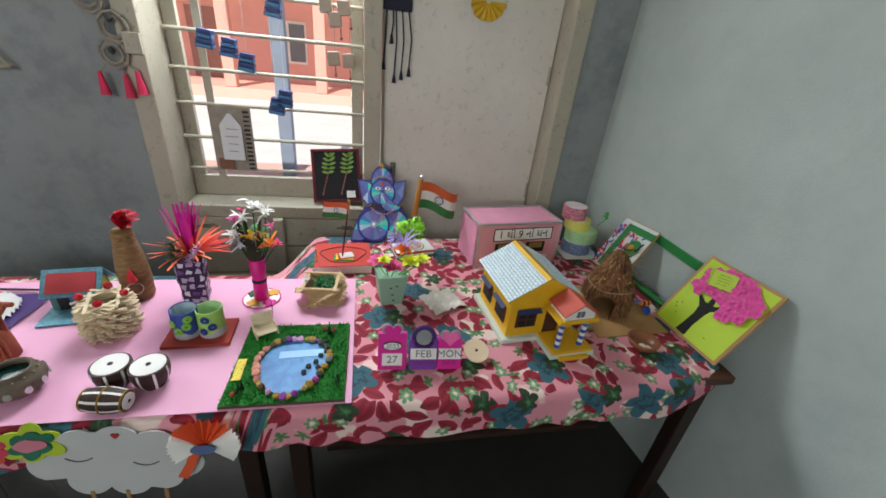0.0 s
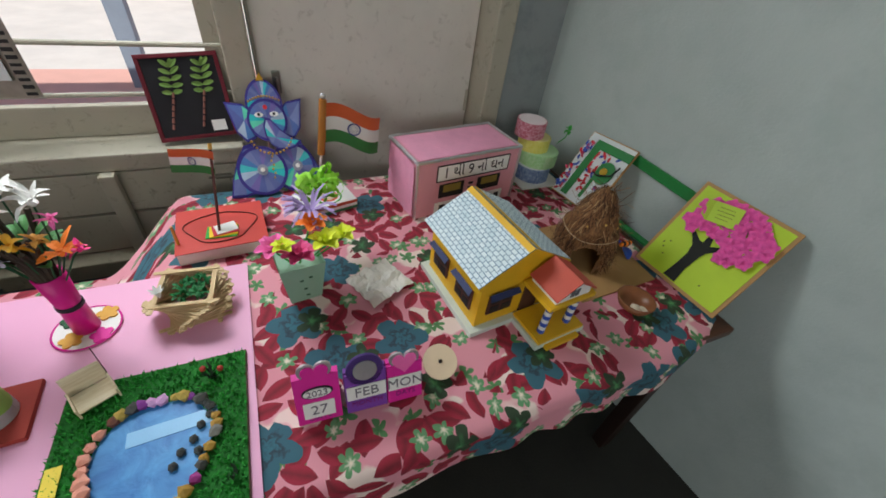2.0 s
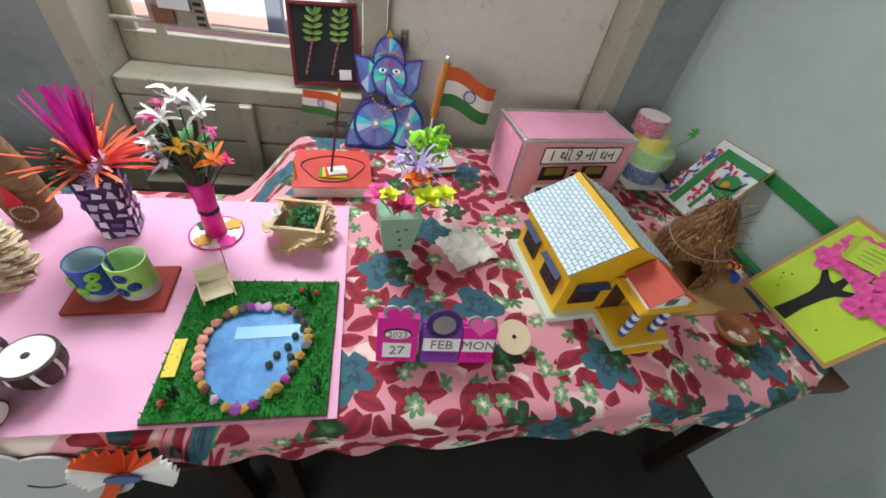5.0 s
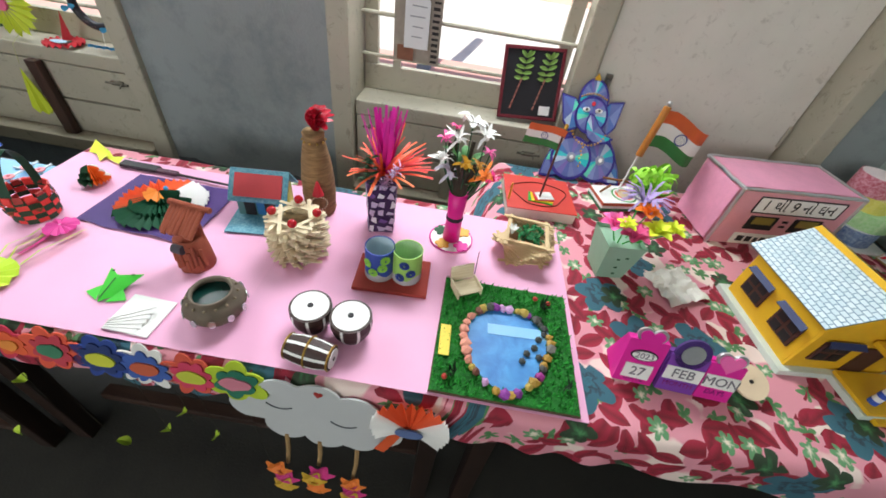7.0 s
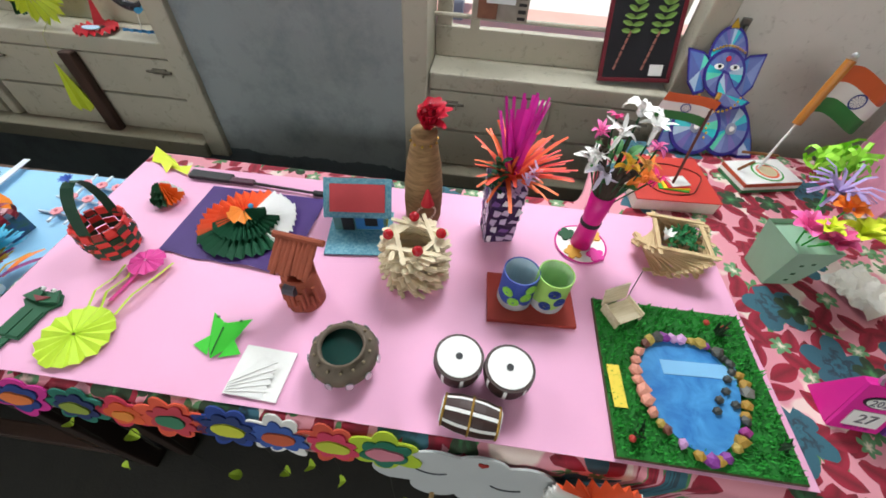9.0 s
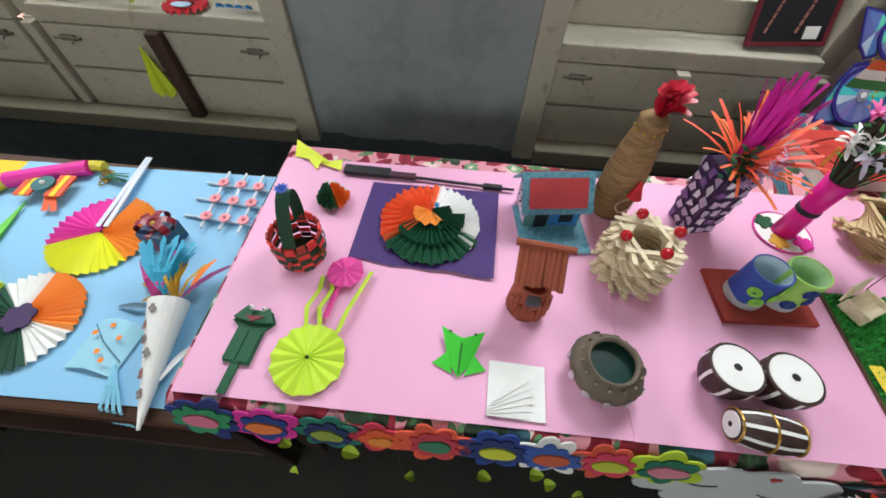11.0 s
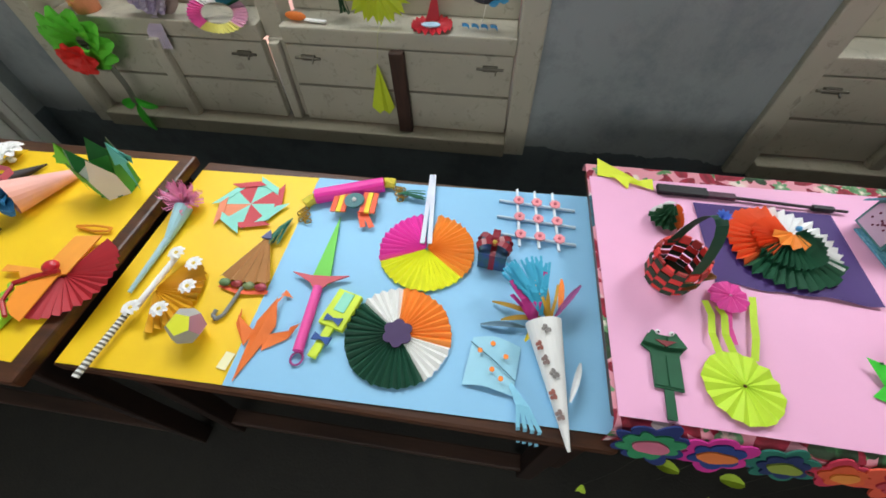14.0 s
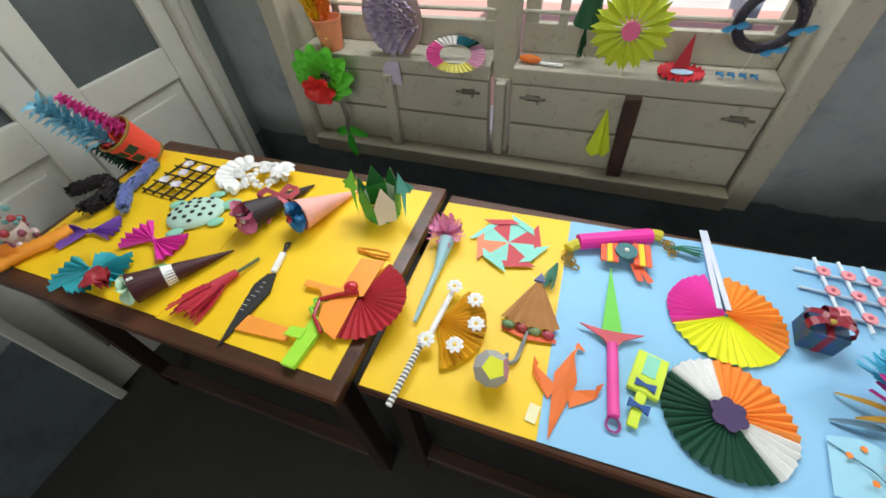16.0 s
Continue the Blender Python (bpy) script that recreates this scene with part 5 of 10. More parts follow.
def black_painting():
    ob = thing("palm_painting", "black picture of two green palms in a red frame", "picture", m=pose(-0.056, 1.992, 0.868, -23) @ pose(0, 0, 0, 0, -4, 0) @ STAND)
    FELT = P("#6a1524", 0.85, 0.22)
    for c, s in (((0, 0.006), (0.222, 0.012)), ((0, 0.244), (0.222, 0.012)), ((-0.105, 0.125), (0.012, 0.226)), ((0.105, 0.125), (0.012, 0.226))):
        bm = BM()
        box(bm, (*c, 0.002), (*s, 0.012), bevel=0.002)
        part("border_strip", bm, FELT, ob, "dark red felt border")
    bm = BM()
    box(bm, (0, 0.125, 0), (0.2, 0.228, 0.006))
    part("board", bm, P("#15131a", 0.8, 0.2), ob)
    rnd = random.Random(12)
    for x in (-0.04, 0.045):
        for k in range(6):
            u0, u1 = k / 6, (k + 0.8) / 6
            a, b = Vector((x - 0.028, 0.035, 0.005)), Vector((x + 0.004, 0.145, 0.005))
            bm = BM()
            cyl(bm, a.lerp(b, u0), a.lerp(b, u1), 0.0038, 0.0032, 6)
            part("trunk_joint", bm, P("#9a6458", 0.8, 0.2), ob)
        ax0, ax1 = Vector((x + 0.002, 0.14, 0.004)), Vector((x + 0.014, 0.212, 0.004))
        for k in range(5):
            c = ax0.lerp(ax1, k / 4)
            for sg in (-1, 1):
                ln = 0.033 - 0.004 * abs(k - 1.5)
                bm = BM()
                blade(bm, c, c + Vector((sg * ln, 0.004 + 0.004 * k + rnd.uniform(-0.004, 0.004), 0.003)), 0.014, 0.002, n=4)
                part("palm_leaf", bm, P("#7aa04a", 0.7, 0.25), ob)
        bm = BM()
        blade(bm, ax1, ax1 + Vector((0.008, 0.024, 0.002)), 0.012, 0.001, n=3)
        part("palm_leaf", bm, P("#7aa04a", 0.7, 0.25), ob)
    bm = BM()
    box(bm, (0.062, 0.035, 0.0042), (0.04, 0.032, 0.002))
    part("tag", bm, WHITE, ob)


black_painting()


def paper_flower(bm, c, r, n, mi, lift=0.3, w=0.6, tilt=None):
    c = Vector(c)
    for k in range(n):
        a = 2 * math.pi * k / n + rt(-0.15, 0.15)
        blade(bm, c, c + Vector((r * math.cos(a), r * math.sin(a), r * lift)), r * w, r * 0.15, mi, 4)


def green_pot():
    ob = thing("paper_flower_pot", "pale green tapered paper pot of folded flowers", "flower pot", 0.165, 1.335, ZT, 8)
    ob.scale = (1.0, 1.0, 1.22)
    bm = BM()
    h, b0, b1 = 0.095, 0.036, 0.05
    for s0, s1 in (((-1, -1), (1, -1)), ((1, -1), (1, 1)), ((1, 1), (-1, 1)), ((-1, 1), (-1, -1))):
        bm.faces.new([bm.verts.new(q) for q in ((s0[0] * b0, s0[1] * b0, 0), (s1[0] * b0, s1[1] * b0, 0), (s1[0] * b1, s1[1] * b1, h), (s0[0] * b1, s0[1] * b1, h))])
    bmesh.ops.remove_doubles(bm, verts=bm.verts[:], dist=1e-5)
    bm.faces.new([bm.verts.new((x * b1 * 0.97, y * b1 * 0.97, h * 0.9)) for x, y in ((-1, -1), (1, -1), (1, 1), (-1, 1))])
    part("pot", bm, SAGE, ob)
    for x, z in ((0.0, 0.035), (-0.006, 0.06), (0.014, 0.065), (0.004, 0.015)):
        bm = BM()
        box(bm, (x, -0.0365 - z * 0.14, z), (0.008, 0.002, 0.004))
        part("mark", bm, DGREEN, ob)
    for nm, mt, c, r, n in (("pink_flower", PINKF, (-0.045, -0.02, 0.125), 0.04, 6), ("rose_flower", P("#e0508c", 0.6, 0.1), (0.0, -0.045, 0.115), 0.04, 6), ("yellow_flower", NEON, (0.06, -0.03, 0.12), 0.04, 5), ("yellow_flower", NEON, (0.1, -0.025, 0.125), 0.033, 5), ("orange_flower", ORANGE, (0.045, 0.015, 0.14), 0.036, 6), ("yellow_flower", NEON, (-0.03, -0.04, 0.14), 0.026, 5)):
        bm = BM()
        paper_flower(bm, c, r, n, 0, 0.35, 0.75)
        paper_flower(bm, (c[0], c[1], c[2] + 0.006), r * 0.6, n, 0, 0.9, 0.7)
        part(nm, bm, mt, ob)
        bm = BM()
        tube(bm, [(c[0] * 0.4, c[1] * 0.4, 0.085), c], 0.0018, 5)
        part("stem", bm, GREEN, ob)
    bm = BM()
    for k in range(46):
        a, e = rt(0, 6.28), rt(0.1, 0.9)
        c = Vector((0.055, 0.06, 0.15))
        d = Vector((math.cos(a), math.sin(a), e))
        strip(bm, [c, c + d * 0.036, c + d * 0.06 + Vector((0, 0, -0.016))], 0.0055)
    part("lilac_flower", bm, P("#b7a0d6", 0.6, 0.1), ob, "lilac fringed paper flower")
    bm = BM()
    for k in range(34):
        a = rt(0, 6.28)
        c = Vector((0.095, 0.14, 0.165)) + Vector((rt(-1.4, 1.4), rt(-1, 1), rt(-0.6, 0.8))) * 0.03
        r = rt(0.014, 0.024)
        ax = Vector((rt(-1, 1), rt(-1, 1), rt(-1, 1))).normalized()
        q = ax.to_track_quat("Z", "Y")
        strip(bm, [c + q @ Vector((r * math.cos(j * 0.6), r * math.sin(j * 0.6), 0)) for j in range(11)], 0.008, side=ax)
    part("lime_flower", bm, P("#9be03a", 0.55, 0.1), ob, "curled lime ribbon flower")
    bm = BM()
    tube(bm, [(0.02, 0.02, 0.085), (0.06, 0.08, 0.13), (0.09, 0.13, 0.16)], 0.0025)
    part("stem", bm, GREEN, ob)


green_pot()


def crumpled():
    bm = BM()
    rnd = random.Random(3)
    surf(bm, lambda u, v: Vector(((u - 0.5) * 0.13 * (1 - 0.9 * abs(v - 0.5) * (1 - abs(2 * u - 1))), (v - 0.5) * 0.115 * (1 - 0.5 * (1 - abs(2 * v - 1)) * abs(u - 0.5)), 0.004 + 0.024 * abs(noise.noise(Vector((u * 3.1 + 7, v * 3.3, 2)))) + 0.006 * abs(noise.noise(Vector((u * 9, v * 9, 5)))))), 14, 14)
    ob = part("crumpled_paper", bm, P("#e8e6dc", 0.6, 0.1, 200, 30), None)
    ob.matrix_world = pose(0.35, 1.302, ZT, 0, 0, 24)
    tagged(ob, "crumpled white flower-printed paper napkin", "napkin")


crumpled()


def stick_mesh(l, w=0.009, th=0.0018, name="stick"):
    bm = BM()
    pts = [(-l / 2, -w * 0.3), (-l / 2 + w * 0.25, -w / 2), (l / 2 - w * 0.25, -w / 2), (l / 2, -w * 0.3), (l / 2, w * 0.3), (l / 2 - w * 0.25, w / 2), (-l / 2 + w * 0.25, w / 2), (-l / 2, w * 0.3)]
    prism(bm, pts, -th / 2, th / 2)
    me = bpy.data.meshes.new(name)
    bm.to_mesh(me)
    bm.free()
    return me


def stick_bowl():
    ob = thing("stick_basket", "square basket stacked from wooden craft sticks with green filling", "basket", -0.065, 1.335, ZT + 0.003, 4)
    me = stick_mesh(0.128)
    me.materials.append(STICK)
    rnd = random.Random(2)
    for lv in range(17):
        k = 0.044 + 0.007 * min(lv / 10, 1)
        for s in (-1, 1):
            for sw in (0, 90):
                st = new("stick", me)
                st.parent = ob
                st.matrix_local = pose(0, 0, 0.0015 + lv * 0.0044 + (0.0022 if sw else 0), 0, 0, sw + lv * 5 + rnd.uniform(-3, 3)) @ pose(rnd.uniform(-0.006, 0.006), s * k, 0, rnd.uniform(-3, 3), rnd.uniform(-2, 2), rnd.uniform(-4, 4))
    bm = BM()
    for _ in range(110):
        a, r = rt(0, 6.28), 0.035 * math.sqrt(rt(0, 1))
        p = Vector((0.012 + r * math.cos(a), r * math.sin(a), rt(0.045, 0.07)))
        blade(bm, p, p + Vector((rt(-1, 1), rt(-1, 1), rt(0, 1))).normalized() * 0.016, 0.008, 0.002, n=2)
    part("green_filling", bm, P("#157a3e", 0.6, 0.2), ob)["kind"] = "stuff"
    bm = BM()
    for k in range(6):
        blade(bm, (-0.045, -0.02, 0.075), (-0.045 + 0.014 * math.cos(k), -0.02 + 0.014 * math.sin(k), 0.1), 0.01, 0.002, n=3)
    part("white_flower", bm, WHITE, ob)


stick_bowl()

# ---- things on the pink paper ----
Z = TP2


def pond_model():
    ob = thing("pond_model", "green grass mat with a blue pond ringed by painted stones", "model garden", -0.11, 1.037, Z)
    rnd = random.Random(11)
    bm = BM()
    box(bm, (0, 0, 0.003), (0.29, 0.298, 0.006), bevel=0.0015)
    part("mat_board", bm, P("#5a4632", 0.85, 0.2), ob)
    bm = BM()
    surf(bm, lambda u, v: Vector((-0.143 + 0.286 * u, -0.147 + 0.294 * v, 0.0065 + 0.003 * abs(noise.noise(Vector((u * 30, v * 30, 0)))))), 40, 40)
    part("grass_base", bm, GRASS, ob)

    def pond(a):
        return Vector(((0.084 + 0.004 * math.sin(2 * a + 0.6) + 0.004 * math.sin(5 * a)) * math.cos(a) + 0.002, (0.098 + 0.01 * math.sin(3 * a)) * math.sin(a) - 0.02, 0))

    bm = BM()
    for _ in range(3400):
        x, y = rnd.uniform(-0.142, 0.142), rnd.uniform(-0.146, 0.146)
        if (x - 0.002) ** 2 / 0.0072 + (y + 0.02) ** 2 / 0.0105 < 1:
            continue
        h = rnd.uniform(0.005, 0.012)
        q = Vector((rnd.uniform(-1, 1), rnd.uniform(-1, 1), 0)) * 0.006
        p = Vector((x, y, 0.006))
        s = Vector((-q.y, q.x, 0)).normalized() * 0.0026 if q.length else Vector((0.001, 0, 0))
        bm.faces.new([bm.verts.new(p - s), bm.verts.new(p + s), bm.verts.new(p + q + Vector((0, 0, h)))])
    g = part("grass", bm, P("#2fa83a", 0.8, 0.35, 300, 60), ob, "green paper grass")
    g["kind"] = "stuff"
    bm = BM()
    prism(bm, [tuple(pond(2 * math.pi * i / 40)[:2]) for i in range(40)], 0.0062, 0.0095)
    m, nt, b = nodes_of("pond_blue_film")
    f = noise_of(nt, 24, 4, 0.6, None, 0.6)
    nt.links.new(ramp(nt, f, [(0.3, hexcol("#1f6cb4")), (0.7, hexcol("#4a9cd8"))]), b.inputs["Base Color"])
    b.inputs["Roughness"].default_value = 0.5
    bump_of(nt, b, f, 0.5, 0.004)
    part("water", bm, m, ob, "shiny blue film water")
    bm = BM()
    box(bm, (0.03, 0.016, 0.0103), (0.135, 0.027, 0.0008), pose(0, 0, 0, 0, 0, 3))
    part("film_strip", bm, P("#86c2ec", 0.45, 0.05), ob, "pale shiny film strip")
    cols = ("#8a3a98", "#b9a04a", "#4d4f4b", "#5c6a3c", "#6f3f2f", "#e59a84", "#dd8a78", "#7a7a72", "#a4348a", "#b08a34", "#3e423f", "#cf9fd0")
    for k in range(34):
        a = 2 * math.pi * k / 34 + rnd.uniform(-0.05, 0.05)
        p = pond(a) * 1.06
        bm = BM()
        r = rnd.uniform(0.0085, 0.0145)
        bmesh.ops.create_icosphere(bm, subdivisions=1, radius=r)
        for v in bm.verts:
            v.co *= rnd.uniform(0.75, 1.15)
            v.co.z *= 0.75
        deg = math.degrees(a) % 360
        pick = cols[5] if 150 < deg < 215 else rnd.choice(("#8a3a98", "#a4348a", "#b9a04a", "#b08a34")) if 245 < deg < 320 else rnd.choice(("#4d4f4b", "#3e423f", "#7a7a72", "#b08a34")) if deg < 40 or deg > 320 else rnd.choice(cols[:5] + cols[11:])
        st = part("stone", bm, P(pick, 0.6, 0.2, 200, 60), ob)
        st.matrix_local = pose(p.x, p.y, 0.012 + r * 0.3, 0, 0, rnd.uniform(0, 360))
    for x, y in ((0.045, -0.035), (0.062, -0.018), (0.035, -0.055), (0.072, 0.005), (0.07, -0.04), (0.085, 0.02), (0.078, 0.045)):
        bm = BM()
        bmesh.ops.create_icosphere(bm, subdivisions=1, radius=0.008)
        st = part("stone", bm, P("#3c403d", 0.5, 0.2), ob)
        st.matrix_local = pose(x, y, 0.013)
    for c, n in (((0.088, 0.1), 16), ((-0.105, -0.11), 10), ((0.12, -0.1), 6)):
        bm = BM()
        for _ in range(n):
            p = Vector((c[0] + rnd.uniform(-0.008, 0.008), c[1] + rnd.uniform(-0.008, 0.008), 0.008))
            blade(bm, p, p + Vector((rnd.uniform(-0.01, 0.01), rnd.uniform(-0.01, 0.01), rnd.uniform(0.012, 0.03))), 0.006, 0.002, n=2)
        part("shrub", bm, P("#1d3a20", 0.8, 0.3), ob)
    bm = BM()
    cyl(bm, (0.088, 0.1, 0.006), (0.088, 0.1, 0.055), 0.003, 0.0015, 6)
    part("shrub_stem", bm, P("#1d3a20", 0.8, 0.3), ob)
    for x, y in ((0.07, 0.118), (-0.118, -0.12), (0.1, 0.11)):
        bm = BM()
        ball(bm, (x, y, 0.016), 0.006, 8)
        part("red_bud", bm, P("#b83a30", 0.6), ob)
    bm = BM()
    box(bm, (-0.128, -0.03, 0.0125), (0.022, 0.075, 0.001), pose(0, 0, 0, 0, 0, 2))
    part("label_slip", bm, P("#f2d84a", 0.6, 0.05), ob, "blank yellow slip")
    ch = thing("stick_bench", "small pale craft-stick bench on the grass mat", "model bench", -0.205, 1.15, Z + 0.01, 28)
    bm = BM()
    box(bm, (0, 0, 0.012), (0.058, 0.044, 0.003))
    part("seat", bm, STICKL, ch)
    bm = BM()
    box(bm, (0, 0.02, 0.035), (0.058, 0.003, 0.04), pose(0, 0.004, 0, -12))
    part("backrest", bm, STICKL, ch)
    for s in (-1, 1):
        bm = BM()
        box(bm, (s * 0.029, 0, 0.012), (0.003, 0.046, 0.024))
        part("side", bm, STICKL, ch)
    bm = BM()
    tube(bm, [(0.03, 0.024, 0.02), (0.032, 0.03, 0.09)], 0.0008)
    part("wire", bm, DBROWN, ch)


pond_model()


def twin_cups():
    ob = thing("pen_stand", "blue and green paper tube pen stand on a red base", "pen stand", -0.382, 1.162, Z, 3)
    bm = BM()
    box(bm, (0, 0, 0.005), (0.172, 0.115, 0.01), bevel=0.001)
    part("base", bm, BRICKR, ob, "brick red base")
    for x, c, h, dot in ((-0.032, "#2a4a9c", 0.085, "#8fd04a"), (0.032, "#9ccf62", 0.085, "#23408c")):
        bm = BM()
        lathe(bm, [(0.0, 0.0102), (0.034, 0.0102), (0.034, 0.01 + h), (0.0315, 0.01 + h), (0.031, 0.014), (0.0, 0.014)], 30, c=(x, 0, 0))
        tb = part("tube", bm, P(c, 0.6, 0.1, 250, 20), ob, smooth=False)
        bm = BM()
        lathe(bm, [(0.0312, 0.01 + h - 0.001), (0.0308, 0.0145)], 26, c=(x, 0, 0))
        part("lining", bm, P("#b9cdd6" if x < 0 else "#b8dba8", 0.6), tb)
        bm = BM()
        lathe(bm, [(0.0346, 0.0105), (0.0346, 0.03)], 26, c=(x, 0, 0))
        for v in bm.verts:
            if v.co.z > 0.02:
                v.co.z += 0.006 * math.sin(v.co.x * 140)
        part("grey_band", bm, P("#b9bdbf", 0.6), tb)
        for a, z in (((-105, 0.04), (-70, 0.055), (-130, 0.062), (-60, 0.078)) if x < 0 else ((-110, 0.035), (-70, 0.05), (-95, 0.075))):
            q = radians(a)
            bm = BM()
            for k in range(3):
                rr = 0.0105 - 0.003 * k
                tube(bm, [(rr * math.cos(j * 0.7), rr * math.sin(j * 0.7), k * 0.0012) for j in range(10)], 0.0016, 5)
            cy = part("quilled_coil", bm, P(dot, 0.6, 0.1), tb)
            cy.matrix_local = Matrix.Translation((x + 0.0355 * math.cos(q), 0.0355 * math.sin(q), z)) @ Vector((math.cos(q), math.sin(q), 0)).to_track_quat("Z", "Y").to_matrix().to_4x4()


twin_cups()


def magenta_vase():
    ob = thing("flower_vase", "magenta paper tube vase with white and pink flowers", "vase", -0.26, 1.338, Z)
    bm = BM()
    prism(bm, circle(0.058, 34), 0, 0.003)
    part("base_disc", bm, WHITE, ob, "white disc with a magenta rim")
    bm = BM()
    tube(bm, [(0.058 * math.cos(2 * math.pi * i / 30), 0.058 * math.sin(2 * math.pi * i / 30), 0.003) for i in range(31)], 0.002, 5)
    part("rim", bm, MAGENTA, ob)
    for x, y, mt in ((-0.03, 0.025, DGREEN), (-0.02, -0.03, P("#e0a83a", 0.6)), (0.03, -0.03, MAGENTA), (0.03, 0.03, P("#e0a83a", 0.6))):
        bm = BM()
        prism(bm, scallop(0.021, 5, 0.35, 6, (x, y)), 0.0032, 0.0062)
        part("felt_flower", bm, mt, ob)
    bm = BM()
    lathe(bm, [(0.0, 0.004), (0.023, 0.004), (0.021, 0.06), (0.0195, 0.075), (0.021, 0.09), (0.025, 0.155), (0.022, 0.155), (0.018, 0.08), (0.0, 0.07)], 24)
    part("tube", bm, P("#e2108e", 0.45, 0.1), ob, smooth=True)
    bm = BM()
    lathe(bm, [(0.0205, 0.07), (0.0225, 0.072), (0.0225, 0.08), (0.0205, 0.082)], 20)
    part("band", bm, BLACK, ob)
    for k in range(14):
        a = rt(0, 6.28)
        p = Vector((0.01 * math.cos(a), 0.01 * math.sin(a), 0.1))
        bm = BM()
        tube(bm, [p, p + Vector((0.012 * math.cos(a), 0.012 * math.sin(a), 0.1)), p + Vector((0.03 * math.cos(a), 0.03 * math.sin(a), rt(0.13, 0.18)))], 0.0048, 6)
        part("twig", bm, P("#41362a", 0.9, 0.3), ob)
    for nm, mt, c, r in (("white_flower", WHITE, (-0.02, -0.01, 0.295), 0.034), ("white_flower", WHITE, (0.04, 0.01, 0.3), 0.036), ("white_flower", WHITE, (-0.045, -0.02, 0.25), 0.024), ("pink_flower", PINKF, (-0.05, 0.01, 0.28), 0.024), ("pink_flower", P("#f0308a", 0.6), (0.075, -0.02, 0.215), 0.022), ("pink_flower", PINKF, (0.055, 0.0, 0.27), 0.02), ("yellow_flower", P("#f0b52a", 0.6), (0.005, -0.035, 0.245), 0.03), ("orange_flower", ORANGE, (0.05, -0.02, 0.215), 0.04), ("lilac_flower", P("#d8d2e4", 0.6), (-0.03, -0.03, 0.22), 0.035), ("white_flower", WHITE, (0.005, 0.015, 0.325), 0.045), ("white_flower", WHITE, (-0.05, 0.0, 0.23), 0.034), ("pink_flower", P("#e8408c", 0.6), (-0.03, 0.02, 0.31), 0.02), ("yellow_flower", P("#e0a040", 0.6), (0.035, -0.03, 0.25), 0.024)):
        bm = BM()
        for k in range(9):
            a = 2 * math.pi * k / 9 + rt(-0.2, 0.2)
            e = rt(-0.5, 0.8)
            blade(bm, c, Vector(c) + Vector((math.cos(a), math.sin(a), e)) * r * rt(0.6, 1.15), r * (0.42 if k % 2 else 0.24), r * rt(-0.1, 0.35), n=4)
        ball(bm, c, r * 0.2, 6)
        part(nm, bm, mt, ob)
        bm = BM()
        tube(bm, [(c[0] * 0.3, c[1] * 0.3, 0.14), (c[0] * 0.8, c[1] * 0.8, 0.2), c], 0.0016, 5)
        part("stem", bm, DGREEN, ob)
    bm = BM()
    for k in range(10):
        a = rt(0, 6.28)
        p = Vector((0.02 * math.cos(a), 0.02 * math.sin(a), rt(0.17, 0.25)))
        blade(bm, p, p + Vector((math.cos(a), math.sin(a), 0.5)) * 0.035, 0.02, 0.005)
    part("leaves", bm, P("#4c8a4a", 0.6, 0.15), ob)


magenta_vase()


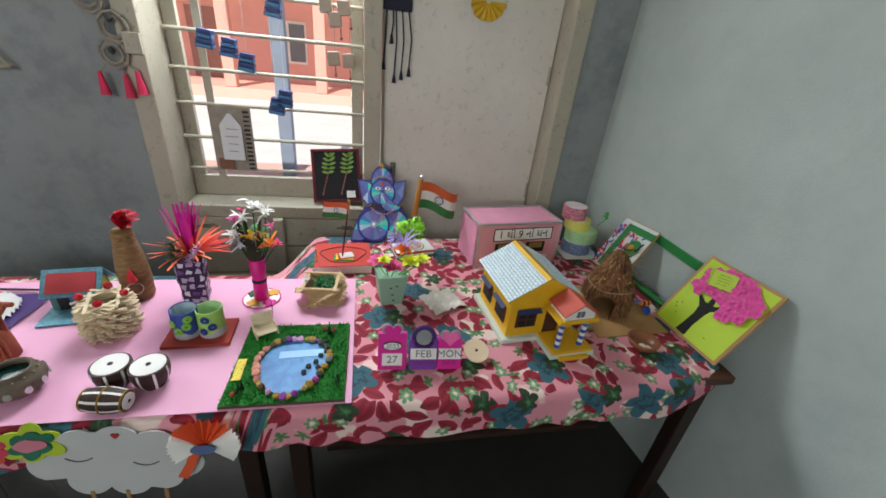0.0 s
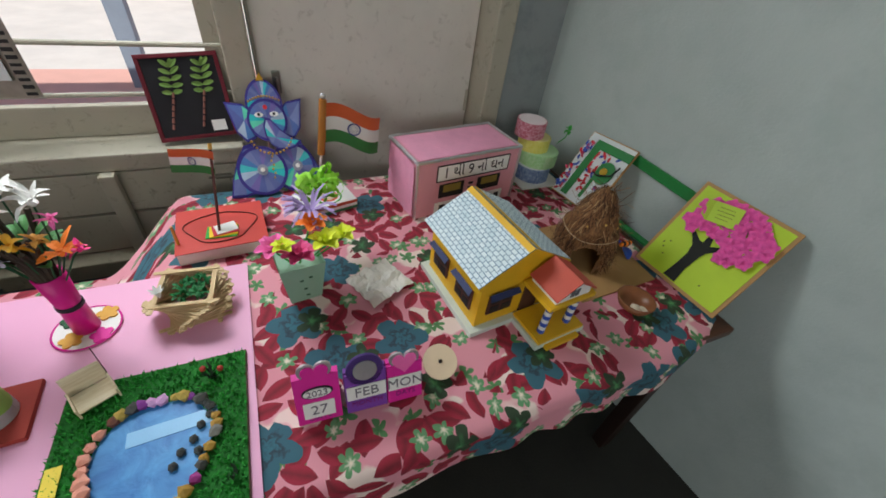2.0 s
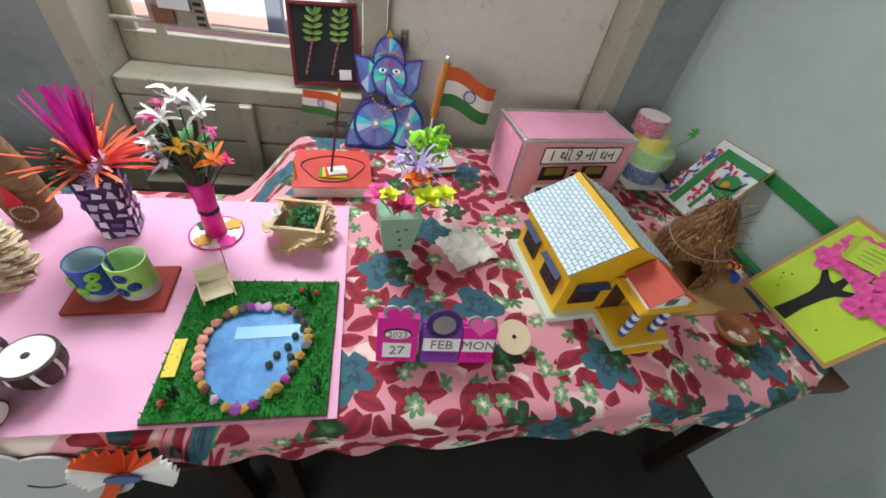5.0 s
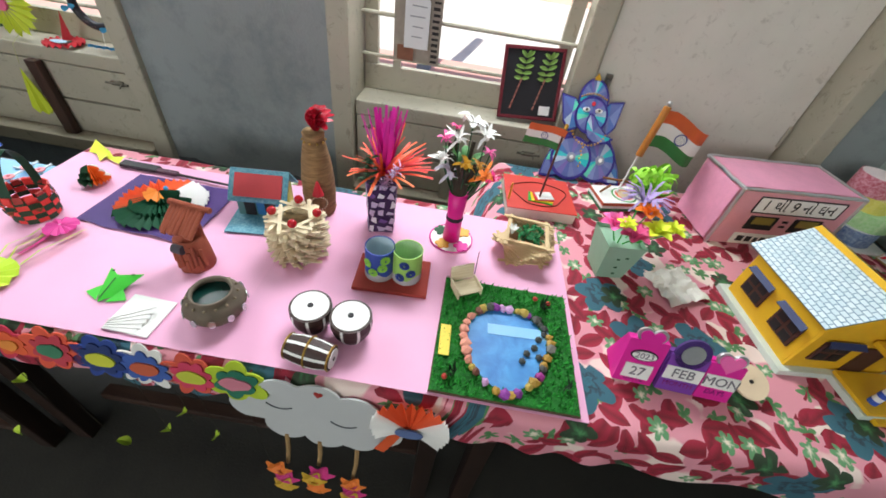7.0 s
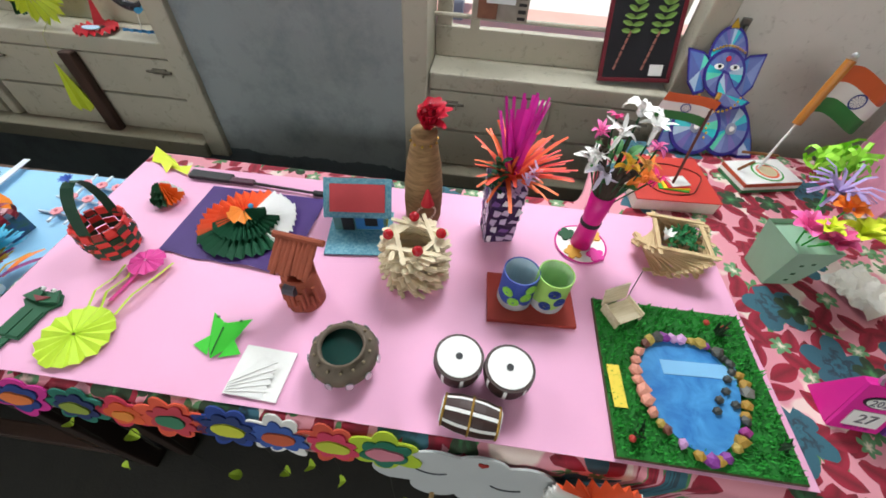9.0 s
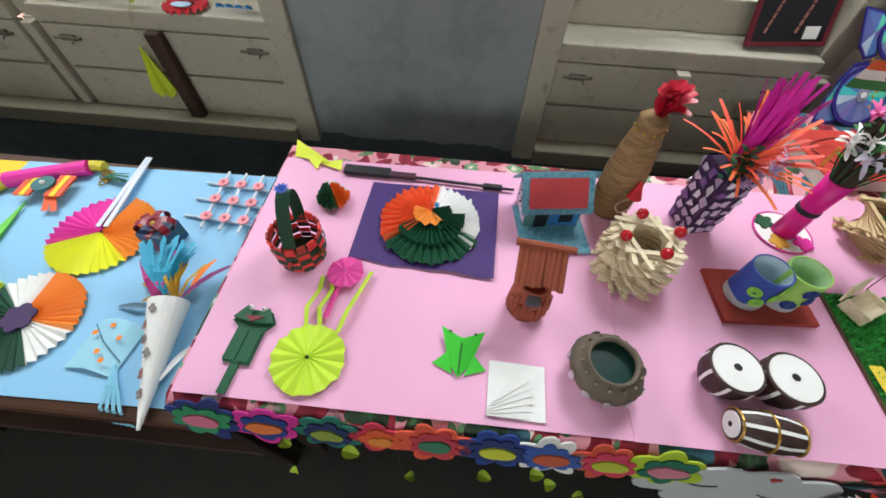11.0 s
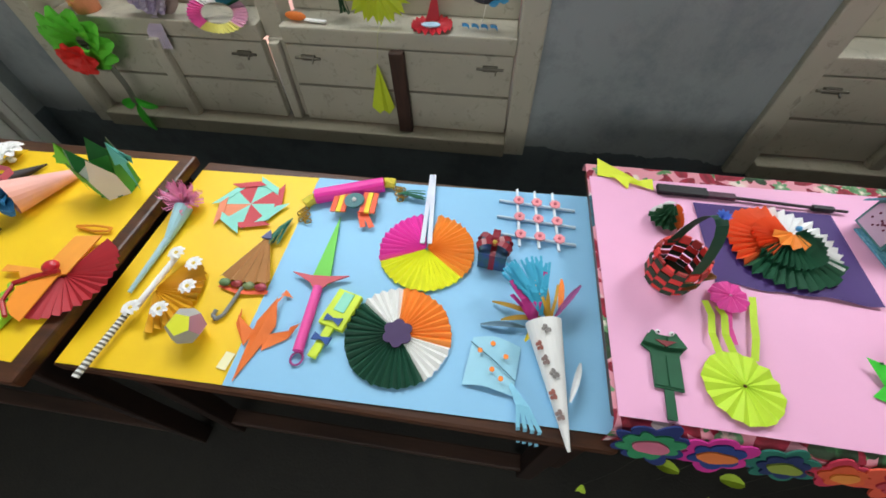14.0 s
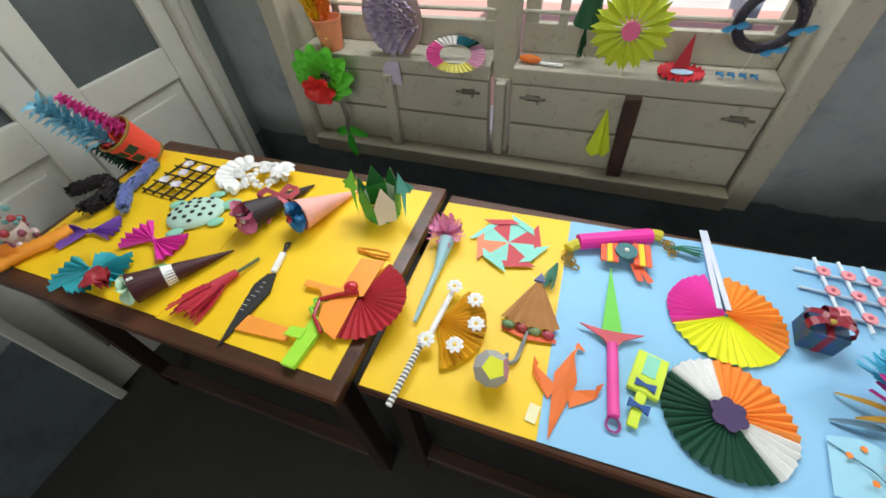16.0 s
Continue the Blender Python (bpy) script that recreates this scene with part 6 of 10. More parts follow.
def mosaic_vase():
    ob = thing("flower_vase", "square purple mosaic vase with orange and magenta streamers", "vase", -0.456, 1.346, Z, 12)
    w, h = 0.035, 0.165
    bm = BM()
    for s0, s1 in (((-1, -1), (1, -1)), ((1, -1), (1, 1)), ((1, 1), (-1, 1)), ((-1, 1), (-1, -1))):
        bm.faces.new([bm.verts.new(q) for q in ((s0[0] * w * 0.9, s0[1] * w * 0.9, 0), (s1[0] * w * 0.9, s1[1] * w * 0.9, 0), (s1[0] * w, s1[1] * w, h), (s0[0] * w, s0[1] * w, h))])
    bm.faces.new([bm.verts.new((x * w * 0.99, y * w * 0.99, h * 0.97)) for x, y in ((-1, -1), (1, -1), (1, 1), (-1, 1))])
    body = part("vase_body", bm, P("#3c2450", 0.5, 0.15), ob)
    rnd = random.Random(6)
    for f in range(4):
        bm = BM()
        for i in range(3):
            for j in range(6):
                cx, cz = -0.023 + 0.023 * i + 0.004 * (j % 2), 0.014 + 0.0265 * j
                pts = [(cx + rnd.uniform(0.006, 0.0135) * math.cos(a), cz + rnd.uniform(0.007, 0.0155) * math.sin(a)) for a in [rnd.uniform(0, 1) + k * 2.0944 * 0.75 for k in range(4)]]
                prism(bm, pts, 0.0, 0.0016, mi=rnd.choice((0, 0, 1, 2)))
        t = part("mosaic", bm, [P("#c9b9d6", 0.15, 0.2), P("#7a5a9a", 0.2, 0.2), P("#e9e4ee", 0.1, 0.1)], body, "glossy lilac and white chips")
        t["kind"] = "stuff"
        t.matrix_local = pose(0, 0, 0, 0, 0, f * 90) @ pose(0, -w * 0.935, 0) @ pose(0, 0, 0, 2) @ STAND
    def streamer(name, c, a, e, l, droop, wide, mt):
        d = Vector((math.cos(a) * math.cos(e), math.sin(a) * math.cos(e), math.sin(e)))
        bm = BM()
        strip(bm, [c + d * l * u + Vector((0, 0, -droop * u * u)) for u in (0, 0.3, 0.55, 0.8, 1.0)], wide, taper=0.45)
        part(name, bm, mt, ob)

    for k in range(46):
        streamer("orange_streamer", Vector((rt(-0.008, 0.02), rt(-0.01, 0.01), h)), rt(0, 6.283), rt(0.35, 1.2), rt(0.09, 0.155), rt(0.01, 0.045), rt(0.007, 0.0125), P(("#f2643c", "#f5763f", "#ea4f34")[k % 3], 0.6, 0.12))
    for k in range(44):
        streamer("magenta_streamer", Vector((rt(-0.004, 0.02), rt(-0.006, 0.012), h)), rt(0, 6.283) if k % 3 else rt(0.2, 1.2), rt(1.25, 1.5), rt(0.12, 0.175), 0.004, rt(0.009, 0.013), P(("#e22ab0", "#d420a4")[k % 2], 0.6, 0.12))
    for k in range(26):
        streamer("red_streamer", Vector((0.015, 0.0, h)), rt(-0.5, 0.7), rt(0.25, 0.75), rt(0.07, 0.13), 0.02, 0.007, P("#e23b3a", 0.6, 0.12))
    bm = BM()
    for k in range(70):
        t = k / 70
        c = Vector((-0.006 + 0.05 * t, -0.034 - 0.012 * math.sin(t * 3), h - 0.02 + 0.065 * t))
        a, e = rt(0, 6.28), rt(-0.5, 1)
        strip(bm, [c, c + Vector((math.cos(a), math.sin(a), e)) * 0.014], 0.004)
    part("lilac_sprig", bm, P("#d3b8de", 0.65, 0.1), ob)
    bm = BM()
    for k in range(22):
        t = k / 22
        c = Vector((-0.032 + 0.006 * math.sin(k), -0.03, h - 0.02 + 0.075 * t))
        a = k * 2.4
        blade(bm, c, c + Vector((math.cos(a), math.sin(a), 0.4)) * 0.022, 0.012, 0.003, n=3)
    part("green_sprig", bm, DGREEN, ob)


mosaic_vase()


def jute_bottle():
    ob = thing("jute_bottle", "jute wrapped glass bottle with a red rose stopper", "bottle", -0.632, 1.366, Z, 19)
    bm = BM()
    prof = [(0.0, 0.0)]
    base = [(0.036, 0.0), (0.04, 0.012), (0.042, 0.06), (0.041, 0.11), (0.036, 0.155), (0.03, 0.19), (0.025, 0.212), (0.026, 0.234), (0.024, 0.236)]
    for k in range(53):
        z = 0.236 * k / 52
        for (r0, z0), (r1, z1) in zip(base, base[1:]):
            if z0 <= z <= z1 + 1e-9:
                r = r0 + (r1 - r0) * (z - z0) / (z1 - z0)
                break
        prof.append((r + (0.001 if k % 2 else -0.0006) + rt(-0.0004, 0.0004), z))
    prof.append((0.0, 0.238))
    lathe(bm, prof, 26, 0.03)
    part("bottle", bm, JUTE, ob, "bottle wound with jute cord", True)
    for ring, r, z, l in ((7, 0.034, -0.002, 0.044), (6, 0.02, 0.0, 0.056), (4, 0.01, 0.006, 0.052)):
        for k in range(ring):
            a = 2 * math.pi * k / ring + ring
            c = Vector((0.006, 0.0, 0.236 + z))
            bm = BM()
            blade(bm, c, c + Vector((math.cos(a) * r + 0.014, math.sin(a) * r, l)), 0.034, 0.012, n=5)
            part("rose_petal", bm, P("#c8213a", 0.32, 0.12), ob, "red satin petal")
    for a in (0.3, -0.9):
        bm = BM()
        c = Vector((0.006, 0, 0.238))
        blade(bm, c, c + Vector((math.cos(a) * 0.045, math.sin(a) * 0.045, 0.018)), 0.03, 0.008, n=4)
        part("rose_petal", bm, P("#c8213a", 0.32, 0.12), ob, "red satin petal")
    bm = BM()
    cyl(bm, (0, -0.05, 0.085), (0, -0.047, 0.122), 0.015, 0.003, 10)
    part("red_tassel", bm, RED, ob, "small red felt cone")
    bm = BM()
    for k in range(20):
        q = 2 * math.pi * k / 20
        x, z = 0.02 * math.cos(q), 0.052 + 0.02 * math.sin(q)
        ball(bm, (x, -math.sqrt(0.043 ** 2 - x * x), z), 0.0026, 6)
    part("beads", bm, P("#e8dcc2", 0.35), ob, "ring of pearl beads")["kind"] = "stuff"
    bm = BM()
    for k in range(10):
        q = 2 * math.pi * k / 10
        ball(bm, (0.0275 * math.cos(q), 0.0275 * math.sin(q), 0.214), 0.0032, 6)
    part("neck_beads", bm, P("#b8923f", 0.35, 0.1, 300, 20, 0.1, 0.5), ob)["kind"] = "stuff"


jute_bottle()


def card_hut():
    ob = thing("model_hut", "small blue paper hut with a red roof panel", "model house", -0.77, 1.328, Z, 8)
    SPECK = fibre("#7fb6c4", "#2f7f9a", 160, (1, 1, 1), 0.6, 0.3)
    bm = BM()
    box(bm, (0, -0.04, 0.002), (0.142, 0.135, 0.004))
    part("base", bm, SPECK, ob)
    bm = BM()
    prism(bm, [(-0.042, 0.004), (0.042, 0.004), (0.042, 0.068), (0, 0.113), (-0.042, 0.068)], -0.058, 0.058, Matrix(((0, 0, 1, 0), (1, 0, 0, 0.008), (0, 1, 0, 0), (0, 0, 0, 1))))
    part("wall_shell", bm, P("#5b8f8c", 0.6, 0.15), ob)
    for s in (-1, 1):
        bm = BM()
        prism(bm, [(s * 0.054, 0.053), (0, 0.114), (0, 0.12), (s * 0.054, 0.059)], -0.073, 0.073, Matrix(((0, 0, 1, 0), (1, 0, 0, 0.008), (0, 1, 0, 0), (0, 0, 0, 1))))
        rf = part("roof_slope", bm, SPECK, ob, "speckled blue roof edge")
        ang = math.degrees(math.atan2(0.061, 0.054))
        bm = BM()
        box(bm, (0, 0, 0.0045), (0.118, 0.06, 0.003), pose(0, 0.008 + s * 0.027, 0.0865, -s * ang * 1.0))
        part("roof_panel", bm, P("#bf3f45", 0.6, 0.12), rf)
    bm = BM()
    box(bm, (0.022, -0.0352, 0.036), (0.062, 0.002, 0.055))
    part("blue_panel", bm, P("#2f78b8", 0.6), ob)
    for x, w, z, h in ((-0.026, 0.026, 0.03, 0.05), (0.026, 0.028, 0.032, 0.026)):
        bm = BM()
        box(bm, (x, -0.037, z + 0.002), (w, 0.003, h))
        part("opening", bm, BLACK, ob)
    for s in (-1, 1):
        bm = BM()
        prism(bm, [(-0.036, 0.01), (0.036, 0.01), (0.036, 0.064), (0, 0.1), (-0.036, 0.064)], s * 0.0585, s * 0.0605, Matrix(((0, 0, 1, 0), (1, 0, 0, 0.008), (0, 1, 0, 0), (0, 0, 0, 1))))
        part("gable_paper", bm, P("#d9bcd0", 0.6, 0.08) if s < 0 else P("#c9c65a", 0.6, 0.1), ob)
    bm = BM()
    for k in range(14):
        ball(bm, (-0.061, 0.008 + rt(-0.03, 0.03), rt(0.015, 0.07)), 0.0025, 5)
    part("dots", bm, P("#7a2f4a", 0.6), ob)["kind"] = "stuff"


card_hut()


def clay_well():
    ob = thing("clay_well", "red-brown clay well tower with a ribbed lean-to roof", "clay model", -0.822, 1.10, Z, -6)
    ob.scale = (0.9, 0.9, 0.93)
    bm = BM()
    lathe(bm, [(0.0, 0.0), (0.041, 0.0), (0.038, 0.04), (0.034, 0.085), (0.03, 0.09), (0.028, 0.05), (0.0, 0.045)], 26, 0.06)
    part("tower", bm, TERRA, ob, smooth=True)
    bm = BM()
    for k in range(11):
        a = radians(-160 + k * 14)
        z0 = 0.01 + 0.008 * (k % 3)
        cyl(bm, (0.0405 * math.cos(a), 0.0405 * math.sin(a), z0), (0.037 * math.cos(a), 0.037 * math.sin(a), z0 + rt(0.03, 0.055)), 0.0045, n=6)
    part("clay_ribs", bm, TERRA, ob)
    for x in (-0.03, 0.03):
        bm = BM()
        tube(bm, [(x, 0.012, 0.08), (x * 1.02, 0.012, 0.14)], 0.005)
        part("post", bm, TERRA, ob)
    for k in range(9):
        x = -0.038 + 0.0095 * k
        bm = BM()
        cyl(bm, (x, 0.03, 0.15), (x + rt(-0.002, 0.002), -0.03 + rt(-0.006, 0.004), 0.112), 0.0058, n=8)
        part("roof_rib", bm, TERRA, ob)
    bm = BM()
    cyl(bm, (-0.05, 0.032, 0.153), (0.056, 0.032, 0.153), 0.007, n=8)
    part("ridge_roll", bm, TERRA, ob)
    bm = BM()
    cyl(bm, (-0.012, -0.036, 0.075), (0.012, -0.036, 0.075), 0.012, n=10)
    part("pulley", bm, P("#4e4a52", 0.7), ob)


clay_well()


def stick_cake():
    ob = thing("stick_cake", "round cake of spiralled craft sticks with red beads", "craft cake", -0.622, 1.197, Z)
    me = stick_mesh(0.105, 0.0085, 0.002)
    me.materials.append(STICKL)
    rnd = random.Random(9)
    for lv in range(26):
        r = 0.048 * (1.0 if lv < 17 else 1.0 - 0.018 * (lv - 16))
        for k in range(6 if lv % 2 else 5):
            a = 360 / (6 if lv % 2 else 5) * k + lv * 11
            st = new("stick", me)
            st.parent = ob
            st.matrix_local = pose(0, 0, 0.0016 + lv * 0.0042, 0, 0, a) @ pose(r * 0.84, 0, 0, rnd.uniform(-2, 2), rnd.uniform(-2, 2), 79 + rnd.uniform(-4, 4))
    for a in (10, 100, 195, 285):
        q = radians(a)
        bm = BM()
        ball(bm, (0.05 * math.cos(q), 0.045 * math.sin(q), 0.12), 0.0105, 14)
        part("red_bead", bm, P("#b5121f", 0.18, 0.1), ob, smooth=True)


stick_cake()


def mirror_pot():
    ob = thing("clay_pot", "grey-brown clay pot dotted with small mirrors", "pot", -0.705, 0.98, Z)
    ob.scale = (0.92, 0.92, 0.92)
    bm = BM()
    lathe(bm, [(0.0, 0.0), (0.034, 0.0), (0.056, 0.018), (0.064, 0.038), (0.054, 0.058), (0.041, 0.064), (0.044, 0.072), (0.04, 0.075), (0.036, 0.066), (0.05, 0.045), (0.05, 0.03), (0.0, 0.008)], 34, 0.03)
    part("pot", bm, P("#6d6152", 0.75, 0.2, 180, 30, 0.6), ob, smooth=True)
    bm = BM()
    lathe(bm, [(0.0, 0.052), (0.046, 0.052)], 24)
    part("dark_lining", bm, P("#0f3a34", 0.25), ob)
    bm = BM()
    for k in range(11):
        a = 2 * math.pi * k / 11
        prism(bm, circle(0.0075, 10, 1, 1.3), 0, 0.002, Matrix.Translation((0.0635 * math.cos(a), 0.0635 * math.sin(a), 0.036)) @ Vector((math.cos(a), math.sin(a), 0.1)).to_track_quat("Z", "Y").to_matrix().to_4x4())
    part("mirror_chip", bm, P("#c9d2cf", 0.1, 0.1, 300, 20, 0.0, 0.7), ob)
    bm = BM()
    for k in range(14):
        a = 2 * math.pi * k / 14
        ball(bm, (0.05 * math.cos(a), 0.05 * math.sin(a), 0.062), 0.0032, 6)
    part("clay_dots", bm, P("#8f8066", 0.7), ob)


mirror_pot()


def tabla(x, y, rz, lay=False):
    ob = thing("toy_drum", "small dark brown toy drum with white stripes" + (" lying on its side" if lay else " and a white head"), "toy drum", x, y, Z, rz, group="toy drums")
    base = pose(0, 0, 0) if not lay else pose(-0.045, 0, 0.029, 0, 90, 0)
    if lay:
        prof = [(0.0, 0.0), (0.023, 0.0), (0.028, 0.025), (0.029, 0.045), (0.028, 0.065), (0.023, 0.09), (0.0, 0.09)]
    else:
        prof = [(0.0, 0.0), (0.028, 0.0), (0.038, 0.02), (0.042, 0.04), (0.0415, 0.058), (0.0, 0.058)]
    bm = BM()
    lathe(bm, prof, 28)
    put(bm, "drum_shell", DBROWN, ob, base, smooth=False)
    for k in range(8):
        a = 2 * math.pi * k / 8 + 0.2
        bm = BM()
        strip(bm, [(r * 1.012 * math.cos(a), r * 1.012 * math.sin(a), z) for r, z in prof[1:-1]], 0.0055, side=(-math.sin(a), math.cos(a), 0))
        put(bm, "strap", WHITE, ob, base)
    heads = ((0.0, -1), (0.09, 1)) if lay else ((0.058, 1),)
    for z, s in heads:
        bm = BM()
        r = 0.019 if lay else 0.0365
        prism(bm, circle(r, 28), z + (0 if s > 0 else -0.002), z + (0.002 if s > 0 else 0))
        hd = put(bm, "drum_head", WHITE, ob, base)
        bm = BM()
        prism(bm, circle(0.006 if not lay else 0.004, 14), z + (0.0021 if s > 0 else -0.003), z + (0.003 if s > 0 else -0.0021))
        part("black_spot", bm, BLACK, hd)
    if lay:
        for z in (0.002, 0.045, 0.088):
            bm = BM()
            r = 0.0295 if z == 0.045 else 0.024
            tube(bm, [(r * math.cos(2 * math.pi * i / 22), r * math.sin(2 * math.pi * i / 22), z) for i in range(23)], 0.002, 5)
            put(bm, "gold_trim", P("#b08a3a", 0.35, 0.15, 300, 40, 0.2, 0.6), ob, base)


tabla(-0.512, 0.992, 0)
tabla(-0.428, 0.985, 25)
tabla(-0.484, 0.91, -7, True)


def napkin():
    ob = thing("folded_napkin", "white paper napkin folded in a fan on pink paper", "napkin", -0.843, 0.94, Z)
    bm = BM()
    box(bm, (0, 0, 0.001), (0.092, 0.088, 0.002), pose(0, 0, 0, 0, 0, -2))
    part("napkin_square", bm, WHITE, ob)
    for k in range(6):
        bm = BM()
        a = radians(-40 + 13 * k)
        prism(bm, [(-0.043, -0.043 + 0.003 * k), (0.045 * math.cos(a) * 0.6, -0.043 + 0.012 * k), (0.0, 0.025)], 0.0022 + 0.0016 * k, 0.003 + 0.0016 * k)
        part("fold", bm, P("#e6e6e2", 0.65, 0.05), ob)


napkin()


def frog():
    ob = thing("paper_frog", "bright green folded paper frog", "origami", -0.937, 0.983, Z, -3)
    bm = BM()
    for s in (-1, 1):
        for tri in (((0, -0.033, 0.004), (s * 0.004, 0.03, 0.02), (s * 0.038, 0.05, 0.012)), ((0, -0.033, 0.004), (s * 0.038, 0.05, 0.012), (s * 0.018, -0.01, 0.002)), ((s * 0.01, -0.028, 0.001), (s * 0.045, -0.014, 0.001), (s * 0.022, 0.008, 0.006)), ((s * 0.004, 0.03, 0.02), (s * 0.038, 0.05, 0.012), (s * 0.02, 0.03, 0.001))):
            bm.faces.new([bm.verts.new(p) for p in tri])
    bm.faces.new([bm.verts.new(p) for p in ((0, -0.033, 0.004), (-0.004, 0.03, 0.02), (0.004, 0.03, 0.02))])
    part("folded_body", bm, P("#3fce36", 0.55, 0.08), ob)
    bm = BM()
    for s in (-1, 1):
        box(bm, (s * 0.022, 0.04, 0.0165), (0.005, 0.004, 0.001))
    box(bm, (0, 0.0, 0.0145), (0.0022, 0.05, 0.001), pose(0, 0, 0, 14))
    part("ink_marks", bm, P("#1c5a20", 0.6), ob)


frog()


def rattle():
    ob = thing("paper_pendant", "lime pleated paper disc with strips and a pink rosette", "paper craft", -1.187, 0.955, Z)
    bm = BM()
    pleats(bm, 0.061, 0, 360, 15, 0.0035, 0.003, 0.006, 0.006, 0.03)
    part("lime_disc", bm, LIME, ob)
    for x0, x1, y1 in ((-0.02, -0.02, 0.16), (0.005, 0.0, 0.15), (0.035, 0.07, 0.18)):
        a = (x0, 0.05, 0.004)
        bm = BM()
        strip(bm, [a, ((x0 + x1) / 2 - 0.008, 0.09, 0.012), ((x0 + x1) / 2 + 0.003, 0.13, 0.008), (x1, y1, 0.006)], 0.011, side=(1, -0.2, 0.5))
        part("lime_strip", bm, LIME, ob)
    bm = BM()
    pleats(bm, 0.034, 0, 360, 11, 0.003, 0.003, 0.012, 0.006, 0.06, c=(0.022, 0.17, 0))
    strip(bm, [(0.018, 0.15, 0.008), (0.01, 0.11, 0.003), (0.008, 0.075, 0.006)], 0.012, side=(1, 0, 0.3))
    part("pink_rosette", bm, P("#ee4fa8", 0.6, 0.1), ob)


rattle()


def shirt():
    ob = thing("paper_frog_puppet", "dark green folded paper puppet with googly eyes", "origami", -1.303, 0.962, Z, -4)
    ob.scale = (0.82, 0.88, 1)
    G = P("#1d5a3a", 0.7, 0.12)
    bm = BM()
    prism(bm, [(-0.026, -0.03), (0.03, -0.03), (0.03, 0.04), (0.046, 0.058), (0.03, 0.08), (-0.03, 0.08), (-0.046, 0.052), (-0.028, 0.04)], 0, 0.004)
    part("body", bm, G, ob)
    bm = BM()
    for s in (-1, 1):
        prism(bm, [(s * 0.002, -0.026), (s * 0.027, -0.026), (s * 0.027, 0.034), (s * 0.002, 0.036)], 0.0042, 0.0062)
        prism(bm, [(s * 0.004, 0.05), (s * 0.044, 0.056), (s * 0.024, 0.085), (s * 0.008, 0.072)], 0.0063, 0.012)
    prism(bm, [(-0.008, -0.085), (0.01, -0.085), (0.01, -0.031), (-0.008, -0.031)], 0, 0.003)
    part("folded_front", bm, G, ob)
    bm = BM()
    prism(bm, [(-0.02, 0.062), (0.022, 0.064), (0.0, 0.05)], 0.0122, 0.014)
    part("mouth", bm, P("#7a2228", 0.6), ob)
    bm = BM()
    for s in (-1, 1):
        ball(bm, (s * 0.014, 0.08, 0.013), 0.005, 10, mi=0)
        ball(bm, (s * 0.014, 0.078, 0.0165), 0.0022, 8, mi=1)
    part("eyes", bm, [WHITE, BLACK], ob)


shirt()


def woven_basket():
    ob = thing("woven_basket", "red and green woven paper basket with a tall handle", "basket", -1.262, 1.165, Z, 8)
    ob.scale = (0.88, 0.88, 0.95)
    n, rows, r = 14, 5, 0.05
    bm = BM()
    for j in range(rows):
        for i in range(n):
            a0, a1 = 2 * math.pi * i / n, 2 * math.pi * (i + 1) / n
            z0, z1 = 0.014 * j, 0.014 * (j + 1)
            rr = r * (1 + 0.12 * math.sin(j / rows * 3)) + (0.0022 if (i + j) % 2 else 0)
            f = bm.faces.new([bm.verts.new((rr * math.cos(a), rr * math.sin(a), z)) for a, z in ((a0, z0), (a1, z0), (a1, z1), (a0, z1))])
            f.material_index = (i + j) % 2
    for i in range(n):
        a0, a1 = 2 * math.pi * i / n, 2 * math.pi * (i + 1) / n
        f = bm.faces.new([bm.verts.new(p) for p in ((0, 0, 0.003), (r * math.cos(a0), r * math.sin(a0), 0.001), (r * math.cos(a1), r * math.sin(a1), 0.001))])
        f.material_index = 1
    part("weave", bm, [P("#e8403a", 0.6, 0.1), P("#25402a", 0.7, 0.12)], ob)
    bm = BM()
    for i in range(n):
        a = 2 * math.pi * (i + 0.5) / n
        c = Vector((0.052 * math.cos(a), 0.052 * math.sin(a), 0.07))
        box(bm, (0, 0, 0), (0.018, 0.005, 0.015), Matrix.Translation(c) @ pose(0, 0, 0, 20 * math.sin(i), 0, math.degrees(a) + 90), mi=i % 2)
    part("rim_folds", bm, [P("#e8403a", 0.6, 0.1), P("#a82f2a", 0.6, 0.1)], ob)
    bm = BM()
    pts = [(0.012 * math.sin(math.pi * i / 12), -0.05 * math.cos(math.pi * i / 12), 0.055 + 0.125 * math.sin(math.pi * i / 12)) for i in range(13)]
    strip(bm, pts, 0.026, side=(1, 0.1, 0))
    part("handle", bm, P("#12432c", 0.7, 0.12), ob, "dark green paper handle")
    bm = BM()
    for k in range(9):
        a = k * 0.7
        blade(bm, (0.012, 0.0, 0.181), (0.012 + 0.014 * math.cos(a), 0.014 * math.sin(a), 0.191), 0.008, 0.002, n=3)
    part("blue_flower", bm, P("#3a62c4", 0.6), ob)
    for x, y in ((0.045, -0.03), (-0.005, -0.054)):
        bm = BM()
        blade(bm, (x, y, 0.03), (x + 0.02, y - 0.008, 0.05), 0.022, 0.004)
        part("brown_leaf", bm, P("#8a5a2a", 0.6), ob)


woven_basket()


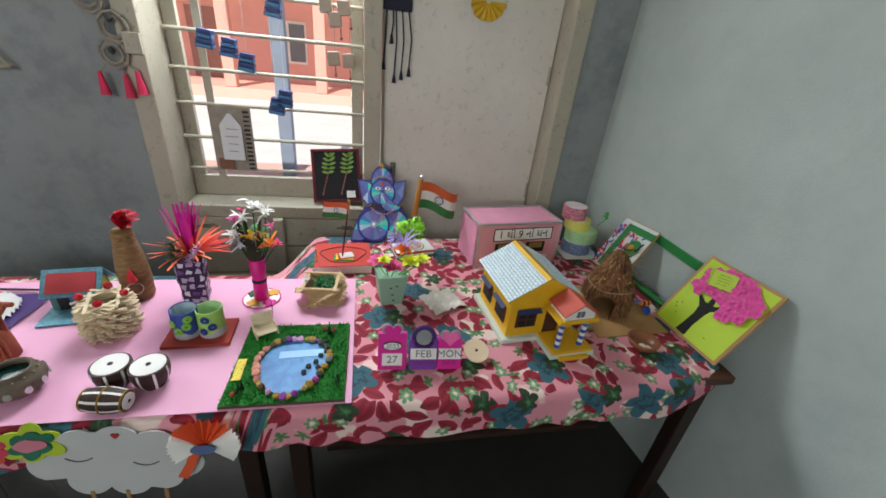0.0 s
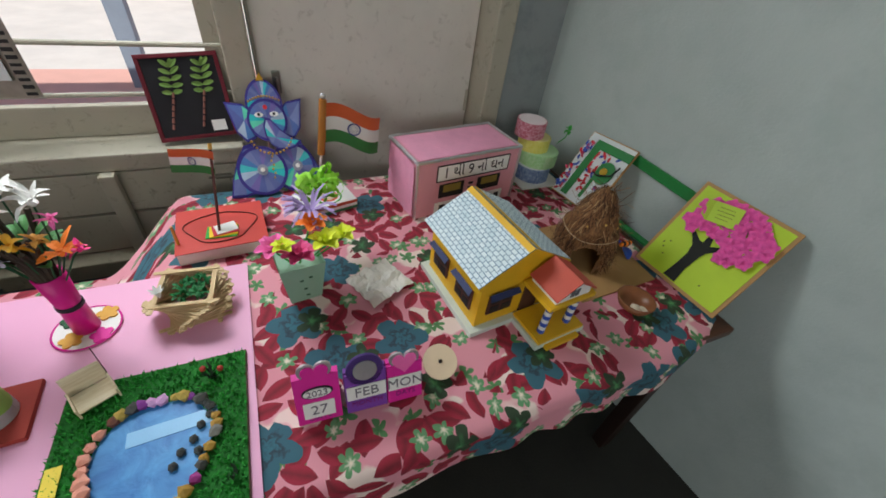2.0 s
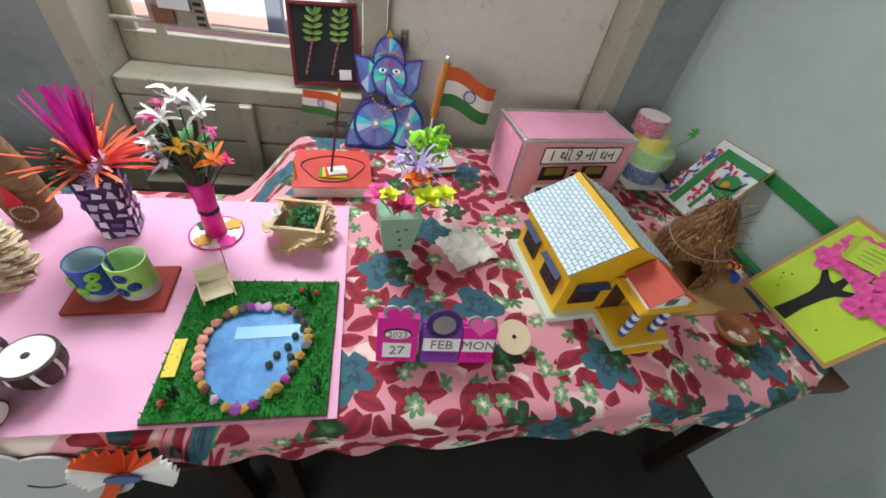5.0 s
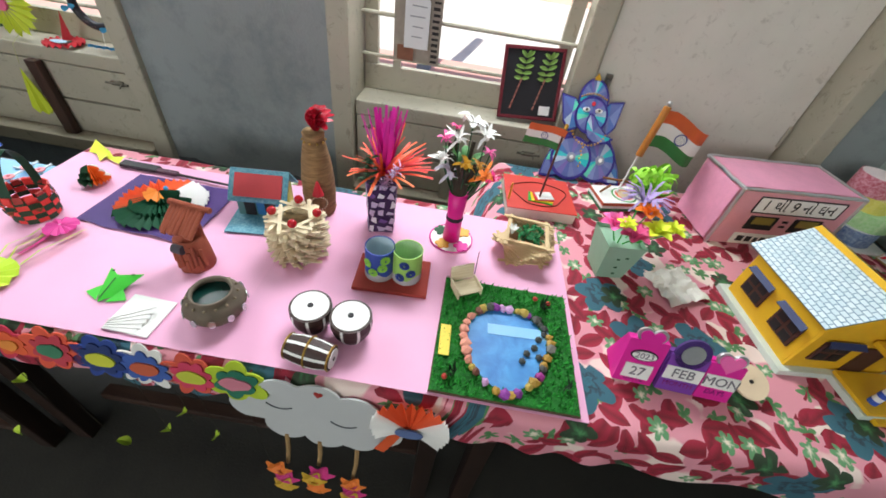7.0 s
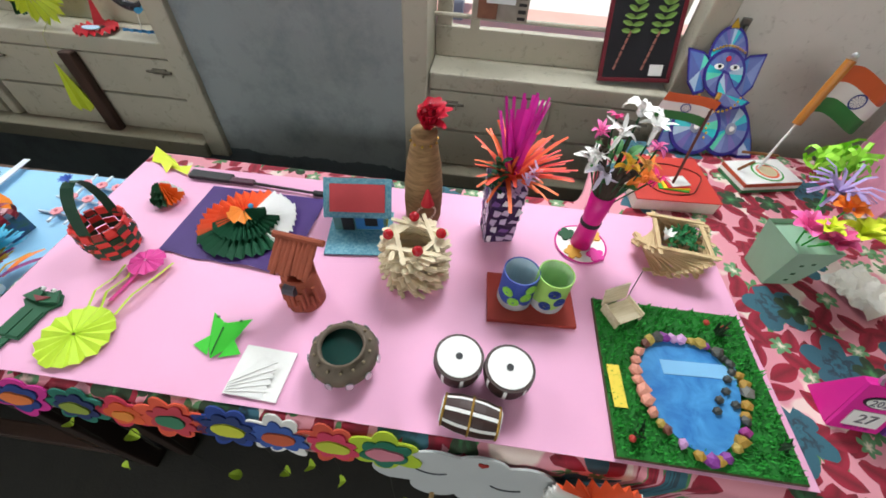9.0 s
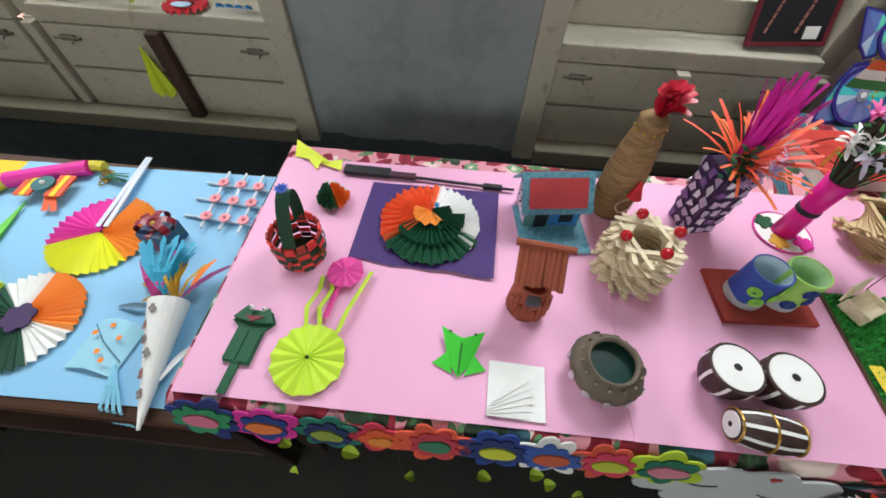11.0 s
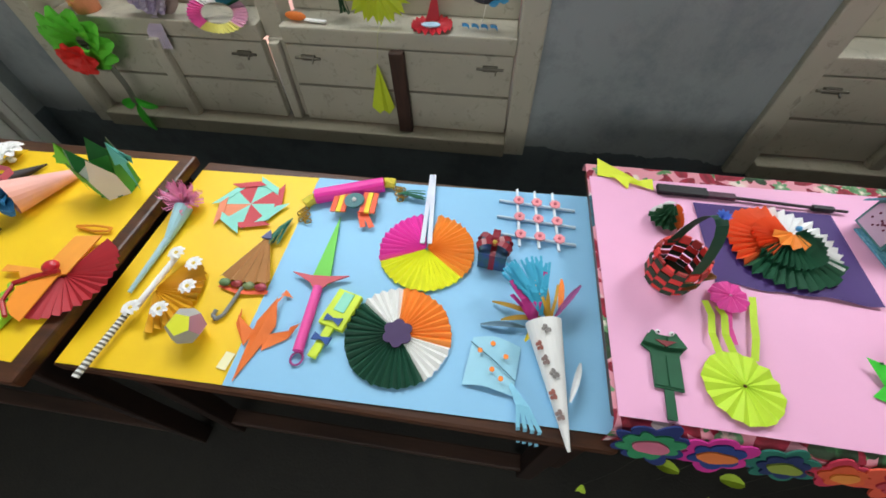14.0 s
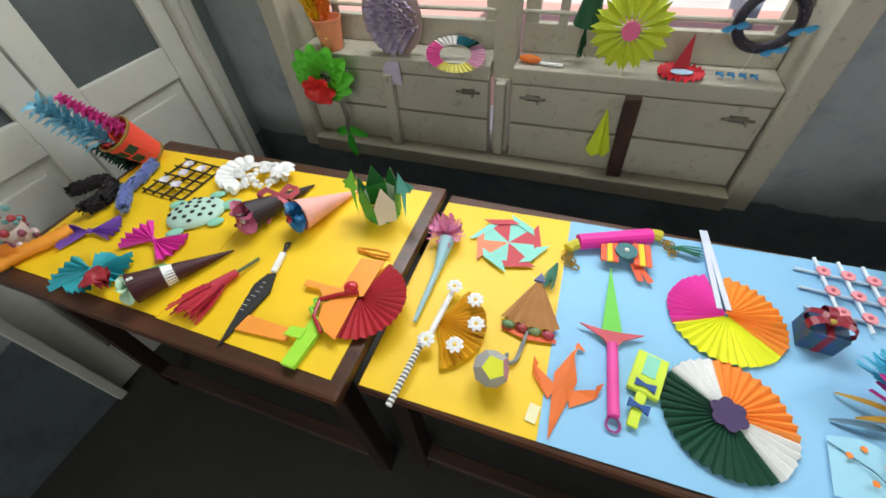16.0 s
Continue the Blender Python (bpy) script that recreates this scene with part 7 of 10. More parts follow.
def rosette_board():
    ob = thing("paper_rosette", "tricolour pleated paper rosette on purple paper", "paper craft", -1.02, 1.272, Z)
    bm = BM()
    surf(bm, lambda u, v: Vector((-0.145 + 0.29 * u - 0.008 * (1 - v), -0.108 + 0.218 * v - 0.018 * u * (1 - v) + 0.006 * noise.noise(Vector((u * 5, 0, 0))) * (1 - v), 0.0012 + 0.009 * (1 - v) * max(0, u - 0.3) * abs(math.sin(u * 7)))), 26, 12)
    part("purple_paper", bm, DPURPLE, ob, smooth=True)
    M_ = [P("#f4602a", 0.6, 0.1), P("#f4f4f2", 0.6, 0.04), P("#0f5436", 0.65, 0.12)]
    c = (-0.0, 0.0, 0)
    for nm, a0, a1, mt, r, z in (("orange_pleats", 85, 215, 0, 0.105, 0.01), ("white_pleats", -35, 85, 1, 0.105, 0.01), ("green_pleats", 215, 340, 2, 0.11, 0.01), ("green_pleats", 205, 375, 2, 0.072, 0.022), ("orange_pleats", 90, 230, 0, 0.062, 0.024), ("green_pleats", 300, 395, 2, 0.045, 0.034)):
        bm = BM()
        pleats(bm, r, a0, a1, max(5, int((a1 - a0) / 10)), 0.0065, 0.004, z, 0.012, 0.04, c=c)
        part(nm, bm, M_[mt], ob)
    bm = BM()
    pleats(bm, 0.035, 150, 330, 5, 0.005, 0.004, 0.04, 0.006, 0.05, c=c)
    part("inner_pleats", bm, P("#ff9a3a", 0.6, 0.1), ob)
    bm = BM()
    ball(bm, (0.012, 0.012, 0.048), 0.006, 8)
    part("centre_bead", bm, P("#3f9ad0", 0.5), ob)


rosette_board()


def small_pom():
    ob = thing("paper_rosette", "small pleated tricolour paper cone", "paper craft", -1.24, 1.315, Z)
    for nm, a0, a1, mt in (("green_pleats", 150, 300, DGREEN), ("orange_pleats", 300, 400, SAFFRON), ("white_pleats", 40, 150, WHITE)):
        for k in range(3):
            bm = BM()
            pleats(bm, 0.036 - 0.008 * k, a0, a1, 6, 0.004, 0.003, 0.012 + 0.014 * k, 0.012, 0.05)
            part(nm, bm, mt, ob)


small_pom()


def pen_and_bird():
    ob = thing("folded_bird", "neon yellow folded paper bird at the table edge", "origami", -1.325, 1.445, Z, -18)
    bm = BM()
    for tri in (((-0.06, 0.025, 0.02), (-0.045, -0.012, 0.0), (0.06, -0.005, 0.01)), ((-0.06, 0.025, 0.02), (0.06, -0.005, 0.01), (0.0, 0.02, 0.002)), ((0.02, -0.01, 0.004), (0.085, -0.012, 0.004), (0.075, 0.016, 0.012)), ((-0.02, -0.005, 0.01), (0.03, -0.03, 0.001), (0.03, 0.0, 0.012))):
        bm.faces.new([bm.verts.new(p) for p in tri])
    part("folded_paper", bm, NEON, ob)
    s = thing("paper_sword", "long black paper sword with a plum grip", "paper craft", -1.04, 1.403, Z, -1)
    bm = BM()
    box(bm, (-0.145, 0.006, 0.006), (0.11, 0.026, 0.011), bevel=0.002)
    part("grip", bm, BLACK, s)
    bm = BM()
    box(bm, (-0.06, 0.002, 0.006), (0.06, 0.016, 0.01), bevel=0.002)
    part("collar", bm, P("#4a2238", 0.6), s)
    bm = BM()
    cyl(bm, (-0.03, 0.0, 0.006), (0.2, -0.008, 0.006), 0.004, 0.003, 8)
    part("rod", bm, P("#2c2026", 0.6), s)
    bm = BM()
    box(bm, (0.15, -0.006, 0.006), (0.045, 0.012, 0.011), bevel=0.002)
    part("knot", bm, BLACK, s)


pen_and_bird()

# ---- things on the low blue and yellow table ----
Z = TB2


def pleated_wheel(name, label, x, y, r, sectors, rz=0, hub=None, n_per=9, amp=0.0045):
    ob = thing(name, label, "paper craft", x, y, Z, rz)
    for nm, a0, a1, mt in sectors:
        bm = BM()
        pleats(bm, r, a0, a1, max(4, int((a1 - a0) / n_per)), amp, 0.004, 0.0065, 0.004, 0.015)
        part(nm, bm, mt, ob)
    if hub:
        bm = BM()
        prism(bm, scallop(hub[0], 6, 0.22, 6), 0.013, 0.016)
        part("hub", bm, hub[1], ob)
    return ob


pleated_wheel("paper_fan", "round pleated paper fan in green, white and orange", -1.779, 0.998, 0.107, [("orange_pleats", -10, 92, P("#ff9436", 0.6, 0.08)), ("white_pleats", 92, 140, WHITE), ("green_pleats", 140, 305, P("#0d4a34", 0.65, 0.15)), ("white_pleats", 305, 350, WHITE)], 4, (0.031, P("#4a3560", 0.7, 0.15)))
tri = pleated_wheel("hand_fan", "pleated pink, yellow and orange fan with white handles", -1.758, 1.215, 0.111, [("magenta_pleats", 100, 200, P("#ee3fb0", 0.6, 0.08)), ("yellow_pleats", 200, 322, P("#eef02c", 0.55, 0.06)), ("orange_pleats", -38, 82, P("#ff9a33", 0.6, 0.08))], 3)
for dx in (-0.008, 0.01):
    bm = BM()
    box(bm, (dx - 0.004, 0.13, 0.014), (0.011, 0.235, 0.003), pose(0, 0, 0, 0, 0, 2 + dx * 150), 0.001)
    part("handle", bm, P("#d9dfec", 0.5, 0.05), tri)


def straw_grid():
    ob = thing("straw_lattice", "white paper straw lattice with pink button flowers", "paper craft", -1.503, 1.335, Z, -2)
    for k in range(3):
        bm = BM()
        cyl(bm, (-0.1, -0.05 + 0.055 * k, 0.005), (0.09, -0.055 + 0.055 * k, 0.005), 0.0035, n=8)
        part("straw", bm, P("#cfe0ee", 0.4, 0.05), ob)
        bm = BM()
        cyl(bm, (-0.05 + 0.045 * k + 0.01, -0.085, 0.0115), (-0.05 + 0.045 * k - 0.008, 0.1, 0.0115), 0.0035, n=8)
        part("straw", bm, P("#e4ecf2", 0.4, 0.05), ob)
        for j in range(3):
            c = (-0.05 + 0.045 * k + 0.004 - 0.0055 * (j - 1) , -0.0525 + 0.055 * j)
            bm = BM()
            prism(bm, scallop(0.0135, 7, 0.15, 5, c), 0.0152, 0.019)
            bt = part("pink_flower", bm, P("#f59aa2", 0.6, 0.08), ob)
            bm = BM()
            prism(bm, circle(0.004, 10, c=c), 0.0192, 0.021)
            part("centre", bm, P("#c85a6a", 0.6), bt)


straw_grid()


def gift_box():
    ob = thing("gift_box", "small blue gift box with a dark red bow", "gift box", -1.605, 1.213, Z, -6)
    bm = BM()
    box(bm, (0, 0, 0.026), (0.062, 0.058, 0.052), bevel=0.002)
    part("box", bm, fibre("#2c468c", "#2f5c4a", 40, (1, 1, 1), 0.5, 0.1), ob)
    R = P("#8c1a2c", 0.35, 0.12)
    bm = BM()
    box(bm, (0, 0, 0.0268), (0.012, 0.0595, 0.0536))
    part("ribbon", bm, R, ob)
    for a in (25, 155, 90, 200, -20):
        q = radians(a)
        bm = BM()
        d, s = Vector((math.cos(q), math.sin(q), 0)), Vector((-math.sin(q), math.cos(q), 0))
        strip(bm, [Vector((0, 0, 0.056)) + d * (0.02 - 0.02 * math.cos(k * 0.5236)) + Vector((0, 0, 0.016 * math.sin(k * 0.5236))) for k in range(13)], 0.016, side=s)
        part("bow_loop", bm, R, ob)
    bm = BM()
    ball(bm, (0, 0, 0.062), 0.007, 8)
    part("knot", bm, P("#b8a03c", 0.4), ob)


gift_box()


def bouquet():
    ob = thing("paper_bouquet", "white butterfly-print paper cone bouquet with blue fringe", "bouquet", -1.478, 0.96, Z, 0)
    p0, p1 = Vector((0.026, -0.127, 0.006)), Vector((-0.02, 0.09, 0.036))
    bm = BM()
    cyl(bm, p0, p1, 0.003, 0.035, 22, cap=False)
    part("cone", bm, P("#eeeeea", 0.55, 0.05), ob, "white printed paper cone")
    d = (p1 - p0).normalized()
    s = d.cross(Vector((0, 0, 1))).normalized()
    up = s.cross(d)
    rnd = random.Random(4)
    for k, u in enumerate((0.25, 0.4, 0.55, 0.66, 0.78, 0.9)):
        a = rnd.uniform(-0.9, 0.9)
        r = 0.003 + 0.032 * u
        c = p0.lerp(p1, u)
        out = up * math.cos(a) + s * math.sin(a)
        m = Matrix.Translation(c + out * (r + 0.001)) @ out.to_track_quat("Z", "Y").to_matrix().to_4x4()
        bm = BM()
        for sg in (-1, 1):
            prism(bm, circle(0.005, 8, 1, 0.8, (sg * 0.0045, 0.002)), 0, 0.001, m)
            prism(bm, circle(0.0034, 8, c=(sg * 0.004, -0.004)), 0, 0.001, m)
        part("butterfly_print", bm, P(("#8f7a74", "#a8685c", "#8a8580")[k % 3], 0.6), ob)
    for nm, cnt, mt, c, l, spread, wd in (("blue_fringe", 110, P("#35a9cc", 0.6, 0.12), p1 + d * 0.012 + s * -0.004 + up * 0.012, 0.105, 0.5, 0.005), ("magenta_petals", 40, P("#d23a94", 0.6, 0.12), p1 + s * -0.02, 0.09, 0.45, 0.009), ("yellow_petals", 12, P("#d8a630", 0.6, 0.12), p1 + s * 0.012, 0.085, 0.5, 0.006)):
        bm = BM()
        for _ in range(cnt):
            v = (d + s * rnd.uniform(-spread, spread) + up * rnd.uniform(-0.2, spread)).normalized()
            if nm == "blue_fringe":
                v = (d + s * rnd.uniform(-0.75, 0.35) + up * rnd.uniform(-0.15, 0.32)).normalized()
            q = c + v * l * rnd.uniform(0.7, 1.15)
            q.z = max(q.z, 0.003)
            mid = (c + q) / 2 + up * 0.012
            strip(bm, [c, mid, q], wd)
        part(nm, bm, mt, ob)["kind"] = "stuff"
    for base, tip, mt in (((-0.02, 0.1, 0.03), (-0.12, 0.14, 0.005), P("#b8902a", 0.6)), ((-0.02, 0.1, 0.03), (-0.1, 0.1, 0.005), P("#b8902a", 0.6)), ((0.01, 0.11, 0.04), (0.02, 0.2, 0.03), ORANGE), ((-0.02, 0.1, 0.03), (-0.05, 0.06, 0.005), YELLOW), ((-0.05, 0.09, 0.005), (-0.14, 0.085, 0.003), P("#5e7f92", 0.6)), ((0.0, 0.1, 0.04), (0.06, 0.19, 0.03), P("#8a3a78", 0.6)), ((0.028, -0.05, 0.02), (0.055, 0.03, 0.006), P("#d8dcdc", 0.6))):
        bm = BM()
        blade(bm, base, tip, 0.012, 0.008)
        part("paper_leaf", bm, mt, ob)


bouquet()


def kite():
    ob = thing("paper_kite", "pale blue folded paper fish with orange dots and tails", "paper craft", -1.588, 0.968, Z, -4)
    ob.scale = (0.9, 0.92, 1)
    BL = P("#9fd6ea", 0.6, 0.05)
    bm = BM()
    surf(bm, lambda u, v: Vector(((u - 0.5) * 0.105 + 0.006 * (v - 0.5), (v - 0.5) * 0.105 - 0.012 * abs(u - 0.4), 0.004 + 0.014 * math.sin(math.pi * u) * (0.4 + 0.6 * v))), 10, 8)
    part("body", bm, BL, ob, smooth=True)
    for x, y in ((-0.03, 0.015), (-0.005, 0.035), (0.025, 0.012), (0.0, -0.02), (0.02, -0.035)):
        bm = BM()
        prism(bm, circle(0.0055, 10, c=(x, y)), 0.0185, 0.0195)
        part("orange_dot", bm, ORANGE, ob)
    bm = BM()
    tube(bm, [(-0.052, 0.035, 0.007), (0.0, 0.0, 0.02), (0.05, -0.03, 0.008)], 0.0011, 5)
    part("thread", bm, P("#3a6a80", 0.6), ob)
    for k in range(4):
        bm = BM()
        strip(bm, [(0.04, -0.035, 0.006), (0.06 + 0.006 * k, -0.075, 0.012), (0.065 + 0.014 * k, -0.113, 0.004), (0.07 + 0.012 * k, -0.125, -0.02), (0.075 + 0.012 * k, -0.128, -0.045)], 0.008, side=(1, 0.3, 0.2))
        part("tail", bm, P("#86c9e2", 0.6, 0.06), ob)


kite()


def dagger():
    ob = thing("paper_dagger", "green paper blade dagger with a pink rolled handle", "paper craft", -1.975, 1.09, Z, 4)
    bm = BM()
    prism(bm, [(-0.022, 0.0), (0.022, 0.0), (0.0, 0.195)], 0.006, 0.009)
    part("blade", bm, P("#6fcf4a", 0.6, 0.06), ob)
    bm = BM()
    prism(bm, [(-0.065, 0.025), (-0.02, 0.0), (0.0, -0.028), (0.02, 0.0), (0.062, 0.022), (0.02, 0.018), (-0.02, 0.018)], 0.009, 0.013)
    part("guard", bm, P("#cf5560", 0.6, 0.08), ob)
    bm = BM()
    cyl(bm, (0, -0.155, 0.009), (0, -0.01, 0.009), 0.0105, n=14)
    part("handle", bm, P("#ee4fa4", 0.55, 0.08), ob)
    bm = BM()
    tube(bm, [(0.012 * math.cos(2 * math.pi * i / 14), -0.168 + 0.013 * math.sin(2 * math.pi * i / 14), 0.004) for i in range(15)], 0.0022, 5)
    part("ring", bm, P("#a8458a", 0.6), ob)


dagger()


def popsicle():
    ob = thing("paper_lolly", "neon yellow-green folded paper ice lolly", "paper craft", -1.915, 1.005, Z, -14)
    bm = BM()
    box(bm, (0, 0.03, 0.008), (0.056, 0.085, 0.014), bevel=0.003)
    part("body", bm, P("#d4ea3e", 0.6, 0.08), ob)
    bm = BM()
    box(bm, (0.0, 0.045, 0.0162), (0.024, 0.045, 0.0015))
    part("mint_patch", bm, P("#8fdcc0", 0.6), ob)
    for y in (0.002, -0.042):
        bm = BM()
        prism(bm, [(-0.018, y - 0.008), (0.0, y - 0.002), (0.018, y - 0.009), (0.018, y + 0.009), (0.0, y + 0.003), (-0.018, y + 0.008)], 0.0125 if y < 0 else 0.0162, 0.0185)
        part("blue_bow", bm, P("#234f96", 0.6), ob)
    bm = BM()
    box(bm, (0, -0.045, 0.008), (0.018, 0.07, 0.008), bevel=0.002)
    part("stick", bm, P("#d4ea3e", 0.6, 0.08), ob)


popsicle()


def umbrella():
    ob = thing("paper_umbrella", "closed brown paper umbrella with a hooked handle", "paper craft", -2.14, 1.12, Z, -1)
    bm = BM()
    n = 9
    top = Vector((0.0, 0.085, 0.012))
    rim = [Vector((-0.062 + 0.124 * i / n, -0.042 - 0.012 * math.sin(math.pi * i / n), 0.006 + (0.014 if i % 2 else 0.002))) for i in range(n + 1)]
    for a, b in zip(rim, rim[1:]):
        bm.faces.new([bm.verts.new(top), bm.verts.new(a), bm.verts.new(b)])
    part("canopy", bm, P("#b5814c", 0.7, 0.08), ob)
    bm = BM()
    prism(bm, [(-0.013, 0.07), (0.013, 0.07), (0.0, 0.095)], 0.012, 0.018)
    part("tip", bm, P("#5a6490", 0.6), ob)
    for k in range(4):
        bm = BM()
        ball(bm, (-0.042 + 0.028 * k, -0.056, 0.009), 0.014, 10, (1, 0.7, 0.5))
        part("bead", bm, (P("#6a8a5a", 0.4), P("#a03a3a", 0.3), P("#7a8a5a", 0.4), P("#a83a4a", 0.3))[k], ob)
    bm = BM()
    strip(bm, [(-0.055, -0.062, 0.004), (0.0, -0.074, 0.006), (0.06, -0.064, 0.004)], 0.01, side=(0, 1, 0))
    part("hem", bm, CORAL, ob)
    bm = BM()
    tube(bm, [(0.0, -0.06, 0.005), (-0.004, -0.1, 0.005), (-0.008, -0.13, 0.005), (-0.018, -0.142, 0.005), (-0.028, -0.135, 0.006), (-0.028, -0.122, 0.006)], 0.0042, 8)
    part("handle", bm, P("#8f938f", 0.5, 0.3, 90), ob)


umbrella()


def jet():
    ob = thing("paper_plane", "orange folded paper swallow with spread wings", "origami", -2.055, 0.965, Z, -7)
    bm = BM()
    for s in (-1, 1):
        for f in (((0, -0.105, 0.004), (0, 0.075, 0.018), (s * 0.022, 0.02, 0.004), (s * 0.014, -0.03, 0.002)), ((0, 0.02, 0.014), (s * 0.02, 0.0, 0.006), (s * 0.063, 0.02, 0.01), (s * 0.058, 0.0, 0.004), (s * 0.02, -0.035, 0.003))):
            bm.faces.new([bm.verts.new(p) for p in f])
        bm.faces.new([bm.verts.new(p) for p in ((s * 0.055, 0.022, 0.012), (s * 0.068, 0.038, 0.006), (s * 0.06, 0.0, 0.005))])
    for f in (((-0.004, 0.06, 0.016), (0.004, 0.06, 0.016), (0.008, 0.1, 0.008)), ((0.0, 0.085, 0.012), (0.024, 0.088, 0.004), (0.004, 0.1, 0.01))):
        bm.faces.new([bm.verts.new(p) for p in f])
    part("folded_body", bm, P("#f07a34", 0.6, 0.1), ob)


jet()


def pinwheel():
    ob = thing("paper_star", "eight-armed folded paper star in red and mint", "origami", -2.235, 1.3, Z, 12)
    ob.scale = (1.28, 1.28, 1)
    for k in range(8):
        a = pose(0, 0, 0, 0, 0, 45 * k)
        bm = BM()
        prism(bm, [(0, 0), (0.062, -0.004), (0.047, 0.041)], 0.001, 0.005)
        prism(bm, [(0.05, -0.022), (0.063, -0.006), (0.06, 0.052), (0.046, 0.03)], 0.0052 + 0.0011 * (k % 3), 0.0062 + 0.0011 * (k % 3))
        put(bm, "arm", (P("#c8414a", 0.6, 0.08), P("#8ad6c4", 0.6, 0.06), P("#c8414a", 0.6, 0.08), P("#8ad6c4", 0.6, 0.06), P("#e88a62", 0.6, 0.06), P("#8ad6c4", 0.6, 0.06), P("#c8414a", 0.6, 0.08), P("#8ad6c4", 0.6, 0.06))[k], ob, a)


pinwheel()


def tassel_bow():
    ob = thing("candy_roll", "magenta paper roll with gold twists and green tassels", "paper craft", -1.985, 1.365, Z, 26)
    ob.scale = (1.18, 1.18, 1.1)
    bm = BM()
    cyl(bm, (-0.075, 0.01, 0.016), (0.075, 0.0, 0.016), 0.017, n=14)
    part("roll", bm, P("#ee2fa4", 0.5, 0.08), ob)
    for s in (-1, 1):
        bm = BM()
        tube(bm, [(s * 0.075, 0.005, 0.016), (s * 0.088, 0.006, 0.012), (s * 0.1, 0.0, 0.01)], 0.012, 8)
        part("yellow_end", bm, P("#d9c93a", 0.5), ob)
        bm = BM()
        for k in range(7):
            c = (s * (0.1 + 0.006 * (k % 3)), -0.012 - 0.006 * (k // 3) - 0.004 * k, 0.006)
            tube(bm, [(c[0] + 0.007 * math.cos(q), c[1] + 0.007 * math.sin(q), c[2]) for q in [j * 0.9 for j in range(8)]], 0.0018, 4)
        part("gold_link", bm, P("#c2a04a", 0.3, 0.1, 300, 20, 0.1, 0.8), ob)
    e = pose(0, 0, 0, 0, 0, -26)
    for (x0, y0), (x1, y1) in (((0.085, -0.03), (0.15, -0.035)), ((-0.11, -0.06), (-0.125, -0.135))):
        bm = BM()
        a, b = e @ Vector((x0, y0, 0)), e @ Vector((x1, y1, 0))
        a = Vector((0.1, -0.03, 0.008)) if x0 > 0 else Vector((-0.13, -0.03, 0.006))
        b = a + (e @ Vector((0.055, -0.004, 0)) if x0 > 0 else e @ Vector((-0.012, -0.065, 0)))
        for _ in range(22):
            j = Vector((rt(-1, 1), rt(-1, 1), rt(0, 1))) * 0.011
            strip(bm, [a, (a + b) / 2 + j * 0.6 + Vector((0, 0, 0.004)), b + j], 0.0026)
        part("green_tassel", bm, P("#0f6a4a", 0.6, 0.1), ob)
    mid = pose(0.004, -0.038, 0.006, 0, 0, -22)
    for k, (x, mt) in enumerate(((-0.042, CORAL), (-0.03, YELLOW), (-0.02, CORAL), (0.02, CORAL), (0.03, YELLOW), (0.042, CORAL))):
        bm = BM()
        box(bm, (x, 0, 0.014), (0.0105, 0.058, 0.004), mid)
        part("striped_band", bm, mt, ob)
    bm = BM()
    prism(bm, circle(0.021, 20), 0.017, 0.022, mid)
    bt = part("button", bm, P("#12666a", 0.4, 0.1), ob)
    bm = BM()
    ball(bm, (mid @ Vector((0, 0, 0.023)))[:], 0.005, 8)
    part("pearl", bm, WHITE, bt)
    for x in (0.028, 0.046):
        bm = BM()
        strip(bm, [mid @ Vector((x * 0.5, -0.02, 0.008)), mid @ Vector((x, -0.06, 0.004))], 0.012)
        part("coral_tail", bm, CORAL, ob)


tassel_bow()


def pen_flower():
    ob = thing("flower_pen", "pale blue pen topped with a pink fringed paper flower", "pen", -2.392, 1.165, Z, -8)
    ob.scale = (1.15, 1.15, 1.2)
    bm = BM()
    cyl(bm, (0.03, -0.13, 0.006), (0.012, 0.0, 0.008), 0.004, 0.007, 10)
    part("barrel", bm, P("#9fc6d0", 0.5, 0.08), ob)
    bm = BM()
    cyl(bm, (0.012, 0.0, 0.008), (-0.004, 0.075, 0.018), 0.008, 0.018, 12)
    part("collar", bm, P("#9fcad2", 0.5, 0.08), ob)
    bm = BM()
    rnd = random.Random(12)
    for _ in range(120):
        v = Vector((rnd.uniform(-1, 1), rnd.uniform(-0.6, 1.3), rnd.uniform(-0.2, 1))).normalized()
        c = Vector((-0.012, 0.085, 0.022))
        q = c + v * rnd.uniform(0.026, 0.046)
        q.z = max(q.z, 0.003)
        strip(bm, [c, c + v * 0.022, q, q + Vector((0, 0, 0.006))], 0.004)
    part("fringed_flower", bm, P("#ea94be", 0.6, 0.12), ob)


pen_flower()


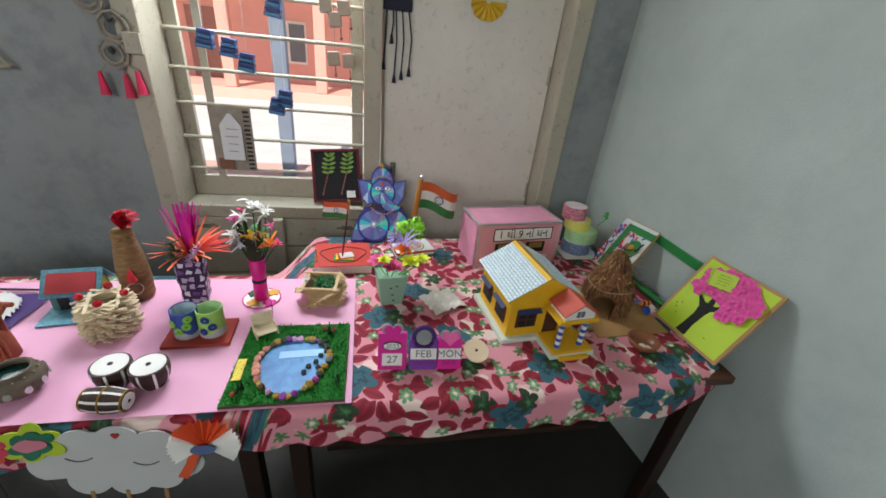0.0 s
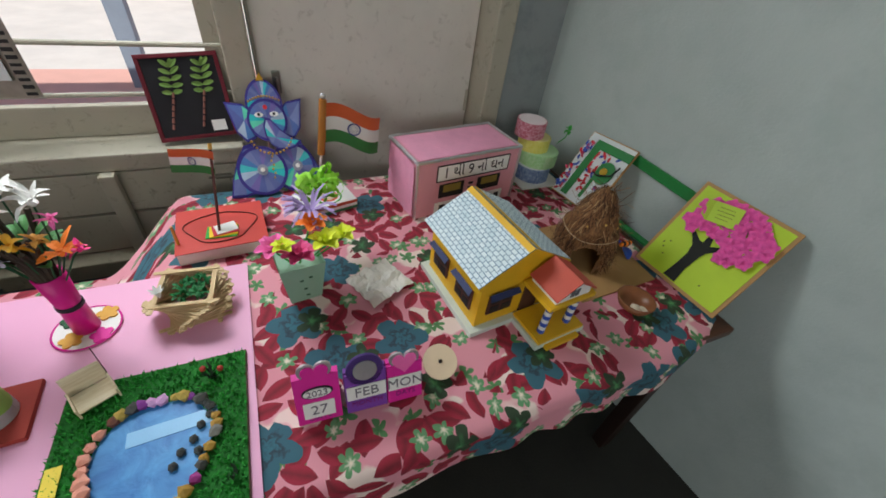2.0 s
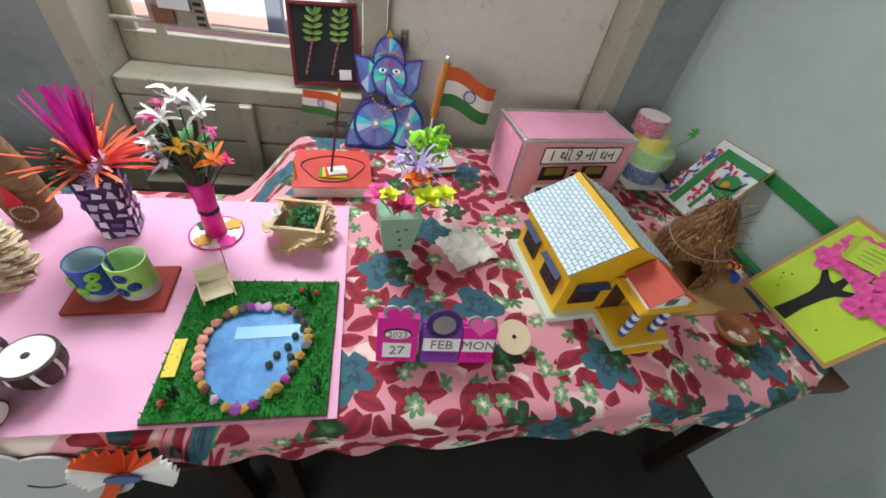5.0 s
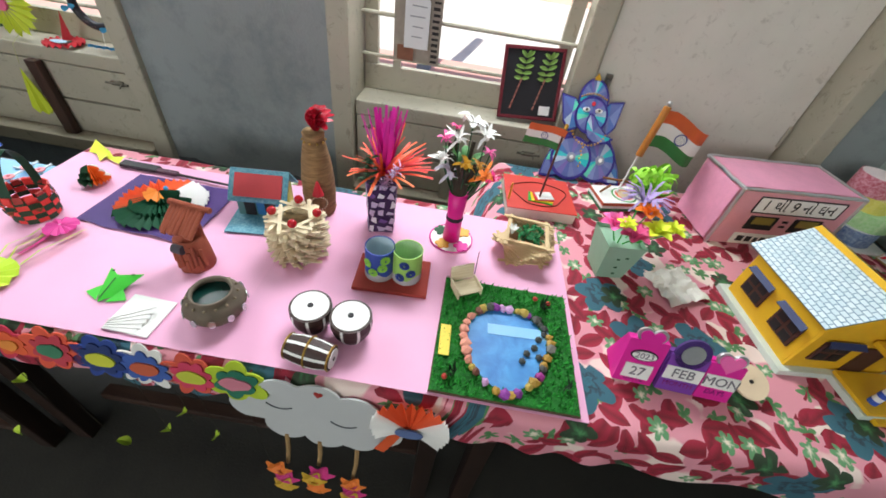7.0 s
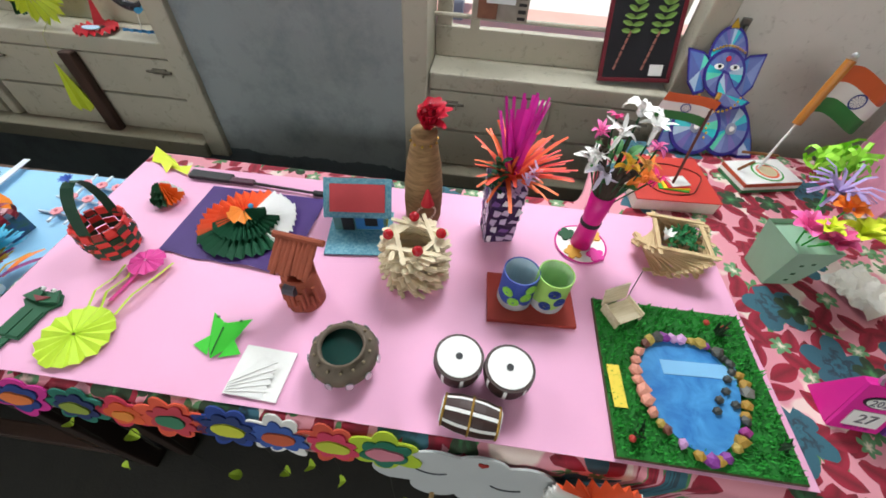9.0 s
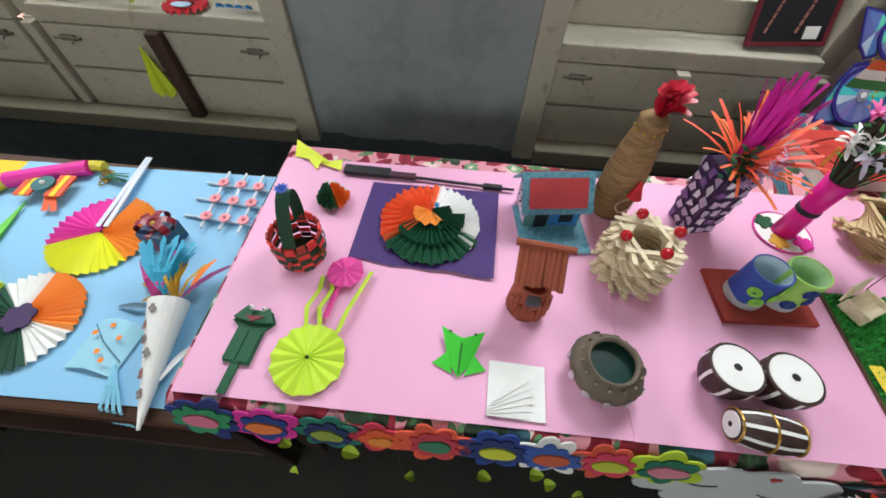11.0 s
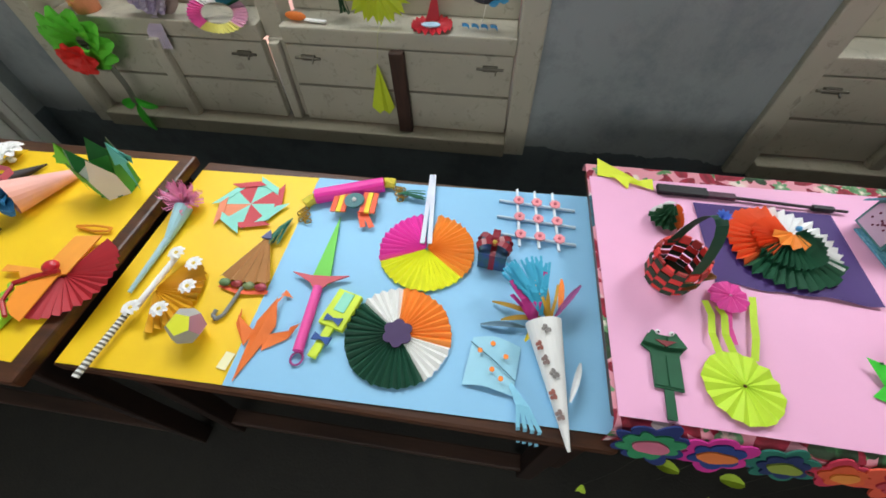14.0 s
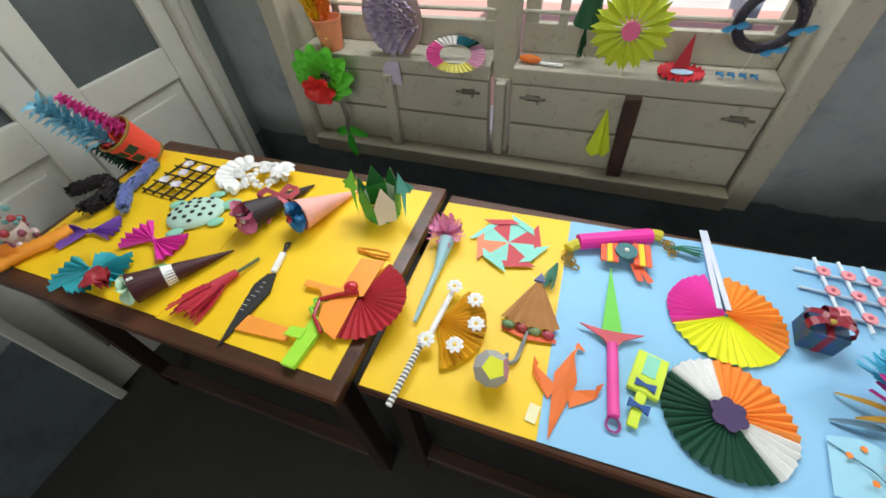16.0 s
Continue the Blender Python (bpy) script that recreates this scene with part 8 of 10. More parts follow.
def wand():
    ob = thing("flower_wand", "gold pleated half fan on a white stick with daisies", "paper craft", -2.33, 0.97, Z, -2)
    bm = BM()
    pleats(bm, 0.105, -68, 72, 15, 0.005, 0.006, 0.008, 0.0, 0.02, c=(0.0, 0.055, 0))
    part("gold_pleats", bm, P("#e0a81a", 0.55, 0.1), ob)
    bm = BM()
    cyl(bm, (-0.004, 0.0, 0.016), (0.004, 0.145, 0.016), 0.0065, n=12)
    part("white_stick", bm, WHITE, ob)
    bm = BM()
    n = 34
    for k in range(n):
        y0, y1 = -0.145 + 0.145 * k / n, -0.145 + 0.145 * (k + 1) / n
        cyl(bm, (-0.012 - y0 * -0.05, y0, 0.016), (-0.012 - y1 * -0.05, y1, 0.016), 0.0066, n=10, mi=k % 2)
    part("striped_grip", bm, [WHITE, P("#6a6a62", 0.6)], ob)
    for x, y in ((0.006, 0.145), (-0.004, 0.0), (0.062, 0.125), (0.082, 0.068), (0.056, 0.008)):
        bm = BM()
        for k in range(8):
            a = k * math.pi / 4
            blade(bm, (x, y, 0.024), (x + 0.019 * math.cos(a), y + 0.019 * math.sin(a), 0.025), 0.0135, 0.003, n=4)
        d = part("daisy", bm, WHITE, ob)
        bm = BM()
        ball(bm, (x, y, 0.026), 0.005, 8, (1, 1, 0.6))
        part("centre", bm, P("#e0c040", 0.5), d)


wand()


def dodeca():
    ob = thing("paper_ball", "grey paper dodecahedron with yellow and mauve faces", "paper craft", -2.19, 0.945, Z, 10)
    bm = BM()
    g = (1 + 5 ** 0.5) / 2
    vs = [(x, y, z) for x in (-1, 1) for y in (-1, 1) for z in (-1, 1)]
    for a in (-1, 1):
        for b in (-1, 1):
            vs += [(0, a / g, b * g), (a / g, b * g, 0), (b * g, 0, a / g)]
    for v in vs:
        bm.verts.new(Vector(v) * 0.021)
    bmesh.ops.convex_hull(bm, input=bm.verts[:])
    bmesh.ops.dissolve_limit(bm, angle_limit=0.02, verts=bm.verts[:], edges=bm.edges[:])
    up = max((f.normal for f in bm.faces), key=lambda n: n.z).copy()
    rot = up.rotation_difference(Vector((0.15, -0.35, 0.92))).to_matrix()
    bmesh.ops.rotate(bm, verts=bm.verts[:], matrix=rot, cent=(0, 0, 0))
    bm.normal_update()
    low = min(v.co.z for v in bm.verts)
    for v in bm.verts:
        v.co.z -= low
    for i, f in enumerate(bm.faces):
        f.material_index = 0
    fs = sorted(bm.faces, key=lambda f: -f.normal.z)
    fs[0].material_index = 1
    for f in fs[1:]:
        if f.normal.x > 0.5:
            f.material_index = 2
    ob2 = part("ball", bm, [P("#a8a8a2", 0.6, 0.06), P("#e6ea3a", 0.55, 0.05), P("#c48a9a", 0.6, 0.06)], ob)


dodeca()
bm = BM()
box(bm, (0, 0, 0.0004), (0.02, 0.034, 0.0008), pose(0, 0, 0, 0, 0, -8))
tp = part("clear_tape", bm, P("#f4efc0", 0.12, 0.03))
tp.matrix_world = pose(-2.1, 0.90, Z + 0.0002)
tagged(tp, "shiny clear tape patch on yellow paper", "tape")

# ---- things on the yellow table ----
Z = TY2


def lotus_basket():
    ob = thing("paper_basket", "green and white folded paper basket with two birds", "origami", -2.575, 1.285, Z, 8)
    ob.scale = (1.0, 1.0, 1.16)
    for k in range(6):
        a0, a1 = math.pi / 3 * k + 0.55, math.pi / 3 * (k + 1) + 0.55
        am = (a0 + a1) / 2
        r0, r1 = 0.05, 0.055
        bm = BM()
        f = [(r0 * math.cos(a0), r0 * math.sin(a0), 0), (r0 * math.cos(a1), r0 * math.sin(a1), 0), (r1 * math.cos(a1), r1 * math.sin(a1), 0.055), (r1 * 0.93 * math.cos(am), r1 * 0.93 * math.sin(am), 0.105), (r1 * math.cos(a0), r1 * math.sin(a0), 0.055)]
        bm.faces.new([bm.verts.new(p) for p in f])
        part("side_panel", bm, (P("#3f9a3c", 0.6, 0.08) if k % 2 else P("#ddd8ce", 0.65, 0.05)), ob)
        bm = BM()
        bm.faces.new([bm.verts.new((p[0] * 0.96, p[1] * 0.96, p[2])) for p in f[2:]] + [])
        part("inner_fold", bm, P("#1f6a2c", 0.6, 0.1), ob)
    bm = BM()
    prism(bm, circle(0.047, 6), 0.001, 0.003)
    part("bottom", bm, P("#2c7a34", 0.6), ob)
    for x, mt in ((-0.06, P("#6fc23a", 0.6, 0.08)), (0.06, P("#5fb8b0", 0.6, 0.08))):
        s = 1 if x > 0 else -1
        bm = BM()
        for t3 in (((x, 0, 0.12), (x + s * 0.028, -0.01, 0.075), (x - s * 0.01, -0.012, 0.07)), ((x, 0, 0.12), (x + s * 0.028, -0.01, 0.075), (x + s * 0.005, 0.02, 0.075)), ((x, -0.006, 0.085), (x + s * 0.006, -0.016, 0.002), (x + s * 0.016, -0.006, 0.075)), ((x, 0, 0.12), (x - s * 0.012, 0.0, 0.135), (x + s * 0.008, 0.0, 0.11)), ((x + s * 0.005, 0.0, 0.1), (x + s * 0.035, 0.0, 0.085), (x + s * 0.02, 0.004, 0.06))):
            bm.faces.new([bm.verts.new(p) for p in t3])
        part("bird", bm, mt, ob)


lotus_basket()


def red_fan_dress():
    ob = thing("fan_figure", "orange and dark red pleated paper fan ornament", "paper craft", -2.495, 0.985, Z, 0)
    bm = BM()
    pleats(bm, 0.105, -128, 78, 20, 0.004, 0.006, 0.008, 0.0, 0.015, c=(-0.012, 0.03, 0))
    part("red_pleats", bm, P("#b3202c", 0.6, 0.12), ob)
    bm = BM()
    prism(bm, [(-0.01, 0.03), (-0.075, -0.015), (-0.062, -0.055), (-0.035, -0.075), (-0.005, -0.085)], 0.0165, 0.019)
    part("orange_fold", bm, P("#ff9a2e", 0.6, 0.08), ob)
    bm = BM()
    prism(bm, [(-0.06, 0.0), (0.0, 0.03), (0.004, 0.135), (-0.055, 0.125)], 0.0125, 0.0155)
    part("peach_panel", bm, P("#f6a23a", 0.6, 0.08), ob)
    bm = BM()
    prism(bm, [(-0.15, 0.035), (-0.06, 0.035), (-0.05, 0.0), (-0.09, 0.005), (-0.11, 0.022), (-0.15, 0.018)], 0.0095, 0.0122)
    part("orange_arm", bm, P("#f6a23a", 0.6, 0.08), ob)
    bm = BM()
    tube(bm, [(-0.085, -0.01, 0.021), (-0.05, 0.012, 0.023), (-0.01, 0.03, 0.024)], 0.005, 6)
    tube(bm, [(-0.085, -0.01, 0.02), (-0.075, -0.05, 0.02), (-0.04, -0.08, 0.02)], 0.004, 6)
    part("bead_trim", bm, P("#b3202c", 0.3, 0.15), ob)
    bm = BM()
    ball(bm, (-0.03, 0.035, 0.028), 0.016, 12, (1, 1, 0.7))
    part("red_flower", bm, P("#c8222e", 0.35, 0.15), ob)
    bm = BM()
    tube(bm, [(-0.085, 0.16, 0.006), (-0.04, 0.165, 0.008), (0.0, 0.165, 0.006), (0.0, 0.155, 0.006), (-0.04, 0.152, 0.004), (-0.085, 0.158, 0.006)], 0.0028, 6)
    part("orange_band", bm, P("#e8921f", 0.6), ob)


red_fan_dress()


def paper_gun():
    ob = thing("paper_figure", "lime and orange folded paper strip figure", "paper craft", -2.6, 0.93, Z, 0)
    bm = BM()
    prism(bm, [(0.02, -0.105), (0.05, -0.105), (0.06, 0.005), (0.025, 0.01)], 0.002, 0.014)
    prism(bm, [(-0.01, -0.05), (0.03, -0.048), (0.03, -0.025), (-0.005, -0.028)], 0.0145, 0.017)
    part("lime_body", bm, P("#a6e63a", 0.6, 0.08), ob)
    bm = BM()
    prism(bm, [(-0.14, -0.068), (-0.005, -0.058), (-0.002, -0.03), (-0.125, -0.028)], 0.002, 0.005)
    part("orange_arm", bm, P("#ff9f38", 0.6, 0.08), ob)
    bm = BM()
    tube(bm, [(0.025, 0.01, 0.012), (0.008, 0.022, 0.012), (0.016, 0.034, 0.012), (0.004, 0.046, 0.012), (0.03, 0.056, 0.012)], 0.005, 6)
    part("lime_zigzag", bm, P("#8fd63a", 0.6, 0.08), ob)


paper_gun()


def flower_cone(name, label, x, y, rz, cone_mat, tip, mouth, r, petals, extra=()):
    ob = thing(name, label, "paper craft", x, y, Z, rz)
    t, m = Vector((*tip, 0.004)), Vector((*mouth, r + 0.002))
    bm = BM()
    cyl(bm, m, t, r, 0.002, 22, cap=False)
    part("cone", bm, cone_mat, ob)
    d = (m - t).normalized()
    s = d.cross(Vector((0, 0, 1))).normalized()
    up = s.cross(d)
    for nm, mt, rr, n, off, ang in petals:
        bm = BM()
        for k in range(n):
            a = 2 * math.pi * k / n
            v = s * math.cos(a) + up * math.sin(a)
            c = m + d * off
            q = c + v * rr + d * 0.01
            q.z = max(q.z, 0.002)
            blade(bm, c, q, rr * ang, 0.006, n=4)
        part(nm, bm, mt, ob)
    return ob, m, d, s, up


flower_cone("flower_cone", "pale pink paper cone with a blue rose flower", -2.745, 1.205, 0, P("#f4b4a6", 0.6, 0.06), (0.06, 0.14), (-0.012, -0.03), 0.042,
            [("blue_petals", P("#1f6a9c", 0.55, 0.12), 0.042, 9, 0.004, 0.75), ("blue_petals", P("#2f86b8", 0.55, 0.12), 0.028, 7, 0.012, 0.8), ("red_centre", P("#c8302c", 0.5), 0.012, 6, 0.02, 0.9)])
flower_cone("flower_cone", "dark printed paper cone with pink flower badges", -2.885, 1.165, 0, P("#2e2428", 0.6, 0.15), (0.06, 0.17), (-0.005, -0.03), 0.04,
            [("pink_petals", P("#b85a78", 0.6, 0.15), 0.05, 7, 0.004, 0.8), ("cream_petals", P("#d8c8b8", 0.6), 0.022, 6, 0.012, 0.8), ("centre", P("#b03a4a", 0.5), 0.01, 5, 0.018, 0.9)])
bw = thing("ribbon_bow", "coral pink ribbon bow on the dark cone", "bow", -2.85, 1.225, Z + 0.05, 30)
bm = BM()
for s in (-1, 1):
    strip(bm, [(0, 0, 0), (s * 0.03, 0.012, 0.016), (s * 0.055, 0.0, 0.008), (s * 0.03, -0.012, -0.002), (0, 0, 0)], 0.016, side=(0, 0.3, 1))
    strip(bm, [(0, 0, 0), (s * 0.025, -0.03, -0.02), (s * 0.04, -0.06, -0.04)], 0.014)
part("ribbon", bm, P("#e07080", 0.5, 0.1), bw)
cn, m_, d_, s_, u_ = flower_cone("rose_cone", "dark maroon paper cone with a pale green lining", -2.955, 0.945, 0, P("#431a20", 0.5, 0.12), (0.07, 0.105), (-0.045, -0.08), 0.036,
                                 [("lining", P("#b8dcb8", 0.6, 0.06), 0.034, 5, 0.002, 1.0)])
bm = BM()
t_, mm_ = Vector((0.07, 0.105, 0.004)), Vector((-0.045, -0.08, 0.038))
c0, c1 = t_.lerp(mm_, 0.6), t_.lerp(mm_, 0.7)
cyl(bm, c0, c1, 0.0225, 0.026, 20, cap=False)
part("white_band", bm, WHITE, cn)
bm = BM()
for a in (0.2, 0.5):
    ball(bm, (mm_ + Vector((0.012 + 0.01 * a, 0.02 * a, 0.033)))[:], 0.004, 8)
part("pearl", bm, WHITE, cn)
rs = thing("paper_rose", "dark red folded paper rose with a green stem", "paper flower", -3.1, 0.87, Z, 12)
bm = BM()
for k in range(10):
    a = k * 2.4
    blade(bm, (0, 0, 0.02), (-0.03 + 0.03 * math.cos(a), 0.032 * math.sin(a), 0.024 + 0.012 * math.sin(k)), 0.036, 0.012, n=4)
part("petals", bm, P("#a82a34", 0.55, 0.15), rs)
bm = BM()
tube(bm, [(0.02, 0.01, 0.014), (0.06, 0.04, 0.01), (0.1, 0.07, 0.008)], 0.006, 8)
part("stem", bm, P("#7fc26a", 0.6), rs)
ts = thing("paper_tassel", "red shredded paper tassel flower on a stem", "paper flower", -2.85, 0.945, Z, 0)
bm = BM()
for _ in range(60):
    q = Vector((rt(-0.045, 0.03), rt(-0.1, -0.05), rt(0.003, 0.03)))
    strip(bm, [(0.022, 0.02, 0.012), (q + Vector((0.02, 0.03, 0.01))) * 0.7, q], 0.006)
part("fringe", bm, P("#c42a3c", 0.6, 0.14), ts)
bm = BM()
cyl(bm, (0.005, -0.01, 0.014), (0.03, 0.045, 0.012), 0.014, 0.009, 12)
part("calyx", bm, P("#c8354a", 0.6, 0.12), ts)
bm = BM()
tube(bm, [(0.03, 0.045, 0.012), (0.048, 0.1, 0.006)], 0.004, 8)
part("stem", bm, P("#5f6a4a", 0.6), ts)
bk = thing("paper_knife", "black card knife with white handwriting and handle", "paper craft", -2.762, 0.935, Z, 0)
bm = BM()
prism(bm, [(0.028, -0.118), (0.0, 0.04), (0.012, 0.075), (0.03, 0.082), (0.05, 0.03)], 0.002, 0.007)
part("blade", bm, P("#2b2b2a", 0.7, 0.15), bk)
bm = BM()
box(bm, (0, 0, 0), (0.014, 0.06, 0.01), pose(0.018, 0.112, 0.008, 0, 0, 12), 0.002)
part("white_handle", bm, WHITE, bk)
bm = BM()
tube(bm, [(0.012, 0.14, 0.006), (0.004, 0.155, 0.006), (-0.004, 0.172, 0.006), (0.006, 0.176, 0.006), (0.01, 0.15, 0.006)], 0.003, 6)
part("hook", bm, BLACK, bk)
bm = BM()
for k in range(7):
    box(bm, (0.02 + 0.003 * math.sin(k), 0.05 - k * 0.013, 0.0075), (rt(0.006, 0.014), 0.0018, 0.0006))
part("chalk_marks", bm, P("#b8b8b4", 0.7), bk)


def butterfly(label, x, y, rz, c, s=1.0):
    ob = thing("paper_butterfly", label, "paper craft", x, y, Z, rz, group="paper butterflies")
    for sg in (-1, 1):
        bm = BM()
        pleats(bm, 0.078 * s, 90 - sg * 90 - 38, 90 - sg * 90 + 38, 6, 0.006, 0.005, 0.012, 0.0, 0.05)
        part("wing", bm, P(c, 0.6, 0.14), ob)
    bm = BM()
    ball(bm, (0, 0, 0.012), 0.008, 8)
    part("knot", bm, P(c, 0.5, 0.2), ob)


butterfly("purple pleated tissue butterfly on yellow paper", -3.32, 0.99, 32, "#7a4ab0")
butterfly("magenta pleated tissue butterfly on yellow paper", -3.115, 1.015, -4, "#e02fa6", 1.15)
butterfly("teal pleated tissue butterfly on yellow paper", -3.185, 0.89, 22, "#25a3ae", 1.15)
butterfly("teal pleated tissue butterfly with crossed wings", -3.18, 0.885, 100, "#2fb0b8", 0.8)


def turtle():
    ob = thing("paper_turtle", "pale mint paper turtle with black spots", "paper craft", -3.085, 1.135, Z, 38)
    ob.scale = (1.22, 1.22, 1.0)
    bm = BM()
    ball(bm, (0, 0, 0.006), 0.065, 22, (1.0, 0.78, 0.36))
    for v in bm.verts:
        v.co.z = max(v.co.z, 0.003)
    part("shell", bm, P("#b9dccb", 0.6, 0.06), ob, smooth=True)
    bm = BM()
    rnd = random.Random(21)
    for k in range(20):
        a, r = k * 2.4, 0.055 * math.sqrt((k + 0.5) / 20)
        x, y = r * math.cos(a), 0.78 * r * math.sin(a)
        z = 0.006 + 0.0234 * math.sqrt(max(0.05, 1 - (r / 0.065) ** 2))
        bm = BM()
        ball(bm, (x, y, z), 0.0058, 8, (1, 1, 0.4))
        part("black_spot", bm, BLACK, ob)
    for x, y in ((0.078, 0.0), (-0.04, -0.052), (0.045, -0.05), (0.045, 0.05), (-0.045, 0.05)):
        bm = BM()
        ball(bm, (x, y, 0.008), 0.02 if x == 0.078 else 0.016, 10, (1.2, 0.8, 0.4))
        part("head" if x == 0.078 else "flipper", bm, P("#8fd0b4", 0.6, 0.06), ob)


turtle()


def shell_fan():
    ob = thing("shell_fan", "white shell-like fan of rolled paper cones", "paper craft", -3.03, 1.322, Z, 10)
    ob.scale = (1.12, 1.12, 1.0)
    rnd = random.Random(31)
    for k in range(9):
        a = radians(120 + k * 17)
        p, q = Vector((0.05 * math.cos(a), 0.04 * math.sin(a), 0.01)), Vector((0.1 * math.cos(a), 0.075 * math.sin(a), 0.014))
        bm = BM()
        cyl(bm, p, q, 0.006, 0.0155, 12)
        part("paper_cone", bm, WHITE, ob)
    bm = BM()
    for k in range(120):
        a, r = rnd.uniform(0, 6.283), math.sqrt(rnd.random())
        x, y = 0.012 + 0.085 * r * math.cos(a), 0.058 * r * math.sin(a)
        ball(bm, (x, y, 0.01 + 0.018 * (1 - r * r)), rnd.uniform(0.006, 0.0095), 7, (1, 1, 0.7))
    part("paper_pearl", bm, P("#e2e2dc", 0.5, 0.08), ob)["kind"] = "stuff"
    bm = BM()
    for k in range(9):
        a = k * 0.7
        blade(bm, (0.085, 0.01, 0.03), (0.085 + 0.035 * math.cos(a), 0.01 + 0.035 * math.sin(a), 0.026), 0.024, 0.005)
    part("white_flower", bm, WHITE, ob)


shell_fan()


def black_trellis():
    ob = thing("straw_trellis", "black paper lattice with white flowers", "paper craft", -3.245, 1.252, Z, -4)
    for k in range(5):
        bm = BM()
        cyl(bm, (-0.075 + 0.0375 * k, -0.088, 0.004), (-0.075 + 0.0375 * k, 0.088, 0.004), 0.003, n=6)
        part("strip", bm, P("#2a1d18", 0.6), ob)
        bm = BM()
        cyl(bm, (-0.082, -0.08 + 0.04 * k, 0.0095), (0.082, -0.08 + 0.04 * k, 0.0095), 0.003, n=6)
        part("strip", bm, P("#2a1d18", 0.6), ob)
    for x, y in ((-0.02, 0.05), (0.04, 0.045), (0.0, 0.01), (-0.03, -0.035), (0.025, -0.04)):
        bm = BM()
        for k in range(7):
            a = k * 0.9
            blade(bm, (x, y, 0.012), (x + 0.02 * math.cos(a), y + 0.016 * math.sin(a), 0.024), 0.016, 0.004, n=3)
        part("white_flower", bm, P("#dcd8e2", 0.6, 0.06), ob)


black_trellis()


def caterpillar(name, label, pts, r, mat_, fringe):
    c0 = Vector(pts[0])
    ob = thing(name, label, "paper craft", c0.x, c0.y, Z)
    pts = [Vector(p) - c0 for p in pts]
    bm = BM()
    path = []
    for a, b in zip(pts, pts[1:]):
        for k in range(8):
            path.append(a.lerp(b, k / 8))
    path.append(pts[-1])
    tube(bm, [p + Vector((0, 0, r)) for p in path], r * 0.75, 10)
    part("core", bm, mat_, ob)
    bm = BM()
    for p in path:
        for k in range(40):
            a = rt(0, 6.28)
            v = Vector((rt(-1, 1), rt(-1, 1), rt(-0.8, 1))).normalized() * r * rt(0.8, 0.98)
            q = p + Vector((0, 0, r)) + v
            q.z = max(q.z, 0.001)
            strip(bm, [p + Vector((0, 0, r)), q], 0.008)
    part("fringe", bm, fringe, ob)["kind"] = "stuff"


caterpillar("paper_garland", "curved black crepe paper garland", [(-3.52, 1.1, 0), (-3.47, 1.165, 0), (-3.41, 1.15, 0), (-3.385, 1.09, 0), (-3.4, 1.05, 0)], 0.024, P("#1c1618", 0.85, 0.2), P("#241c1e", 0.85, 0.2))
caterpillar("paper_garland", "blue and lilac fringed paper garland", [(-3.39, 1.28, 0), (-3.37, 1.22, 0), (-3.36, 1.15, 0), (-3.3, 1.085, 0)], 0.02, P("#6a78b8", 0.7), fibre("#8f9acb", "#4f6a6a", 60, (1, 1, 1)))


def leaning_bucket():
    m = pose(-3.455, 1.33, Z + 0.012) @ Vector((-0.1, -0.42, 0.8)).to_track_quat("Z", "Y").to_matrix().to_4x4()
    ob = thing("paper_bucket", "coral paper bucket of blue and pink crepe leaning on the door", "paper craft", m=m @ Matrix.Diagonal((1.2, 1.2, 1.2, 1)))
    bm = BM()
    lathe(bm, [(0.0, 0.0), (0.036, 0.0), (0.05, 0.1), (0.047, 0.1), (0.035, 0.008), (0.0, 0.008)], 22)
    part("bucket", bm, P("#f2523c", 0.6, 0.08), ob, smooth=False)
    for z, r in ((0.002, 0.037), (0.1, 0.05)):
        bm = BM()
        tube(bm, [(r * math.cos(2 * math.pi * i / 22), r * math.sin(2 * math.pi * i / 22), z) for i in range(23)], 0.0035, 5)
        part("gold_rim", bm, P("#b0904a", 0.4, 0.2, 300, 40, 0.2, 0.5), ob)
    for a, z in ((-60, 0.07), (-20, 0.07), (-40, 0.04), (-100, 0.065)):
        q = radians(a)
        r = 0.037 + 0.013 * z / 0.1
        bm = BM()
        box(bm, (0, 0, 0), (0.024, 0.022, 0.003), Matrix.Translation((r * math.cos(q), r * math.sin(q), z)) @ Vector((math.cos(q), math.sin(q), -0.1)).to_track_quat("Z", "Y").to_matrix().to_4x4())
        part("green_patch", bm, P("#2f4a34", 0.6), ob)
    for nm, mt, off, l, w in (("blue_plume", P("#86c8de", 0.65, 0.14), Vector((-0.012, -0.02, 0.085)), 0.15, 0.05), ("pink_plume", P("#e0459a", 0.6, 0.12), Vector((0.02, 0.018, 0.085)), 0.14, 0.022), ("green_plume", P("#123f2c", 0.7, 0.14), Vector((-0.03, -0.045, -0.02)), 0.11, 0.035)):
        bm = BM()
        for k in range(64):
            t = k / 64
            c = off + Vector((0, 0, l * t))
            a = k * 2.4
            v = Vector((math.cos(a), math.sin(a), 0.6)).normalized() * w * (1.3 - 0.5 * t)
            blade(bm, c, c + v, 0.017, 0.006, n=3)
        tube(bm, [off, off + Vector((0, 0, l * 0.5)), off + Vector((0, 0, l))], 0.004, 6)
        part(nm, bm, mt, ob)


leaning_bucket()


